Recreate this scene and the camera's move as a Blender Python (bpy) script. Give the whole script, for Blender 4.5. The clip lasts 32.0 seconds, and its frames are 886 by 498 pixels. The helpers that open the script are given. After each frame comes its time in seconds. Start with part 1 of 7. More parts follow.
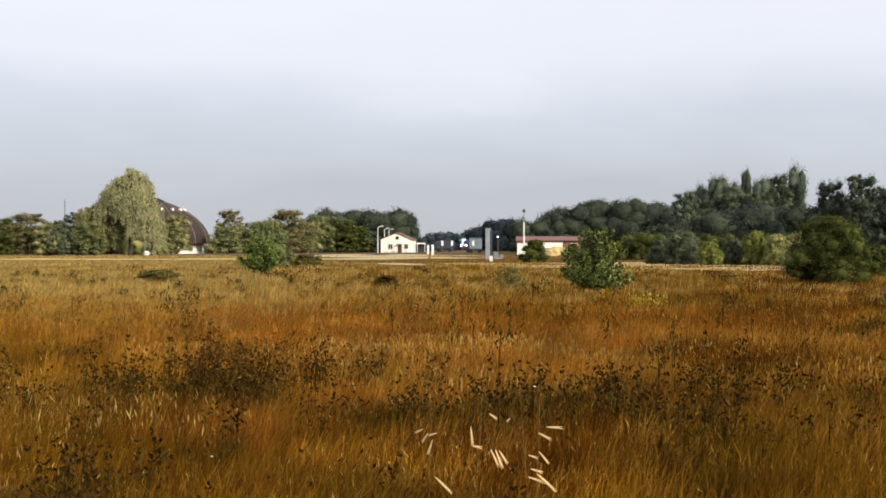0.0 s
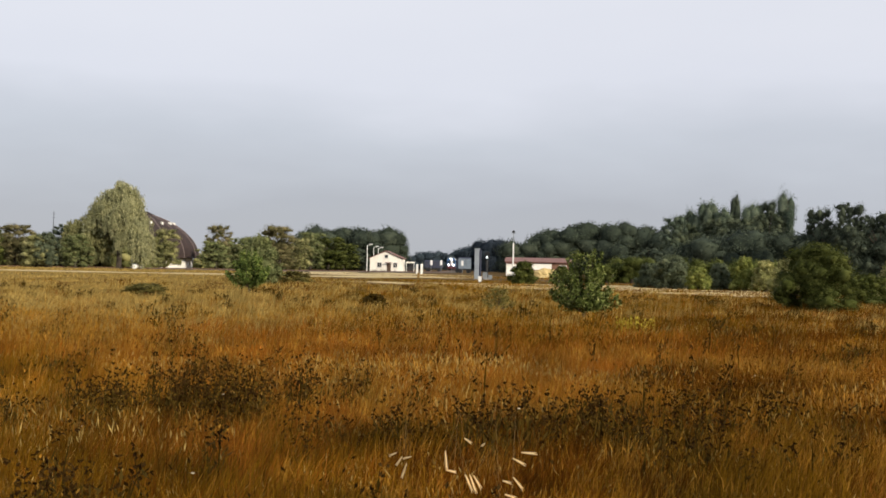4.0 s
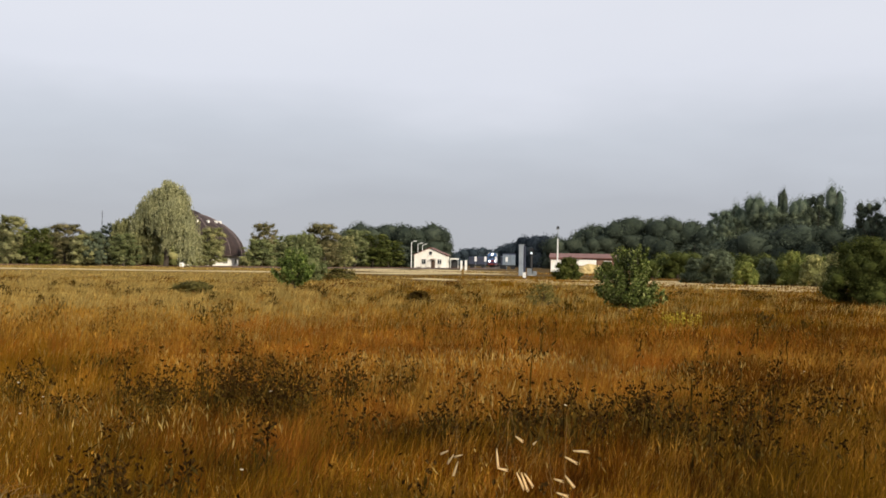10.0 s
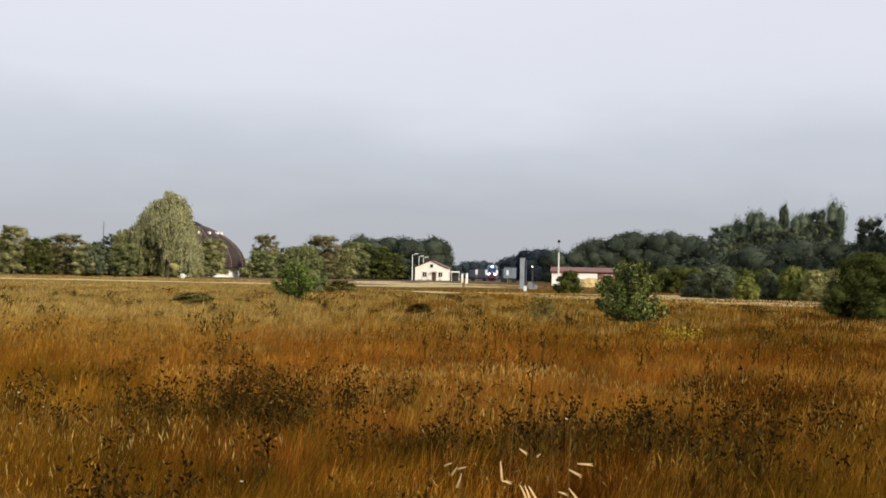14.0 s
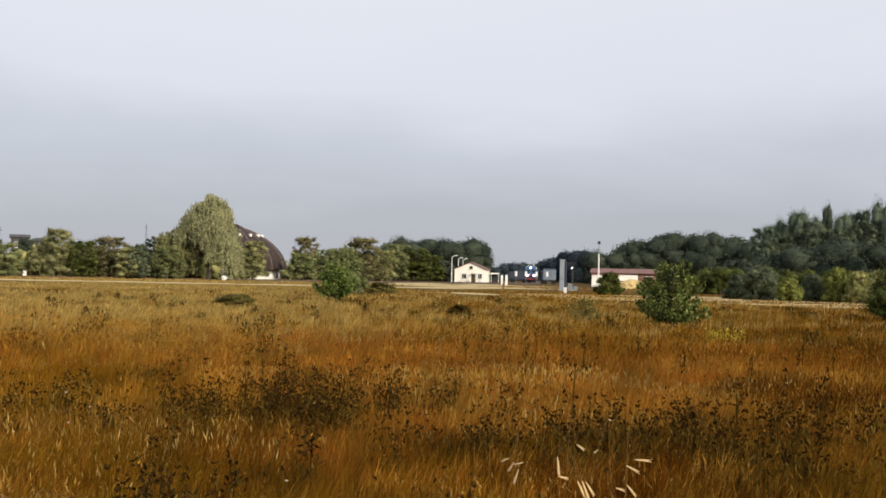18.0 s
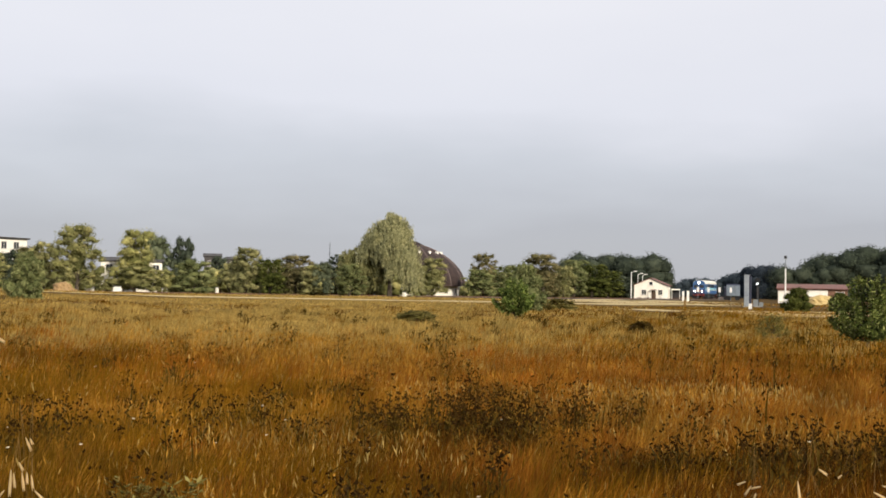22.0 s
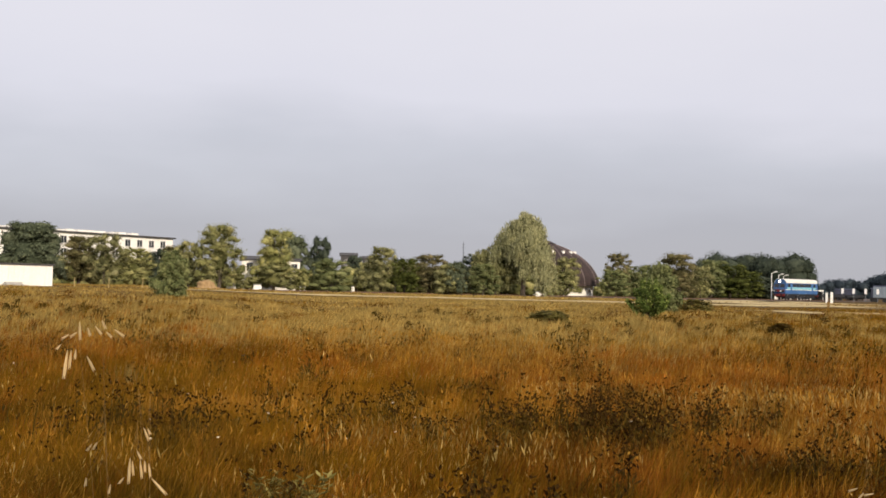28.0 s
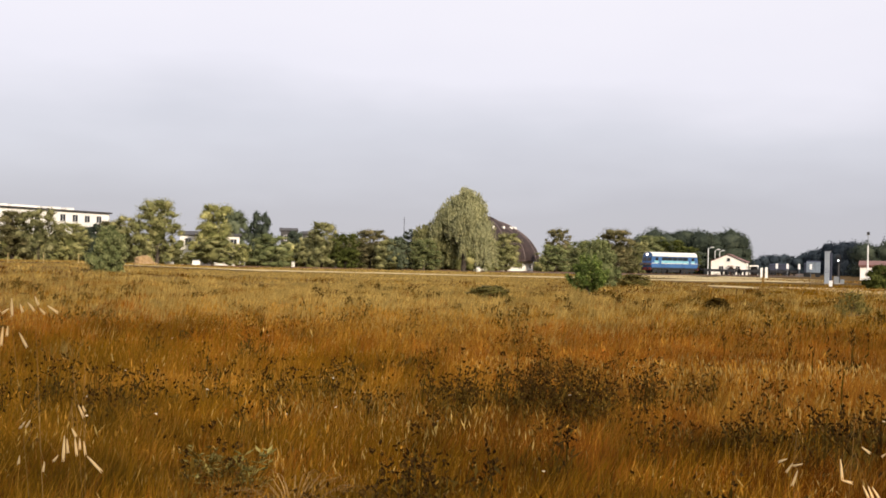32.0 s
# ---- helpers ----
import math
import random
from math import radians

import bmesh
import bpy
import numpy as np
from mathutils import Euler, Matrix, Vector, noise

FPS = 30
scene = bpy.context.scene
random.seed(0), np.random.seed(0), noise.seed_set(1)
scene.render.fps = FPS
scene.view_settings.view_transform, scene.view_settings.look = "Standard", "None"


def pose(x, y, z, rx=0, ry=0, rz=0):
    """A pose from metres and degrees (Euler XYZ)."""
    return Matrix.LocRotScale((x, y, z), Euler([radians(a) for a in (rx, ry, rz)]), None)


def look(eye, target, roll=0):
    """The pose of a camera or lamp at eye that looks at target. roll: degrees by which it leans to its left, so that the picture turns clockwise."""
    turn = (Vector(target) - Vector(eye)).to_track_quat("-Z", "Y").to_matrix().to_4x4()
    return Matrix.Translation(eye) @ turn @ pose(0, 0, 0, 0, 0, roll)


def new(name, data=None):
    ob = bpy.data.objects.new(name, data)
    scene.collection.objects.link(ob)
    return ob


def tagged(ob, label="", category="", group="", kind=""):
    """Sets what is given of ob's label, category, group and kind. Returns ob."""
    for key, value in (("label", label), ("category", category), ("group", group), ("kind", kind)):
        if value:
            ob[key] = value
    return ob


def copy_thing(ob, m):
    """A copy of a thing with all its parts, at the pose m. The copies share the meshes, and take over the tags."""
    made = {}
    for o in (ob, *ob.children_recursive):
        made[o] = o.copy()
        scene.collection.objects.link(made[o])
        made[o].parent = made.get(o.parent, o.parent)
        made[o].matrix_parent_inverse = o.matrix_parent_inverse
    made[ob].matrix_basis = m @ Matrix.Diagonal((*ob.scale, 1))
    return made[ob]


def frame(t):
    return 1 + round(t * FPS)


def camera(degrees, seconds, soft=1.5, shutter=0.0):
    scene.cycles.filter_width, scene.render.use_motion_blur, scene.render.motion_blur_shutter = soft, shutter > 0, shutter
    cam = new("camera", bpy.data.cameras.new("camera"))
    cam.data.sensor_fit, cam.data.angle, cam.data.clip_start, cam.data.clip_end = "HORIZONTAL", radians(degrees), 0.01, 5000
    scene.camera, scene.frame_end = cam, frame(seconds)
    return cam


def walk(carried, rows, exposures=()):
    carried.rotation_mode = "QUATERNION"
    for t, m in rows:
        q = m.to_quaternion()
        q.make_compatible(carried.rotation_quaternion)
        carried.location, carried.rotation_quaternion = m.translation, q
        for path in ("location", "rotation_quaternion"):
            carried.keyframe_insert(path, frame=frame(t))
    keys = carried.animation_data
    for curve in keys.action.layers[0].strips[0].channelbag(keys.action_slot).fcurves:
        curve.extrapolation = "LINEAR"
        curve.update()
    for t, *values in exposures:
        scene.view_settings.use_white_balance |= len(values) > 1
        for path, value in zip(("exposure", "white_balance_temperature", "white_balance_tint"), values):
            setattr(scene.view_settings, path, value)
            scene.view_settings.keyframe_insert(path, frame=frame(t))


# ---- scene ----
cam = camera(43.07, 32.0, soft=1.65)

# time, place of the lens, then yaw, pitch and roll in degrees
PATH = [
    (0.0, -0.0089, 0, 1.6036, 0, -0.1, 0.0), (0.5, -0.0165, -0, 1.6045, 0.953, -0.136, -0.602), (1, -0.0107, -0, 1.6065, 0.606, 0.094, -0.629),
    (1.5, -0.0073, -0, 1.6074, 0.216, 0.324, -0.411), (2, 0.0012, -0, 1.6066, 0.241, 0.272, -0.472), (2.5, 0.0089, -0, 1.6076, 0.202, 0.582, -0.833),
    (3, 0.0051, -0, 1.6079, -0.761, 0.762, -1.169), (3.5, 0.0059, -0, 1.6085, -0.592, 0.913, -1.207), (5.5, 0.0036, -0, 1.6091, -0.436, 0.836, -1.097),
    (6, 0.0063, -0, 1.6099, -0.091, 0.971, -0.933), (6.5, 0.0038, -0, 1.6111, 0.124, 1.1, -0.936), (7, -0.0006, -0, 1.6112, 0.756, 0.86, -0.76),
    (7.5, -0.001, -0.0001, 1.6113, 1.506, 1.101, -0.839), (8, -0.0007, -0, 1.6099, 1.089, 0.904, -0.915), (8.5, -0.0007, -0, 1.6111, 0.967, 0.817, -0.726),
    (9, -0.0014, -0.0001, 1.6107, 1.483, 0.738, -0.82), (9.5, -0.0005, -0, 1.6101, 1.041, 0.472, -0.873), (10, -0.0024, -0.0001, 1.6111, 1.71, 0.681, -0.827),
    (10.5, -0.0009, -0.0001, 1.6111, 1.596, 0.724, -0.842), (11, -0.0011, -0.0001, 1.6124, 1.86, 1.102, -0.634), (11.5, -0.0053, -0.0001, 1.6117, 1.36, 1.299, -0.963),
    (12, -0.0043, -0, 1.61, 0.924, 1.456, -1.227), (12.5, -0.0082, -0, 1.6098, 0.744, 1.354, -1.29), (13, -0.0116, -0, 1.6083, 1.155, 1.347, -1.364),
    (13.5, -0.0117, -0.0001, 1.6107, 1.411, 1.037, -1.343), (14, -0.0077, -0.0001, 1.6092, 1.774, 1.337, -1.203), (14.5, -0.0089, -0.0001, 1.6108, 1.886, 0.984, -1.199),
    (16.5, -0.003, 0, 1.6, 2.348, 1.334, -1.272), (17, -0.005, 0, 1.6, 2.691, 1.444, -1.353), (17.5, -0.0175, 0, 1.6, 3.06, 1.466, -1.166),
    (18, -0.03, 0, 1.6, 3.784, 1.386, -1.122), (18.5, -0.0445, 0, 1.6, 4.527, 1.604, -1.146), (19, -0.059, 0, 1.6, 5.905, 1.964, -1.123),
    (19.5, -0.0725, 0, 1.6, 7.24, 2.08, -1.114), (20, -0.086, 0, 1.6, 8.794, 1.979, -0.883), (20.5, -0.11, 0, 1.6, 10.272, 1.982, -0.918),
    (21, -0.136, 0, 1.6, 11.228, 1.697, -0.871), (21.5, -0.12, 0, 1.6, 12.073, 2.012, -0.845), (22, -0.097, 0, 1.6, 12.842, 2.056, -0.958),
    (22.5, -0.08, 0, 1.6, 14.209, 2.052, -1.052), (23, -0.065, 0, 1.6, 15.352, 1.889, -1.279), (23.5, -0.0575, 0, 1.6, 18.556, 1.713, -1.687),
    (24, -0.05, 0, 1.6, 19.491, 1.984, -1.398), (24.5, -0.0425, 0, 1.6, 20.968, 1.947, -1.047), (25, -0.035, 0, 1.6, 21.488, 2.024, -0.714),
    (25.5, -0.03, 0, 1.6, 21.582, 2.116, -0.897), (27.5, -0.045, 0, 1.6, 21.732, 1.862, -0.987), (28, -0.055, 0, 1.6, 19.649, 1.901, -1.271),
    (28.5, -0.060, 0, 1.6, 17.51, 1.995, -1.109), (29, -0.064, 0, 1.6, 16.724, 2.121, -1.154), (29.5, -0.067, 0, 1.6, 16.839, 2.287, -1.278),
    (30, -0.069, 0, 1.6, 16.741, 2.309, -1.197), (30.5, -0.062, 0, 1.6, 16.77, 1.686, -0.715), (31, -0.053, 0, 1.6, 17.136, 1.163, -0.77),
    (31.5, -0.0535, 0, 1.6, 16.961, 0.92, -0.827), (32, -0.052, 0, 1.6, 16.604, 0.71, -1.243),
]


def held(x, y, z, yaw, pitch, roll):
    return pose(x, y, z, 0, 0, yaw) @ pose(0, 0, 0, 90 + pitch) @ pose(0, 0, 0, 0, 0, -roll)


walk(cam, [(t, held(*row)) for t, *row in PATH],
     exposures=((0.0, 0.20, 6500, 10), (1.0, 0.20, 6500, 10), (2.0, 0.22, 6500, 10), (2.6, 0.12, 6500, 10), (3.0, 0.02, 6500, 10), (6.0, 0.0, 6500, 10), (13.0, 0.0, 6500, 10), (19.0, 0.0, 6500, 10), (23.0, 0.07, 6650, 11),
                (25.0, -0.05, 6650, 13), (28.0, -0.04, 6650, 14), (30.0, -0.05, 6600, 13), (31.0, -0.03, 6650, 14), (32.0, 0.18, 6720, 15)))

# ---- light ----
SUN_AZ, SUN_EL = -138.0, 24.0   # degrees, counter-clockwise from +y; behind the camera and to its right


def make_world():
    world = bpy.data.worlds.new("overcast_morning")
    scene.world = world
    world.use_nodes = True
    nt = world.node_tree
    nt.nodes.clear()
    out = nt.nodes.new("ShaderNodeOutputWorld")
    bg = nt.nodes.new("ShaderNodeBackground")
    sky = nt.nodes.new("ShaderNodeTexSky")
    sky.sky_type, sky.sun_disc = 'NISHITA', False
    sky.sun_elevation, sky.sun_rotation = radians(SUN_EL), radians(-SUN_AZ)
    sky_dim = nt.nodes.new("ShaderNodeVectorMath")
    sky_dim.operation = 'SCALE'
    sky_dim.inputs["Scale"].default_value = 0.10
    nt.links.new(sky.outputs[0], sky_dim.inputs[0])
    # the cloud deck: grey-blue low down, bright overhead, with long soft bands
    geo = nt.nodes.new("ShaderNodeTexCoord")
    sep = nt.nodes.new("ShaderNodeSeparateXYZ")
    nt.links.new(geo.outputs["Generated"], sep.inputs[0])
    stretch = nt.nodes.new("ShaderNodeMapping")
    stretch.inputs["Scale"].default_value = (1.0, 1.0, 3.2)
    nt.links.new(geo.outputs["Generated"], stretch.inputs["Vector"])
    clouds = nt.nodes.new("ShaderNodeTexNoise")
    clouds.inputs["Scale"].default_value = 3.4
    clouds.inputs["Detail"].default_value = 4.0
    clouds.inputs["Roughness"].default_value = 0.5
    nt.links.new(stretch.outputs[0], clouds.inputs["Vector"])
    shift = nt.nodes.new("ShaderNodeMath")
    shift.operation = 'MULTIPLY_ADD'
    nt.links.new(clouds.outputs["Fac"], shift.inputs[0])
    shift.inputs[1].default_value = 0.11
    shift.inputs[2].default_value = -0.055
    height = nt.nodes.new("ShaderNodeMath")
    height.operation = 'ADD'
    nt.links.new(sep.outputs["Z"], height.inputs[0])
    nt.links.new(shift.outputs[0], height.inputs[1])
    ramp = nt.nodes.new("ShaderNodeValToRGB")
    nt.links.new(height.outputs[0], ramp.inputs[0])
    stops = ((0.0, (0.47, 0.49, 0.54)), (0.05, (0.47, 0.49, 0.55)), (0.11, (0.60, 0.63, 0.70)),
             (0.17, (0.76, 0.78, 0.86)), (0.30, (0.86, 0.87, 0.93)), (1.0, (0.80, 0.82, 0.88)))
    els = ramp.color_ramp.elements
    while len(els) < len(stops):
        els.new(0.5)
    for e, (p, c) in zip(els, stops):
        e.position, e.color = p, (*c, 1)
    mix = nt.nodes.new("ShaderNodeMix")
    mix.data_type = 'RGBA'
    mix.inputs["Factor"].default_value = 0.92
    nt.links.new(sky_dim.outputs[0], mix.inputs[6])
    nt.links.new(ramp.outputs[0], mix.inputs[7])
    nt.links.new(mix.outputs[2], bg.inputs["Color"])
    bg.inputs["Strength"].default_value = 1.0
    nt.links.new(bg.outputs[0], out.inputs[0])


make_world()
sun = bpy.data.lights.new("sun", 'SUN')
sun.energy, sun.angle, sun.color = 4.6, radians(0.6), (1.0, 0.89, 0.71)
sun_ob = new("sun", sun)
sun_ob.matrix_world = look((0, 0, 0), (math.sin(radians(SUN_AZ)) * math.cos(radians(SUN_EL)),
                                       -math.cos(radians(SUN_AZ)) * math.cos(radians(SUN_EL)), -math.sin(radians(SUN_EL))))


# ---- materials ----
def nodes_of(name):
    m = bpy.data.materials.new(name)
    m.use_nodes = True
    nt = m.node_tree
    return m, nt, nt.nodes["Principled BSDF"]


def noise_node(nt, scale, detail=4.0, rough=0.55, stretch=(1, 1, 1)):
    co = nt.nodes.new("ShaderNodeTexCoord")
    mp = nt.nodes.new("ShaderNodeMapping")
    mp.inputs["Scale"].default_value = stretch
    n = nt.nodes.new("ShaderNodeTexNoise")
    n.inputs["Scale"].default_value = scale
    n.inputs["Detail"].default_value = detail
    n.inputs["Roughness"].default_value = rough
    nt.links.new(co.outputs["Object"], mp.inputs["Vector"])
    nt.links.new(mp.outputs[0], n.inputs["Vector"])
    return n


def ramp_node(nt, source, stops):
    r = nt.nodes.new("ShaderNodeValToRGB")
    els = r.color_ramp.elements
    while len(els) < len(stops):
        els.new(0.5)
    for e, (p, c) in zip(els, stops):
        e.position, e.color = p, (*c, 1)
    nt.links.new(source, r.inputs[0])
    return r


def mix_node(nt, a, b, fac, mode='MIX'):
    mx = nt.nodes.new("ShaderNodeMix")
    mx.data_type, mx.blend_type = 'RGBA', mode
    for socket, v in ((mx.inputs[6], a), (mx.inputs[7], b)):
        if isinstance(v, tuple):
            socket.default_value = (*v, 1)
        else:
            nt.links.new(v, socket)
    if isinstance(fac, float):
        mx.inputs["Factor"].default_value = fac
    else:
        nt.links.new(fac, mx.inputs["Factor"])
    return mx.outputs[2]


def place_noise(nt, scale, detail=3.0, stretch=(1, 1, 1)):
    """Noise over the place itself, in metres, whatever the size of the mesh."""
    geo = nt.nodes.new("ShaderNodeNewGeometry")
    mp = nt.nodes.new("ShaderNodeMapping")
    mp.inputs["Scale"].default_value = stretch
    n = nt.nodes.new("ShaderNodeTexNoise")
    n.inputs["Scale"].default_value = scale
    n.inputs["Detail"].default_value = detail
    nt.links.new(geo.outputs["Position"], mp.inputs["Vector"])
    nt.links.new(mp.outputs[0], n.inputs["Vector"])
    return n


def plant_material(name, stops, patch_scale=0.55, patch=((0.3, (0.66, 0.68, 0.66)), (0.7, (1.28, 1.25, 1.18))), translucent=0.25, rough=0.75, clumps=None, each=0.0):
    """Leaves or blades: each piece takes its own tint along the stops, and patches vary it over metres; clumps adds finer patches, each a tone per plant."""
    m, nt, b = nodes_of(name)
    g = nt.nodes.new("ShaderNodeNewGeometry")
    tint = ramp_node(nt, g.outputs["Random Per Island"], stops)
    tone = ramp_node(nt, place_noise(nt, patch_scale).outputs["Fac"], patch)
    col = mix_node(nt, tint.outputs[0], tone.outputs[0], 1.0, 'MULTIPLY')
    for scale, low, high in clumps or ():
        fine = ramp_node(nt, place_noise(nt, scale, 2.0, (1, 1, 0.3)).outputs["Fac"], ((0.33, low), (0.67, high)))
        col = mix_node(nt, col, fine.outputs[0], 1.0, 'MULTIPLY')
    if each:
        own = nt.nodes.new("ShaderNodeObjectInfo")
        shade = ramp_node(nt, own.outputs["Random"], ((0.0, (1 - each, 1 - each * 1.1, 1 - each * 0.7)), (1.0, (1 + each, 1 + each * 0.8, 1 + each * 0.6))))
        col = mix_node(nt, col, shade.outputs[0], 1.0, 'MULTIPLY')
    nt.links.new(col, b.inputs["Base Color"])
    b.inputs["Roughness"].default_value = rough
    b.inputs["Specular IOR Level"].default_value = 0.05
    tr = nt.nodes.new("ShaderNodeBsdfTranslucent")
    nt.links.new(col, tr.inputs["Color"])
    ms = nt.nodes.new("ShaderNodeMixShader")
    ms.inputs[0].default_value = translucent
    nt.links.new(b.outputs[0], ms.inputs[1])
    nt.links.new(tr.outputs[0], ms.inputs[2])
    nt.links.new(ms.outputs[0], nt.nodes["Material Output"].inputs[0])
    return m


# finer patches: over a metre or so, and from tuft to tuft
TUFTED = ((0.9, (0.56, 0.60, 0.62), (1.36, 1.33, 1.28)), (3.2, (0.70, 0.72, 0.74), (1.26, 1.24, 1.22)))


def surface_material(name, low, high, scale=1.0, fine=12.0, rough=0.8, metal=0.0, bump=0.15, stretch=(1, 1, 1), streak=None):
    """A worn surface: stains over metres, fine grain, a little relief."""
    m, nt, b = nodes_of(name)
    n1, n2 = noise_node(nt, scale, 5.0, 0.6, stretch), noise_node(nt, fine, 3.0)
    c1 = ramp_node(nt, n1.outputs["Fac"], ((0.3, low), (0.7, high)))
    c2 = ramp_node(nt, n2.outputs["Fac"], ((0.25, (0.82, 0.82, 0.82)), (0.75, (1.1, 1.1, 1.1))))
    col = mix_node(nt, c1.outputs[0], c2.outputs[0], 1.0, 'MULTIPLY')
    if streak:
        n3 = noise_node(nt, 1.6, 4.0, 0.6, (2.5, 2.5, 0.15))
        c3 = ramp_node(nt, n3.outputs["Fac"], ((0.55, (0, 0, 0)), (0.75, (1, 1, 1))))
        col = mix_node(nt, col, streak, c3.outputs[0])
    nt.links.new(col, b.inputs["Base Color"])
    b.inputs["Roughness"].default_value, b.inputs["Metallic"].default_value = rough, metal
    if bump:
        bp = nt.nodes.new("ShaderNodeBump")
        bp.inputs["Strength"].default_value = bump
        nt.links.new(n2.outputs["Fac"], bp.inputs["Height"])
        nt.links.new(bp.outputs[0], b.inputs["Normal"])
    return m


def glow_material(name, colour, strength):
    m, nt, b = nodes_of(name)
    b.inputs["Base Color"].default_value = (*colour, 1)
    b.inputs["Emission Color"].default_value = (*colour, 1)
    b.inputs["Emission Strength"].default_value = strength
    return m


def ground_material():
    m, nt, b = nodes_of("dry_field_soil")
    n1, n2 = noise_node(nt, 0.07, 6.0, 0.62), noise_node(nt, 1.7, 6.0, 0.65)
    base = ramp_node(nt, n1.outputs["Fac"], ((0.30, (0.060, 0.036, 0.011)), (0.5, (0.095, 0.058, 0.018)), (0.70, (0.14, 0.090, 0.032))))
    grain = ramp_node(nt, n2.outputs["Fac"], ((0.3, (0.55, 0.55, 0.5)), (0.7, (1.3, 1.25, 1.1))))
    col = mix_node(nt, base.outputs[0], grain.outputs[0], 1.0, 'MULTIPLY')
    nt.links.new(col, b.inputs["Base Color"])
    b.inputs["Roughness"].default_value = 0.95
    b.inputs["Specular IOR Level"].default_value = 0.05
    return m


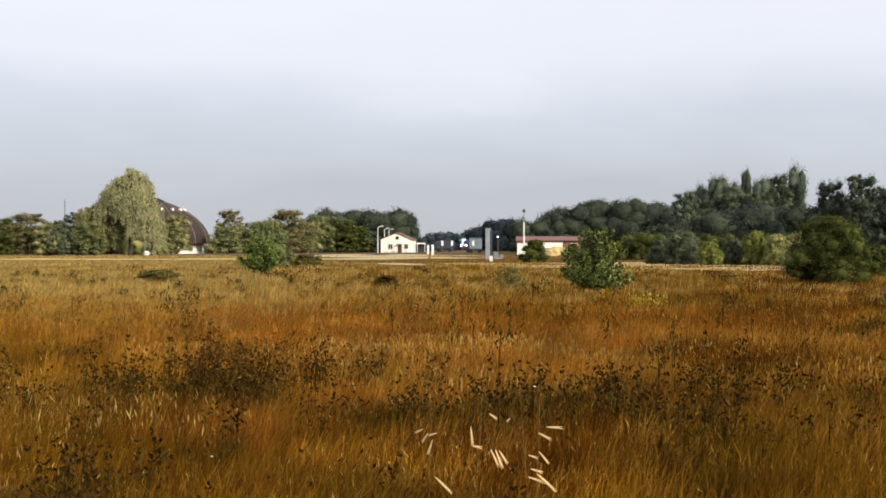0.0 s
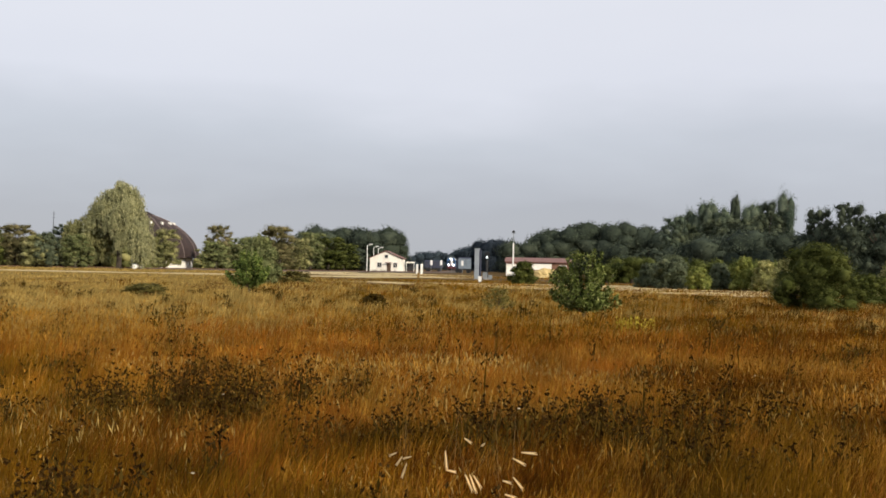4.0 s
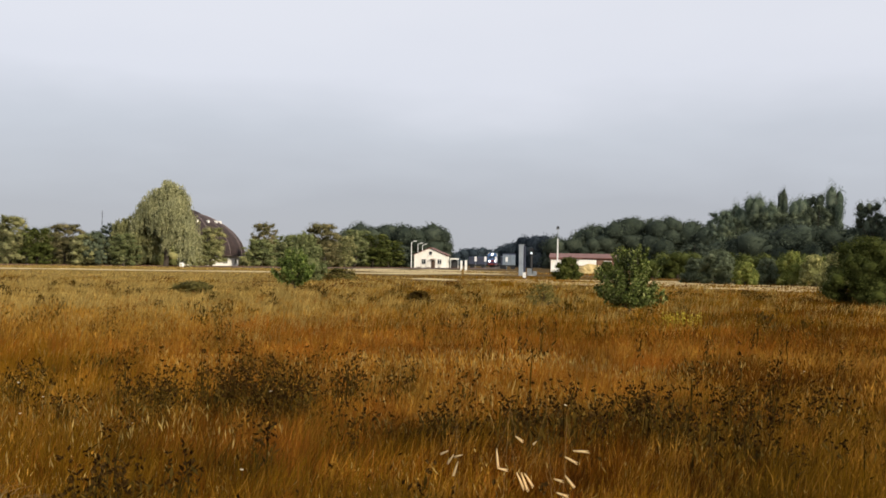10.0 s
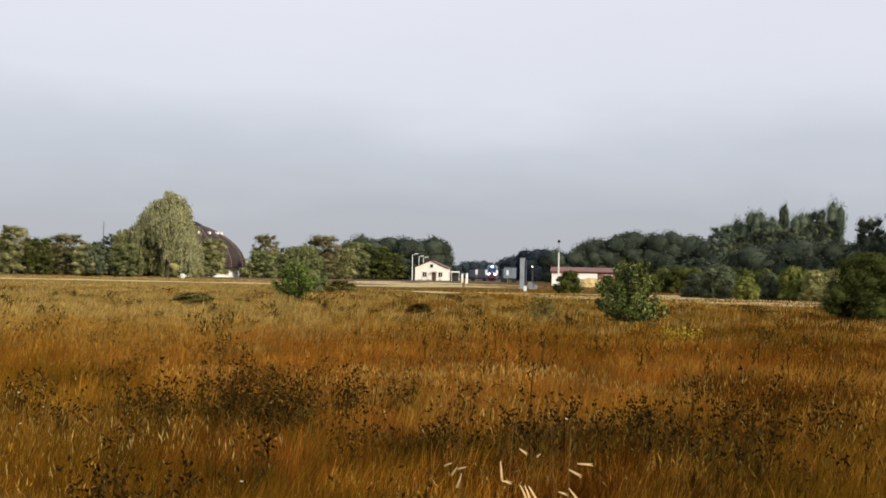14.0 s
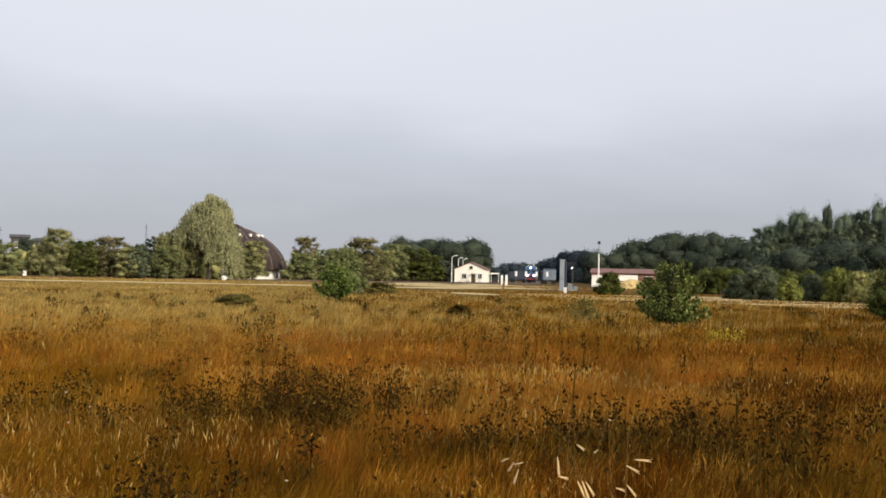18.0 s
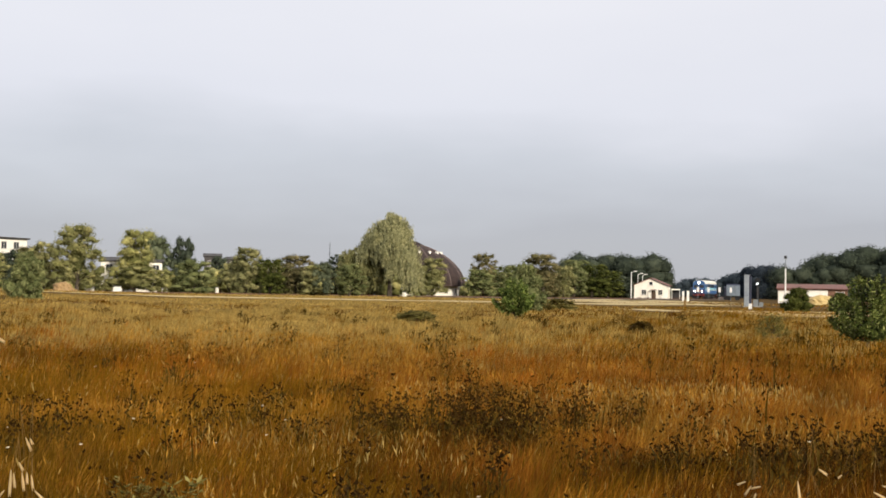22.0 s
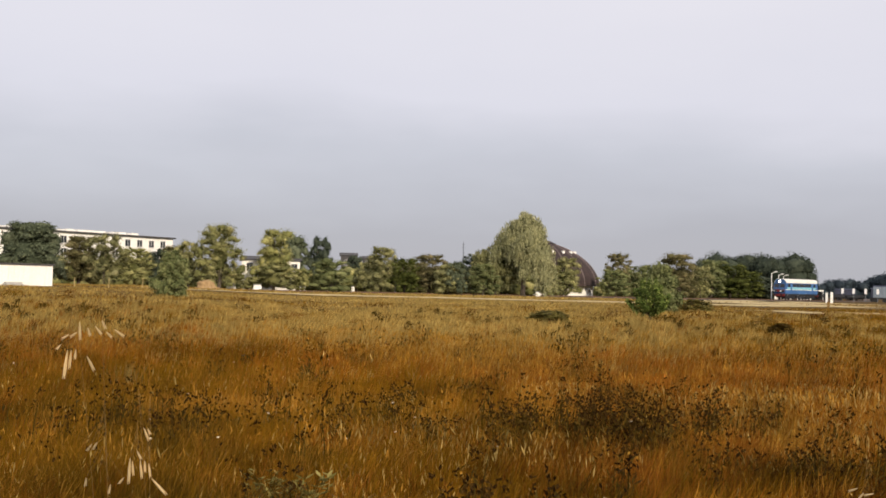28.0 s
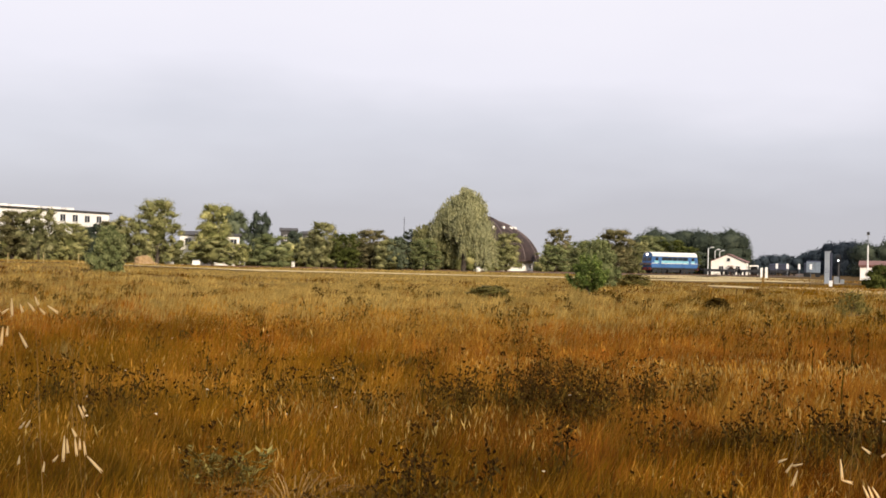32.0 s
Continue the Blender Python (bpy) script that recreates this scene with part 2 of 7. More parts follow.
M = dict(
    soil=ground_material(),
    leaf_mid=plant_material("green_leaves", ((0.0, (0.1208, 0.1316, 0.0482)), (0.5, (0.2415, 0.2488, 0.0963)), (1.0, (0.4325, 0.4124, 0.1857))), each=0.14),
    leaf_olive=plant_material("olive_leaves", ((0.0, (0.1012, 0.1075, 0.04427)), (0.5, (0.2081, 0.2125, 0.09068)), (1.0, (0.3688, 0.3562, 0.1714))), each=0.14),
    leaf_rust=plant_material("rust_tinged_leaves", ((0.0, (0.0624, 0.0608, 0.0272)), (0.5, (0.1287, 0.1216, 0.0576)), (1.0, (0.2262, 0.196, 0.1))), each=0.12),
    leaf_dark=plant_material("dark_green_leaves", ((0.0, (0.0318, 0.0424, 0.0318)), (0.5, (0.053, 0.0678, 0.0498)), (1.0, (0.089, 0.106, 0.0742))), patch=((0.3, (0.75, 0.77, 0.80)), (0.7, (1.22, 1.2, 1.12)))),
    leaf_poplar=plant_material("pale_poplar_leaves", ((0.0, (0.05332, 0.0779, 0.056)), (0.5, (0.09632, 0.1292, 0.092)), (1.0, (0.1677, 0.2071, 0.15))), each=0.16),
    # the distance haze is mixed into this blue leaf colour
    leaf_hazed=plant_material("haze_tinted_leaves", ((0.0, (0.030, 0.042, 0.052)), (0.5, (0.044, 0.060, 0.074)), (1.0, (0.060, 0.080, 0.094))), patch=((0.3, (0.85, 0.85, 0.85)), (0.7, (1.1, 1.1, 1.1)))),
    leaf_willow=plant_material("pale_willow_leaves", ((0.0, (0.1715, 0.1768, 0.0901)), (0.5, (0.2893, 0.2893, 0.1575)), (1.0, (0.4501, 0.4394, 0.2531)))),
    leaf_lime=plant_material("yellow_green_leaves", ((0.0, (0.09828, 0.1227, 0.03013)), (0.5, (0.1755, 0.2001, 0.05186)), (1.0, (0.2808, 0.2868, 0.09016)))),
    leaf_fresh=plant_material("fresh_green_leaves", ((0.0, (0.03859, 0.06255, 0.0131)), (0.5, (0.09968, 0.146, 0.0342)), (1.0, (0.241, 0.2828, 0.08149))), 1.6),
    grass_brown=plant_material("dark_brown_grass", ((0.0, (0.0757, 0.0265, 0.0015)), (0.5, (0.0888, 0.0307, 0.0018)), (1.0, (0.105, 0.0386, 0.0027))), 0.22, ((0.3, (0.6, 0.62, 0.6)), (0.7, (1.3, 1.22, 1.1))), 0.25, clumps=TUFTED),
    leaf_bush=plant_material("deep_green_leaves", ((0.0, (0.03096, 0.03999, 0.0095)), (0.5, (0.06366, 0.07637, 0.01901)), (1.0, (0.1246, 0.1364, 0.03977))), 0.9),
    leaf_straw=plant_material("bleached_leaves", ((0.0, (0.0864, 0.0782, 0.0207)), (0.5, (0.1555, 0.1341, 0.0392)), (1.0, (0.265, 0.2235, 0.0749)))),
    leaf_soft=plant_material("soft_green_leaves", ((0.0, (0.0962, 0.1187, 0.0473)), (0.5, (0.1664, 0.1925, 0.077)), (1.0, (0.2795, 0.295, 0.1298))), each=0.14),
    leaf_grey=plant_material("grey_green_leaves", ((0.0, (0.06274, 0.08083, 0.0497)), (0.5, (0.1026, 0.1255, 0.0756)), (1.0, (0.1616, 0.1887, 0.1188))), each=0.14),
    # haze and shade over the trackside wood, put into the leaf colour
    leaf_hazed_dark=plant_material("dark_haze_tinted_leaves", ((0.0, (0.017, 0.024, 0.034)), (0.5, (0.026, 0.036, 0.049)), (1.0, (0.040, 0.052, 0.066))), patch=((0.3, (0.85, 0.85, 0.85)), (0.7, (1.1, 1.1, 1.1)))),
    panel_pale=surface_material("pale_blue_grey_sheet", (0.26, 0.30, 0.35), (0.40, 0.44, 0.48), 0.8, 9.0, 0.6, 0.1, streak=(0.16, 0.18, 0.20)),
    leaf_young=plant_material("light_green_leaves", ((0.0, (0.0312, 0.04692, 0.01)), (0.45, (0.0858, 0.1104, 0.0275)), (0.85, (0.169, 0.196, 0.0575)), (1.0, (0.351, 0.3726, 0.1438))), 1.6),
    # paler than the roof: the ribs' highlight is painted into their colour
    dome_rib=surface_material("highlit_brown_ribs", (0.10, 0.07, 0.065), (0.20, 0.15, 0.14), 0.9, 9.0, 0.7),
    dust_white=surface_material("faded_white_boards", (0.62, 0.62, 0.62), (0.78, 0.78, 0.78), 1.0, 9.0, 0.8),
    grass_pale=plant_material("pale_dry_grass", ((0.0, (0.2928, 0.2061, 0.0659)), (0.5, (0.366, 0.2606, 0.0856)), (1.0, (0.4831, 0.3553, 0.1265))), 0.16, ((0.3, (0.72, 0.70, 0.62)), (0.7, (1.15, 1.12, 1.05))), 0.3, clumps=TUFTED),
    bark=surface_material("grey_brown_bark", (0.05, 0.04, 0.03), (0.13, 0.10, 0.075), 3.0, 20.0, 0.95, bump=0.5, stretch=(1, 1, 0.3)),
    grass_rust=plant_material("rust_dry_grass", ((0.0, (0.1916, 0.0665, 0.007)), (0.5, (0.2182, 0.0776, 0.0088)), (1.0, (0.2581, 0.0992, 0.014))), 0.22, ((0.3, (0.6, 0.62, 0.6)), (0.7, (1.3, 1.22, 1.1))), 0.3, clumps=TUFTED),
    grass_straw=plant_material("straw_dry_grass", ((0.0, (0.2771, 0.1358, 0.0182)), (0.5, (0.3215, 0.1601, 0.0229)), (1.0, (0.4212, 0.2232, 0.0384))), 0.22, ((0.3, (0.7, 0.7, 0.65)), (0.7, (1.2, 1.18, 1.1))), 0.3, clumps=TUFTED),
    grass_green=plant_material("olive_green_grass", ((0.0, (0.1244, 0.0627, 0.0044)), (0.5, (0.1549, 0.0786, 0.0053)), (1.0, (0.2036, 0.105, 0.008))), 0.22, ((0.3, (0.6, 0.62, 0.6)), (0.7, (1.3, 1.22, 1.1))), 0.3, clumps=TUFTED),
    weed=plant_material("dark_weed_stems", ((0.0, (0.029, 0.0172, 0.0025)), (0.5, (0.0482, 0.0303, 0.0043)), (1.0, (0.0895, 0.0537, 0.0087))), 0.6, translucent=0.1),
    weed_head=plant_material("dark_seed_heads", ((0.0, (0.016, 0.008, 0.0016)), (0.6, (0.032, 0.016, 0.0032)), (1.0, (0.068, 0.0368, 0.0088))), 0.6, translucent=0.0, rough=1.0),
    flower_white=plant_material("faded_white_flowers", ((0.0, (0.45, 0.38, 0.26)), (1.0, (0.7, 0.62, 0.48))), 0.6, translucent=0.2),
    flower_yellow=plant_material("yellow_flowers", ((0.0, (0.26, 0.21, 0.025)), (1.0, (0.46, 0.37, 0.04))), 0.6, translucent=0.2),
    oat=plant_material("bleached_oat_husks", ((0.0, (0.55, 0.40, 0.20)), (1.0, (0.80, 0.66, 0.42))), 8.0, translucent=0.35),
    oat_stem=plant_material("oat_straw", ((0.0, (0.15, 0.09, 0.03)), (1.0, (0.24, 0.15, 0.0562))), 8.0, translucent=0.1),
    plaster=surface_material("cream_plaster", (0.79, 0.76, 0.68), (0.88, 0.85, 0.78), 0.5, 9.0, 0.9, bump=0.1, streak=(0.62, 0.56, 0.46)),
    plaster_white=surface_material("white_plaster", (0.76, 0.74, 0.68), (0.87, 0.85, 0.80), 0.25, 6.0, 0.9, bump=0.1, streak=(0.66, 0.63, 0.56)),
    roof_red=surface_material("red_brown_roof_sheet", (0.13, 0.06, 0.05), (0.22, 0.105, 0.085), 0.8, 6.0, 0.7, bump=0.2, stretch=(1, 4, 1)),
    brick_brown=surface_material("red_brown_wall", (0.12, 0.06, 0.04), (0.22, 0.12, 0.08), 0.8, 8.0, 0.9),
    roof_dark=surface_material("dark_roofing_felt", (0.035, 0.035, 0.038), (0.08, 0.075, 0.075), 0.7, 8.0, 0.85),
    dome_wood=surface_material("dark_brown_shingle_roof", (0.018, 0.0095, 0.0085), (0.036, 0.019, 0.016), 0.9, 9.0, 0.8, bump=0.4, streak=(0.055, 0.034, 0.03)),
    glass_dark=surface_material("dark_window_glass", (0.015, 0.018, 0.022), (0.035, 0.04, 0.048), 0.6, 4.0, 0.12, bump=0.0),
    wood_frame=surface_material("white_painted_frame", (0.60, 0.58, 0.54), (0.76, 0.74, 0.70), 3.0, 20.0, 0.6),
    door_brown=surface_material("brown_door_paint", (0.06, 0.035, 0.022), (0.11, 0.065, 0.04), 2.0, 14.0, 0.6),
    lamp_post=surface_material("white_painted_steel", (0.60, 0.61, 0.60), (0.80, 0.80, 0.78), 1.5, 12.0, 0.5, 0.0),
    metal_dark=surface_material("dark_painted_metal", (0.012, 0.013, 0.015), (0.035, 0.036, 0.04), 1.5, 12.0, 0.55, 0.2),
    metal_grey=surface_material("weathered_grey_sheet", (0.15, 0.17, 0.19), (0.26, 0.28, 0.295), 0.8, 9.0, 0.6, 0.1, streak=(0.09, 0.10, 0.115)),
    concrete=surface_material("grey_concrete", (0.30, 0.29, 0.27), (0.46, 0.45, 0.42), 0.8, 12.0, 0.95, bump=0.25),
    ballast=surface_material("dark_ballast", (0.035, 0.026, 0.018), (0.085, 0.065, 0.045), 0.4, 5.0, 0.95, bump=0.8),
    rail=surface_material("rusty_rail", (0.07, 0.035, 0.02), (0.16, 0.08, 0.045), 2.0, 15.0, 0.6, 0.5),
    dirt=surface_material("pale_dry_dirt", (0.36, 0.265, 0.108), (0.54, 0.415, 0.19), 0.12, 1.4, 0.95, bump=0.2),
    dirt_brown=surface_material("dry_brown_soil", (0.20, 0.125, 0.055), (0.36, 0.24, 0.115), 0.5, 3.0, 0.95, bump=0.6),
    loco_blue=surface_material("blue_loco_paint", (0.025, 0.09, 0.24), (0.045, 0.14, 0.34), 0.8, 9.0, 0.4, streak=(0.02, 0.07, 0.19)),
    loco_sky=surface_material("pale_blue_loco_paint", (0.14, 0.42, 0.52), (0.26, 0.54, 0.62), 0.8, 9.0, 0.4, streak=(0.25, 0.44, 0.54)),
    loco_cream=surface_material("cream_loco_roof", (0.58, 0.58, 0.52), (0.74, 0.73, 0.67), 0.6, 8.0, 0.5, streak=(0.35, 0.34, 0.30)),
    loco_red=surface_material("red_buffer_beam_paint", (0.16, 0.02, 0.02), (0.26, 0.035, 0.03), 1.0, 9.0, 0.5),
    wagon_blue=surface_material("grey_blue_wagon_paint", (0.022, 0.028, 0.055), (0.040, 0.048, 0.085), 0.5, 6.0, 0.7, streak=(0.035, 0.035, 0.045)),
    wagon_grey=surface_material("light_grey_blue_wagon_paint", (0.13, 0.17, 0.22), (0.21, 0.26, 0.31), 0.5, 6.0, 0.7, streak=(0.10, 0.11, 0.13)),
    headlight=glow_material("headlight_glow", (1.0, 0.93, 0.88), 12.0),
    signal_light=glow_material("signal_white_glow", (0.9, 0.95, 1.0), 4.0),
)


# ---- building blocks ----
def at(az, d, z=0.0):
    """The place d metres out, az degrees to the left of +y."""
    a = radians(az)
    return Vector((-d * math.sin(a), d * math.cos(a), z))


def tri_mesh(name, verts, tris, mats, index=None, smooth=False):
    me = bpy.data.meshes.new(name)
    verts, tris = np.asarray(verts, dtype=np.float32), np.asarray(tris, dtype=np.int32)
    me.vertices.add(len(verts))
    me.vertices.foreach_set("co", verts.ravel())
    me.loops.add(len(tris) * 3)
    me.loops.foreach_set("vertex_index", tris.ravel())
    me.polygons.add(len(tris))
    me.polygons.foreach_set("loop_start", np.arange(0, len(tris) * 3, 3, dtype=np.int32))
    for m in mats:
        me.materials.append(m)
    if index is not None:
        me.polygons.foreach_set("material_index", np.asarray(index, dtype=np.int32))
    me.update(calc_edges=True)
    me.validate()
    if smooth:
        me.shade_smooth()
    return me


def part(name, bm, material, parent, label="", m=None):
    me = bpy.data.meshes.new(name)
    bm.to_mesh(me)
    bm.free()
    me.materials.append(material)
    ob = new(name, me)
    ob.parent = parent
    if m is not None:
        ob.matrix_basis = m
    return tagged(ob, label)


def box(x0, x1, y0, y1, z0, z1, bevel=0.0):
    bm = bmesh.new()
    add_box(bm, x0, x1, y0, y1, z0, z1)
    if bevel:
        bmesh.ops.bevel(bm, geom=bm.edges[:], offset=bevel, segments=2, affect='EDGES')
    return bm


def add_box(bm, x0, x1, y0, y1, z0, z1):
    m = Matrix.Translation(((x0 + x1) / 2, (y0 + y1) / 2, (z0 + z1) / 2)) @ Matrix.Diagonal((x1 - x0, y1 - y0, z1 - z0, 1))
    bmesh.ops.create_cube(bm, size=1.0, matrix=m)


def add_tube(bm, p, q, r0, r1, sides=8):
    p, q = Vector(p), Vector(q)
    turn = (q - p).to_track_quat('Z', 'Y').to_matrix().to_4x4()
    m = Matrix.Translation((p + q) / 2) @ turn
    bmesh.ops.create_cone(bm, cap_ends=True, segments=sides, radius1=r0, radius2=r1, depth=(q - p).length, matrix=m)


def tube(p, q, r0, r1=None, sides=10):
    bm = bmesh.new()
    add_tube(bm, p, q, r0, r0 if r1 is None else r1, sides)
    return bm


def prism(profile, x0, x1):
    """A profile of (y, z) points drawn out along x."""
    bm = bmesh.new()
    a = [bm.verts.new((x0, y, z)) for y, z in profile]
    b = [bm.verts.new((x1, y, z)) for y, z in profile]
    bm.faces.new(a)
    bm.faces.new(b[::-1])
    for i in range(len(a)):
        j = (i + 1) % len(a)
        bm.faces.new((a[j], a[i], b[i], b[j]))
    bmesh.ops.recalc_face_normals(bm, faces=bm.faces[:])
    return bm


def thing(name, place, turn, label, category, group="", kind=""):
    ob = new(name)
    ob.matrix_basis = Matrix.Translation(place) @ pose(0, 0, 0, 0, 0, turn)
    return tagged(ob, label, category, group, kind)


# ---- the ground ----
def ground_height(x, y):
    """A low rise towards the white shed at the field's western end, a flat field elsewhere."""
    d = np.hypot(x, y)
    az = np.degrees(np.arctan2(-x, y))
    rise = 0.50 * np.clip((az - 27.0) / 8.0, 0, 1) * np.clip((d - 45.0) / 60.0, 0, 1) * np.clip((420.0 - d) / 150.0, 0, 1)
    bumps = 0.05 * np.sin(x * 0.31 + 1.3) * np.sin(y * 0.23) + 0.03 * np.sin(x * 0.9) * np.sin(y * 0.7 + 2.0)
    return rise + bumps * np.clip(d / 8.0, 0, 1) * np.clip((230.0 - d) / 60.0, 0, 1)


def make_ground():
    rings = np.concatenate([np.linspace(0.5, 30, 60), np.geomspace(31, 3000, 90)])
    turns = np.radians(np.arange(0, 360, 2.5))
    rr, aa = np.meshgrid(rings, turns, indexing="ij")
    x, y = -rr * np.sin(aa), rr * np.cos(aa)
    v = np.stack([x, y, ground_height(x, y)], -1).reshape(-1, 3)
    n = len(turns)
    i, j = np.meshgrid(np.arange(len(rings) - 1), np.arange(n), indexing="ij")
    a, b, c, d = i * n + j, i * n + (j + 1) % n, (i + 1) * n + (j + 1) % n, (i + 1) * n + j
    tris = np.concatenate([np.stack([a, b, c], -1).reshape(-1, 3), np.stack([a, c, d], -1).reshape(-1, 3)])
    v = np.vstack([v, [[0, 0, 0]]])
    tris = np.vstack([tris, [[len(v) - 1, (k + 1) % n, k] for k in range(n)]])
    tris = tris[:, ::-1]
    ob = new("ground", tri_mesh("ground", v, tris, [M["soil"]], smooth=True))
    tagged(ob, "flat dry field of brown soil and matted grass", "ground", kind="structure")


make_ground()


def strip(name, points, width, z, material, label, category):
    """A flat band along a line of plan points, with uneven edges."""
    pts = [Vector((p[0], p[1], 0)) for p in points]
    fine = []
    for a, b in zip(pts, pts[1:]):
        n = max(2, int((b - a).length / 4))
        fine += [a.lerp(b, k / n) for k in range(n)]
    fine.append(pts[-1])
    v, tris = [], []
    for k, p in enumerate(fine):
        d = (fine[min(k + 1, len(fine) - 1)] - fine[max(k - 1, 0)]).normalized()
        s = Vector((-d.y, d.x, 0))
        for e in (-1, 1):
            w = width / 2 * (1 + 0.3 * noise.noise(p * 0.11 + Vector((0, 0, e * 9))))
            q = p + s * e * w
            v.append((q.x, q.y, float(ground_height(np.array(q.x), np.array(q.y))) + z))
        if k:
            a = 2 * k - 2
            tris += [(a, a + 1, a + 3), (a, a + 3, a + 2)]
    ob = new(name, tri_mesh(name, v, tris, [material]))
    return tagged(ob, label, category, kind="structure")


strip("dirt_track", [at(34, 175), at(26, 158), at(16, 150), at(6, 148), at(-1, 158)], 15, 0.05, M["dirt"],
      "pale dry dirt track across the field", "track")
strip("dirt_track", [at(-6, 112), at(-9.5, 94), at(-14, 88), at(-19, 86), at(-25, 86)], 22, 0.05, M["dirt"],
      "pale bare strip of ground before the bushes", "track")
strip("yard", [at(7, 222), at(4.5, 218), at(2, 218), at(-0.3, 222)], 52, 0.05, M["dirt"],
      "pale sandy yard before the station house", "yard")

strip("yard", [at(3.3, 101), at(2.1, 103), at(0.9, 104)], 9, 0.05, M["dirt"],
      "small pale bare patch in the dry field", "yard")
strip("yard", [at(6.6, 174), at(4.4, 178), at(2.2, 180), at(0.6, 184)], 34, 0.055, M["dirt"],
      "pale bare ground worn into the field", "yard")

# ---- the railway ----
RAIL_Z = 0.30
LINE = [(-1.30, 900.0), (-1.22, 620.0), (-1.12, 500.0), (-1.05, 430.0), (-0.91, 385.0), (-0.83, 362.0), (-0.76, 335.0), (-0.60, 300.0), (0.50, 279.0),
        (2.98, 258.0), (4.55, 250.0), (6.33, 243.0), (9.9, 231.0), (14.6, 219.0), (21.0, 208.0), (28.0, 200.0), (37.0, 186.0), (50.0, 180.0)]


def smooth_line(rows):
    """The track's centre line as closely spaced plan points with their distance along it."""
    p = [at(a, d) for a, d in rows]
    p = [p[0] * 2 - p[1]] + p + [p[-1] * 2 - p[-2]]
    out = []
    for k in range(1, len(p) - 2):
        for s in np.linspace(0, 1, 24, endpoint=False):
            a, b, c, d = p[k - 1], p[k], p[k + 1], p[k + 2]
            out.append(0.5 * (2 * b + (c - a) * s + (2 * a - 5 * b + 4 * c - d) * s * s + (3 * b - a - 3 * c + d) * s ** 3))
    out.append(p[-2])
    q = np.array([(v.x, v.y) for v in out])
    along = np.concatenate([[0], np.cumsum(np.hypot(*np.diff(q, axis=0).T))])
    return q, along


RAIL_XY, RAIL_S = smooth_line(LINE)


def rail_point(s):
    x, y = np.interp(s, RAIL_S, RAIL_XY[:, 0]), np.interp(s, RAIL_S, RAIL_XY[:, 1])
    return float(x), float(y)


def band_mesh(name, offsets, step, material, s0, s1, shift=0.0):
    """A cross-section of (offset, height) points swept along the line."""
    ss = np.arange(s0, s1, step)
    v, tris = [], []
    n = len(offsets)
    for k, s in enumerate(ss):
        x, y = rail_point(s)
        x2, y2 = rail_point(s + 1.0)
        d = Vector((x2 - x, y2 - y, 0)).normalized()
        side = Vector((-d.y, d.x, 0))
        for o, z in offsets:
            q = Vector((x, y, 0)) + side * (o + shift)
            v.append((q.x, q.y, z))
        if k:
            for i in range(n - 1):
                a, b = (k - 1) * n + i, k * n + i
                tris += [(a, b, b + 1), (a, b + 1, a + 1)]
    return tri_mesh(name, v, np.array(tris)[:, ::-1], [material])


def make_track(shift, label):
    root = thing("railway_track", (0, 0, 0), 0, label, "railway track", kind="structure")
    s0, s1 = RAIL_S[0] + 260, RAIL_S[-1] - 2
    bed = new("ballast", band_mesh("ballast", [(-3.4, -0.05), (-1.9, RAIL_Z - 0.14), (1.9, RAIL_Z - 0.14), (3.4, -0.05)], 3.0, M["ballast"], s0, s1, shift))
    bed.parent = root
    for o in (-0.76, 0.76):
        r = new("rail", band_mesh("rail", [(o - 0.07, RAIL_Z - 0.15), (o - 0.035, RAIL_Z), (o + 0.035, RAIL_Z), (o + 0.07, RAIL_Z - 0.15)], 3.0, M["rail"], s0, s1, shift))
        r.parent = root


make_track(0.0, "single railway track on dark ballast")


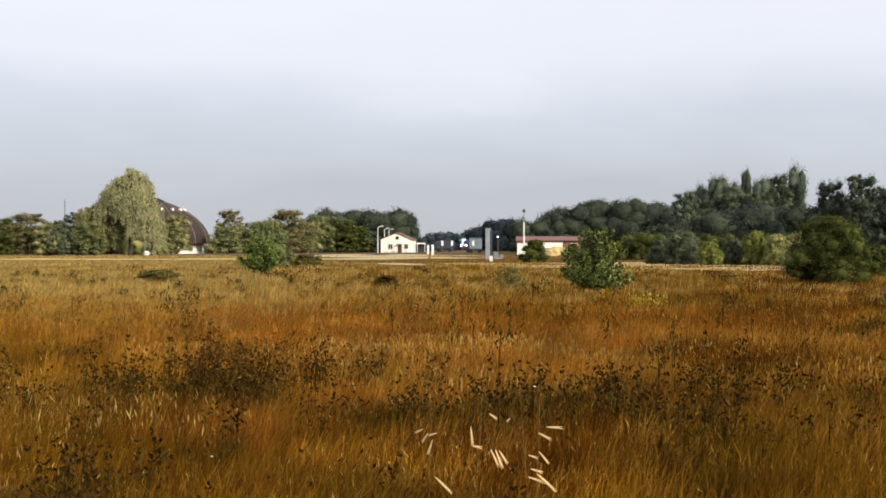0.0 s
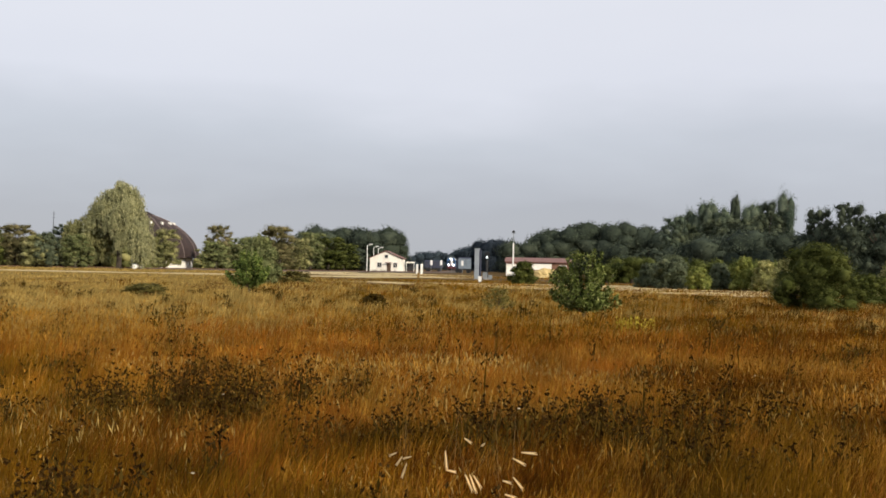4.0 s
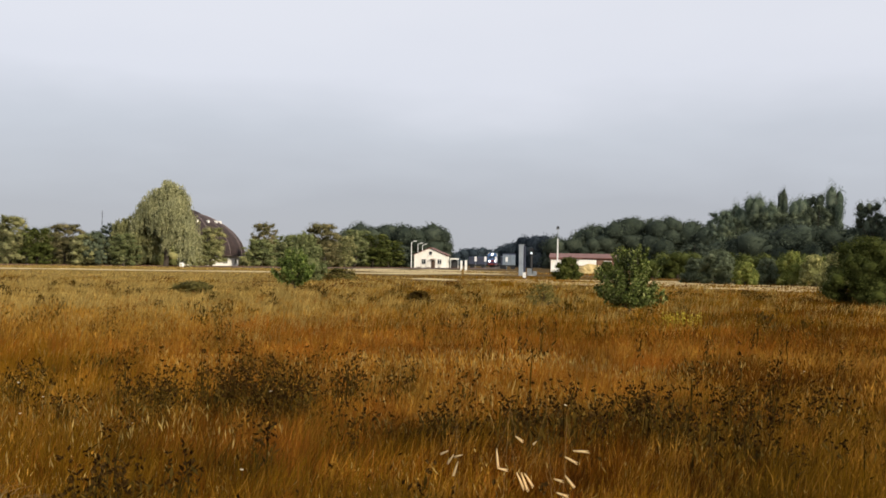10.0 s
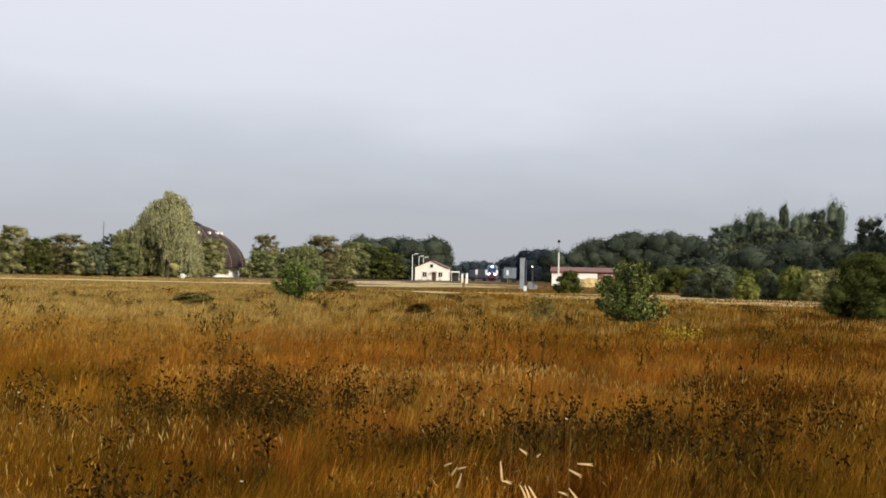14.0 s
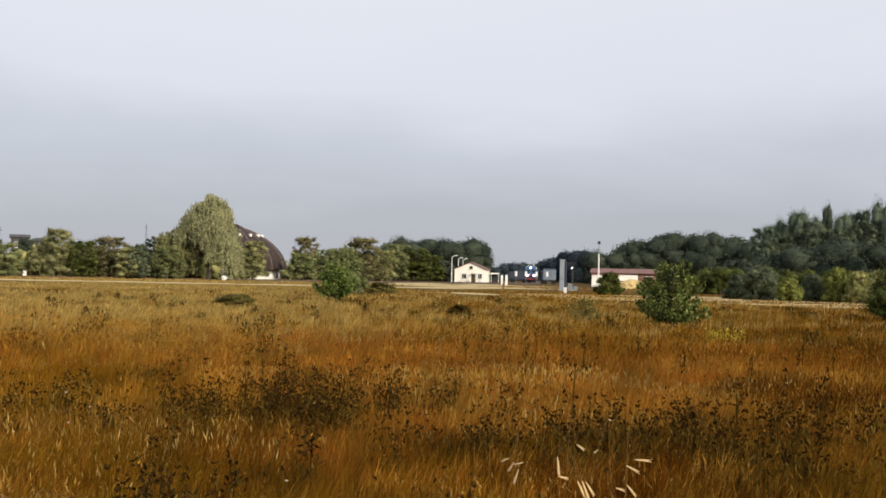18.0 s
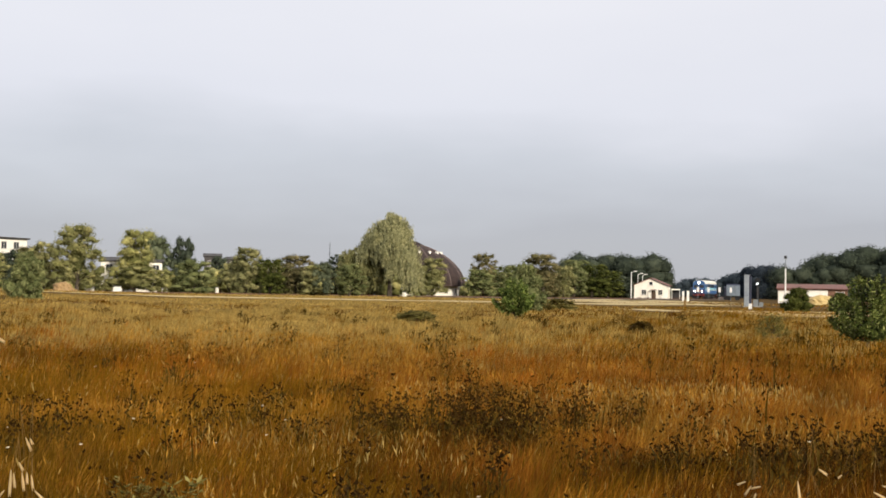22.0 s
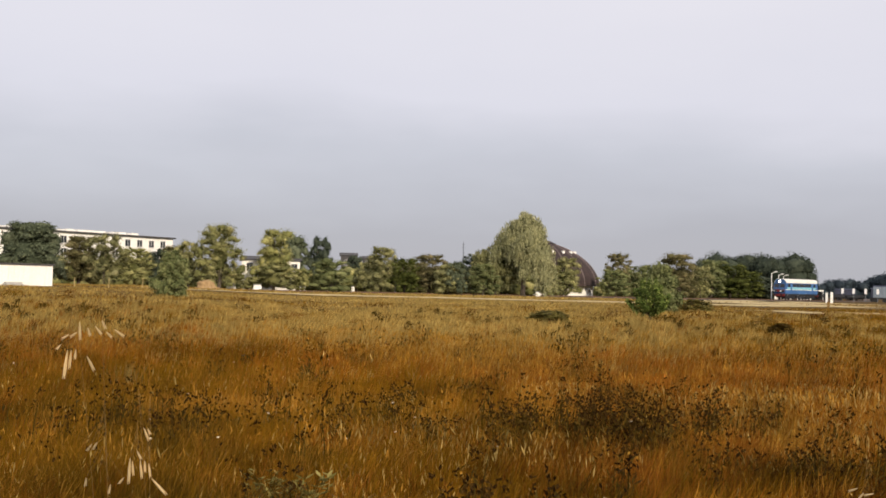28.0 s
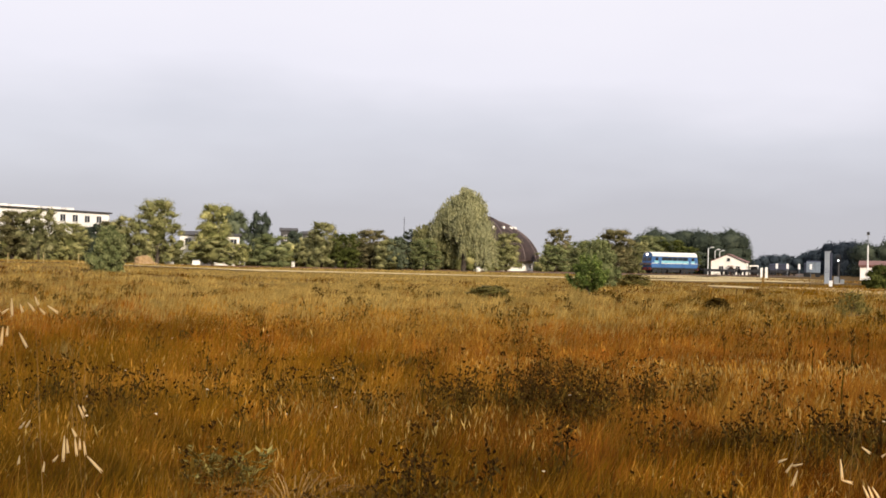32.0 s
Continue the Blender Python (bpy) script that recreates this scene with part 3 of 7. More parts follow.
# ---- foliage ----
def lobes_for(kind, rng):
    """Ellipsoids (centre, radii) that make up a crown of unit height; z from the ground up."""
    out = []
    if kind == "round":
        level = rng.permutation(110)
        tilt, side = rng.uniform(-0.05, 0.05, 2), rng.uniform(0.30, 0.46)
        for k in range(110):
            a, h = k * 2.4 + rng.uniform(-0.5, 0.5), 0.08 + 0.87 * (level[k] + rng.random()) / 110
            reach = side * math.sin(math.pi * min(0.88, 0.26 + h * 0.64)) ** 0.6 * rng.uniform(0.45, 1.06) * (1 + 0.16 * math.sin(a * 2 + h * 9))
            r = rng.uniform(0.045, 0.115)
            out.append(((reach * math.cos(a) + tilt[0] * h, reach * math.sin(a) + tilt[1] * h, min(h, 0.98 - r * 0.62)), (r * rng.uniform(0.7, 1.5), r * rng.uniform(0.7, 1.5), r * rng.uniform(0.45, 0.9))))
        out.append(((0, 0, 0.46), (0.24, 0.24, 0.34)))
    elif kind == "mound":
        # leafy down to the ground, widest low down
        for k in range(100):
            a, h = k * 2.4 + rng.uniform(-0.5, 0.5), 0.03 + 0.93 * rng.random()
            reach = 0.40 * max(0.03, 1 - h ** 1.9) ** 0.62 * rng.uniform(0.5, 1.08) * (0.80 + 0.20 * min(1.0, h * 3.5))
            r = rng.uniform(0.05, 0.12)
            out.append(((reach * math.cos(a), reach * math.sin(a), min(h, 0.985 - r * 1.3)), (r * rng.uniform(0.6, 1.2), r * rng.uniform(0.6, 1.2), r * rng.uniform(0.9, 1.7))))
        out.append(((0, 0, 0.36), (0.28, 0.28, 0.36)))
    elif kind == "tall":
        # a column of steep fans of twigs, blunt at the top
        level = rng.permutation(30)
        for k in range(30):
            h = 0.10 + 0.80 * (level[k] + rng.random()) / 30
            a = k * 2.4 + rng.uniform(-0.5, 0.5)
            reach = 0.135 * min(1.0, 0.55 + 2.2 * h) * (1.0 if h < 0.66 else 0.60) * rng.uniform(0.4, 1.1)
            r = rng.uniform(0.045, 0.09)
            out.append(((reach * math.cos(a), reach * math.sin(a), min(h, 0.985 - r * 2.4)), (r, r, r * rng.uniform(1.8, 2.6))))
        out.append(((0, 0, 0.5), (0.10, 0.10, 0.40)))
    else:
        for k in range(80):
            a, h = k * 2.4 + rng.uniform(-0.5, 0.5), rng.uniform(0.10, 0.88)
            reach = 0.42 * math.sin(math.pi * min(1, max(0.25, 0.25 + h * 0.68)))
            r = rng.uniform(0.06, 0.13)
            out.append(((reach * math.cos(a) * rng.uniform(0.4, 1.1), reach * math.sin(a) * rng.uniform(0.4, 1.1), min(h, 0.98 - r * 0.9)), (r * rng.uniform(0.6, 1.4), r * rng.uniform(0.6, 1.4), r * rng.uniform(0.45, 0.95))))
        out.append(((0, 0, 0.42), (0.36, 0.36, 0.36)))
    return out


def ruffle(p, amount, scale):
    """Pushes points about by a smooth uneven field, so that no crown keeps the outline of its lobes."""
    q = np.asarray(p, dtype=float) * scale
    out = np.zeros_like(q)
    for k in range(3):
        x, y, z = q[:, k], q[:, (k + 1) % 3], q[:, (k + 2) % 3]
        out[:, k] = np.sin(1.7 * y + 1.3 * np.sin(z * 1.1 + k)) + 0.6 * np.sin(3.9 * z + 2.1 * np.sin(x * 1.9) + k * 2) + 0.4 * np.sin(8.3 * x + 3.1 * y + k)
    return p + out * amount


def leaf_cloud(lobes, count, size, rng, fill=0.35, loose=0.16, centre=None):
    """Small leaf sprays over and inside the lobes: folded diamonds, two triangles each, facing mostly outwards."""
    c = np.array([l[0] for l in lobes])
    r = np.array([l[1] for l in lobes])
    weight = (r[:, 0] * r[:, 2]) ** 0.9
    pick = rng.choice(len(lobes), count, p=weight / weight.sum())
    n = rng.normal(size=(count, 3))
    n /= np.linalg.norm(n, axis=1, keepdims=True)
    depth = 1 - fill * rng.random(count) ** 1.6
    depth *= 1 + 0.10 * np.sin(n[:, 0] * 9 + c[pick, 0] * 30) * np.sin(n[:, 2] * 8 + c[pick, 2] * 21)
    p = c[pick] + n * r[pick] * depth[:, None] + np.clip(rng.normal(scale=loose, size=(count, 3)), -1.5 * loose, 1.5 * loose) * r[pick]
    p[:, 2] = np.maximum(p[:, 2], 0.02)
    face = n
    if centre is not None:
        out = (p - np.array(centre)) * np.array([1.0, 1.0, 0.8])
        face = n * 0.4 + out / np.linalg.norm(out, axis=1, keepdims=True) * 0.6
    face = face + rng.normal(scale=0.6, size=(count, 3))
    face[:, 2] += 0.35
    face /= np.linalg.norm(face, axis=1, keepdims=True)
    u = np.cross(face, rng.normal(size=(count, 3)))
    u /= np.linalg.norm(u, axis=1, keepdims=True)
    w = np.cross(face, u)
    s = size * rng.uniform(0.6, 1.35, count)[:, None]
    tip, tail = p + u * s, p - u * s
    left, right = p + w * s * 0.62 + face * s * 0.22, p - w * s * 0.62 + face * s * 0.22
    v = np.stack([tip, left, tail, right], 1).reshape(-1, 3)
    b = np.arange(count) * 4
    tris = np.concatenate([np.stack([b, b + 1, b + 2], -1), np.stack([b, b + 2, b + 3], -1)])
    return v, tris


def core_shells(lobes, shrink):
    """The dense inside of the crown, so that no light shows straight through it."""
    v, tris, base = [], [], 0
    for c, r in lobes:
        bm = bmesh.new()
        bmesh.ops.create_icosphere(bm, subdivisions=1, radius=1.0)
        bm.verts.ensure_lookup_table()
        for q in bm.verts:
            k = 1 + 0.25 * noise.noise(q.co * 2.3 + Vector(c) * 17)
            v.append((c[0] + q.co.x * r[0] * shrink * k, c[1] + q.co.y * r[1] * shrink * k, max(0.02, c[2] + q.co.z * r[2] * shrink * k)))
        tris += [[base + q.index for q in f.verts] for f in bm.faces]
        base += len(bm.verts)
        bm.free()
    return np.array(v), np.array(tris)


def join(*pairs):
    v, t, base = [], [], 0
    for a, b in pairs:
        v.append(a)
        t.append(np.asarray(b) + base)
        base += len(a)
    return np.concatenate(v), np.concatenate(t)


def trunk_mesh(name, rng, lobes, kind):
    """A tapered trunk with limbs that reach into the lobes; unit height."""
    bm = bmesh.new()
    top = {"round": 0.62, "tall": 0.85}.get(kind, 0.30)
    thick = {"round": 0.026, "tall": 0.016}.get(kind, 0.022)
    stems = 4 if kind in ("bush", "mound") else 1
    for s in range(stems):
        a0 = rng.uniform(0, 6.283)
        last = Vector((0, 0, 0)) if stems == 1 else Vector((0.05 * math.cos(a0), 0.05 * math.sin(a0), 0))
        lean = Vector((0.10 * math.cos(a0), 0.10 * math.sin(a0), 0)) * (2.0 if stems > 1 else 0.5)
        for k in range(4):
            z = top * (k + 1) / 4
            nxt = Vector((0, 0, z)) + lean * (k + 1) / 4 + Vector((rng.normal(0, 0.008), rng.normal(0, 0.008), 0))
            add_tube(bm, last, nxt, thick * (1.25 - 0.27 * k), thick * (1.0 - 0.25 * k), 7)
            last = nxt
    for c, r in lobes[:12]:
        start = Vector((0, 0, max(0.06, min(top * 0.9, c[2] * 0.6))))
        mid = start.lerp(Vector(c), 0.5) + Vector((0, 0, 0.02))
        add_tube(bm, start, mid, thick * 0.45, thick * 0.3, 5)
        add_tube(bm, mid, Vector(c), thick * 0.3, thick * 0.08, 5)
    me = bpy.data.meshes.new(name)
    bm.to_mesh(me)
    bm.free()
    me.materials.append(M["bark"])
    return me


CROWNS = {}


def tree_meshes(kind, variant, leaves, size, leaf, fill=0.35, shrink=0.78):
    key = (kind, variant, leaves, size)
    if key not in CROWNS:
        rng = np.random.default_rng(100 + variant * 7 + len(kind))
        lobes = lobes_for(kind, rng)
        cloud = leaf_cloud(lobes, leaves, size * (0.75 if kind == "tall" else 1.0), rng, fill, 0.13 if kind == "tall" else 0.16, (0, 0, 0.42))
        v, tris = join(cloud, core_shells(lobes, shrink)) if shrink else cloud
        v = ruffle(v, 0.010 if kind == "tall" else 0.012, 13.0)
        v[:, 2] = np.maximum(v[:, 2], 0.01)
        trunk = trunk_mesh("trunk", rng, lobes, kind)
        # unit size: one wide, one high
        wide = (np.percentile(np.abs(v[:, :2]), 97) * 2, np.percentile(v[:, 2], 99.7))
        trunk.transform(Matrix.Diagonal((1 / wide[0], 1 / wide[0], 1 / wide[1], 1)))
        CROWNS[key] = ((v / [wide[0], wide[0], wide[1]], tris), trunk, {})
    (v, tris), trunk, made = CROWNS[key]
    if leaf not in made:
        made[leaf] = tri_mesh("crown", v, tris, [M[leaf]])
    return made[leaf], trunk


def plant(name, az, d, top_el, width_deg, kind, variant, leaf, label, category="tree", group="", leaves=7000, size=0.016, fill=0.45, shrink=0.56):
    """A tree or bush that stands d metres out and whose top shows at that elevation."""
    p = at(az, d)
    p.z = float(ground_height(np.array(p.x), np.array(p.y)))
    h = 1.6 + d * math.tan(radians(top_el)) - p.z
    w = d * radians(width_deg)
    crown, trunk = tree_meshes(kind, variant, leaves, size, leaf, fill, shrink)
    root = new(name)
    root.matrix_basis = Matrix.Translation(p) @ pose(0, 0, 0, 0, 0, (az * 37.0 + d * 11) % 360) @ Matrix.Diagonal((w, w, h, 1))
    tagged(root, label, category, group)
    for n, me in (("trunk", trunk), ("crown", crown)):
        o = new(n, me)
        o.parent = root
    return root


# ---- woods, trees and bushes ----
def wood(name, profile, d, depth, leaf, label, leaves, size, low=0.0, seed=1, radius=4.5):
    """A closed stand of trees: crowns heaped up to the skyline given as (direction, elevation) pairs, on many trunks."""
    rng = np.random.default_rng(seed)
    azs, els = [p[0] for p in profile][::-1], [p[1] for p in profile][::-1]
    if azs[0] > azs[-1]:
        azs, els = azs[::-1], els[::-1]
    lobes = []
    bm = bmesh.new()
    width = radians(azs[-1] - azs[0]) * d
    crowns = int(width / (radius * 0.55)) + 2
    for k in range(crowns):
        for row in range(2):
            az = azs[0] + (azs[-1] - azs[0]) * (k + 0.5 + rng.uniform(-0.4, 0.4)) / crowns
            far = d + depth * (row * 0.6 + rng.uniform(0, 0.4))
            top = 1.6 + d * math.tan(radians(float(np.interp(az, azs, els)))) * (1 + 0.10 * row * 0) + rng.normal(0, 0.4)
            r = radius * rng.uniform(0.6, 1.1)
            r = min(r, top * 0.42)
            inset = np.degrees(r / d) * 0.55
            az = float(np.clip(az, azs[0] + inset, azs[-1] - inset))
            top = min(top, 1.6 + d * math.tan(radians(float(np.interp(az, azs, els)))) + 0.8)
            p = at(az, far if row else d + rng.uniform(0, 0.25) * depth)
            add_tube(bm, p, p + Vector((0, 0, top * 0.7)), 0.22, 0.08, 5)
            z = top - r * 0.8
            while z > low:
                j = rng.normal(0, r * 0.22, 2)
                lobes.append(((p.x + j[0], p.y + j[1], z), (r, r, r * 0.85)))
                z -= r * 0.95
                r = min(radius * 1.15, r * rng.uniform(0.95, 1.2))
    cloud = leaf_cloud(lobes, int(leaves * 2.3), size * 0.55, rng, 0.20, 0.10)
    shell = core_shells(lobes, 0.90)
    bm.verts.index_update()
    bmesh.ops.triangulate(bm, faces=bm.faces[:])
    tv = np.array([v.co for v in bm.verts])
    tt = np.array([[v.index for v in f.verts] for f in bm.faces])
    n0 = len(cloud[1]) + len(shell[1])
    v, tris = join(cloud, shell)
    v = ruffle(v, 0.10 * radius, 1.6 / radius)
    v, tris = join((v, tris), (tv, tt))
    bm.free()
    index = np.zeros(len(tris), dtype=np.int32)
    index[n0:] = 1
    ob = new(name, tri_mesh(name, v, tris, [M[leaf], M["bark"]], index))
    return tagged(ob, label, "trees", kind="stuff")


wood("far_wood", [(1.4, 0.45), (0.88, 0.55), (0.31, 0.80), (-0.27, 0.72), (-0.79, 0.62), (-1.28, 0.85), (-1.6, 1.0), (-2.6, 1.05)], 560, 30, "leaf_hazed",
     "distant trees closing the railway line, blue haze in their leaf colour", 9000, 0.6, 1.0, 3, 5.0)
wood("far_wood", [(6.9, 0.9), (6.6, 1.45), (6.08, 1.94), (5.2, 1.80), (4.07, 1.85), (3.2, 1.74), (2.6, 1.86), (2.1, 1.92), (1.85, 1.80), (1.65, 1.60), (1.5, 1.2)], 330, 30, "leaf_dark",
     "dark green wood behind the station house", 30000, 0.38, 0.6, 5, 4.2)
wood("far_wood", [(-2.2, 1.26), (-2.57, 1.36), (-3.0, 1.36), (-3.43, 1.40), (-3.95, 1.32)], 430, 22, "leaf_hazed_dark",
     "wood beside the railway, dark blue haze in its leaf colour", 12000, 0.45, 0.6, 7, 5.0)
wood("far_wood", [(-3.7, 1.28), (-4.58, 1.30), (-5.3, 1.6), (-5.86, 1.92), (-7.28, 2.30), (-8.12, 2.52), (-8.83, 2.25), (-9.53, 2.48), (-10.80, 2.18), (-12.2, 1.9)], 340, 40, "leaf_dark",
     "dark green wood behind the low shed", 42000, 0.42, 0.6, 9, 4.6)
# the shade under the poplars is carried by this stand's dark leaf colour
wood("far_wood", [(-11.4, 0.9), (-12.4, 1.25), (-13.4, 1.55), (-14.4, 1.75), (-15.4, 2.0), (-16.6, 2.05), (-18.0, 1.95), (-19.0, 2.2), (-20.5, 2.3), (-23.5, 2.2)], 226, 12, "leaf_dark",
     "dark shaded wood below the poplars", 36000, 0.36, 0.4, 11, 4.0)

wood("thicket", [(43.5, 1.0), (41.0, 1.2), (38.0, 0.9), (35.0, 1.0), (33.0, 0.8), (31.0, 0.5), (28.0, 0.45), (26.0, 0.6), (24.0, 0.9), (21.5, 0.75), (20.0, 0.9), (18.0, 0.7), (17.0, 0.9), (16.0, 1.0), (15.0, 0.5)], 232, 16, "leaf_mid",
     "green undergrowth below the trees", 32000, 0.26, 0.2, 13, 1.9)
wood("thicket", [(-8.4, 0.0), (-9.2, 0.50), (-10.0, 0.38), (-10.8, 0.66), (-11.6, 0.42), (-12.6, 0.66), (-13.5, 0.35), (-14.6, 0.50), (-15.8, 0.30), (-17.2, 0.45), (-18.5, 0.4)], 142, 9, "leaf_bush",
     "dark green scrub along the pale strip of ground", 26000, 0.17, 0.1, 17, 1.25)
wood("thicket", [(11.9, 0.25), (11.2, 0.7), (10.2, 0.9), (9.0, 0.95), (8.0, 1.1), (7.2, 0.9), (6.6, 0.5)], 272, 14, "leaf_mid",
     "green undergrowth beside the railway", 14000, 0.28, 0.2, 15, 2.2)

WEST_TREES = [  # direction, distance, top elevation, width in degrees, kind, leaf, label
    (37.6, 208, 2.05, 1.9, "round", "leaf_rust", "rust-tinged tree before the flats"),
    (36.4, 202, 2.20, 1.9, "round", "leaf_olive", "olive green tree before the flats"),
    (35.0, 206, 1.55, 1.8, "round", "leaf_mid", "green tree before the flats"),
    (33.9, 214, 1.50, 1.5, "bush", "leaf_dark", "dark green tree before the flats"),
    (32.4, 205, 1.95, 1.6, "round", "leaf_olive", "olive green tree at the field's edge"),
    (30.9, 200, 2.82, 2.4, "round", "leaf_mid", "tall green tree at the field's edge"),
    (28.2, 206, 2.68, 1.9, "round", "leaf_mid", "tall green tree before a white house"),
    (27.2, 222, 2.45, 1.5, "bush", "leaf_grey", "grey-green tree behind a lighter one"),
    (25.9, 224, 2.38, 1.3, "bush", "leaf_dark", "slender dark green tree at the field's edge"),
    (25.4, 205, 1.25, 2.0, "bush", "leaf_soft", "green thicket at the field's edge"),
    (28.1, 204, 0.95, 2.0, "bush", "leaf_mid", "green thicket before a cream house"),
    (26.75, 206, 0.75, 1.1, "bush", "leaf_mid", "green thicket before a white house"),
    (29.5, 205, 0.25, 0.9, "bush", "leaf_olive", "low olive bush before a white house"),
    (24.1, 236, 1.45, 1.0, "bush", "leaf_dark", "dark tree before a grey building"),
    (22.8, 210, 1.93, 1.9, "round", "leaf_olive", "olive green tree at the field's edge"),
    (21.6, 208, 1.40, 1.4, "round", "leaf_bush", "dense dark green tree at the field's edge"),
    (23.5, 220, 1.15, 1.2, "bush", "leaf_olive", "olive thicket at the field's edge"),
    (33.0, 222, 1.70, 1.6, "round", "leaf_rust", "rust-tinged tree before the flats"),
]
MIDDLE_TREES = [
    (20.3, 212, 1.62, 1.8, "round", "leaf_rust", "rust-tinged tree at the field's edge"),
    (19.3, 208, 1.15, 1.5, "bush", "leaf_olive", "olive bush at the field's edge"),
    (18.95, 207, 1.28, 1.2, "bush", "leaf_grey", "dark grey-green tree beside a rust-tinged one"),
    (21.3, 222, 1.20, 1.3, "round", "leaf_olive", "olive green tree at the field's edge"),
    (18.2, 230, 1.68, 1.5, "round", "leaf_dark", "dark green tree beside the willow"),
    (17.6, 212, 1.20, 1.6, "round", "leaf_soft", "green tree beside the willow"),
    (13.4, 232, 1.60, 1.45, "round", "leaf_mid", "green tree before the domed roof"),
    (14.0, 228, 0.55, 1.0, "bush", "leaf_olive", "low olive bush before the domed building"),
    (14.3, 222, 0.40, 1.2, "bush", "leaf_mid", "low green bush below the willow"),
    (10.75, 258, 1.86, 1.3, "round", "leaf_rust", "rust-tinged tree beside the domed building"),
    (10.9, 236, 1.05, 1.5, "round", "leaf_soft", "low soft green tree beside the domed building"),
    (9.7, 246, 1.30, 1.3, "round", "leaf_soft", "green tree beside the railway"),
    (7.75, 262, 1.90, 1.9, "round", "leaf_rust", "rust-topped tree beside the railway"),
    (6.7, 268, 1.30, 1.1, "round", "leaf_olive", "olive green tree beside the railway"),
    (6.2, 292, 1.62, 1.7, "round", "leaf_soft", "soft green tree before the dark wood"),
    (5.3, 294, 1.40, 1.7, "round", "leaf_bush", "deep green tree before the dark wood"),
    (4.5, 298, 1.10, 1.6, "round", "leaf_bush", "low deep green tree before the dark wood"),
    (3.8, 302, 0.80, 1.3, "bush", "leaf_dark", "dark green thicket before the dark wood"),
]
EAST_TREES = [
    (-4.3, 300, 0.4, 1.0, "bush", "leaf_dark", "dark bush behind the low shed"),
    (-12.7, 250, 2.45, 1.5, "round", "leaf_grey", "green tree at the wood's edge"),
    (-14.1, 250, 2.70, 1.6, "round", "leaf_grey", "grey-green tree below the poplars"),
    (-15.4, 248, 2.75, 1.6, "round", "leaf_grey", "green tree below the poplars"),
    (-16.7, 252, 3.05, 1.7, "round", "leaf_grey", "green tree among the poplars"),
    (-12.1, 250, 2.80, 1.3, "round", "leaf_poplar", "grey-green tree at the wood's edge"),
    (-13.0, 262, 3.12, 1.2, "tall", "leaf_poplar", "tall grey-green poplar in a row"),
    (-13.8, 258, 3.55, 1.2, "tall", "leaf_poplar", "tall green poplar in a row"),
    (-14.5, 256, 3.22, 1.1, "tall", "leaf_poplar", "tall grey-green poplar in a row"),
    (-15.16, 262, 3.82, 0.7, "tall", "leaf_dark", "slender dark poplar with a pointed top"),
    (-15.8, 256, 3.45, 1.2, "tall", "leaf_poplar", "tall green poplar in a row"),
    (-16.5, 262, 3.55, 1.4, "round", "leaf_dark", "dark green tree among poplars"),
    (-17.45, 254, 4.02, 1.15, "tall", "leaf_poplar", "tallest grey-green poplar of the row"),
    (-19.2, 215, 3.20, 1.7, "round", "leaf_dark", "dark green tree at the wood's end"),
    (-20.4, 212, 3.45, 1.8, "round", "leaf_dark", "tall dark green tree at the wood's end"),
    (-21.8, 216, 2.95, 2.0, "round", "leaf_dark", "dark green tree at the wood's end"),
    (-10.9, 165, 1.15, 1.6, "round", "leaf_dark", "dark green tree behind the bushes"),
    (-9.9, 150, 0.75, 1.5, "bush", "leaf_dark", "dark bush near the low shed"),
]
for k, (az, d, el, w, kind, leaf, label) in enumerate(WEST_TREES + MIDDLE_TREES + EAST_TREES):
    plant("poplar" if kind == "tall" else ("shrub" if kind == "bush" and el < 1.4 else "tree"), az, d, el, w, kind, k % 6, leaf, label,
          "bush" if kind == "bush" and el < 1.4 else "tree", "trees round the field", leaves=17000, size=0.0085, shrink={"bush": 0.74, "tall": 0.74}.get(kind, 0.62))

plant("tree", 39.75, 200, 2.62, 2.8, "bush", 5, "leaf_grey", "broad dense grey-green tree beside a white shed", "tree", "trees round the field", leaves=20000, size=0.014, shrink=0.86)
plant("shrub", 42.35, 143, -0.02, 1.1, "mound", 1, "leaf_bush", "dark weedy bush against a white shed", "bush", "bushes in the field", leaves=5000, size=0.03)


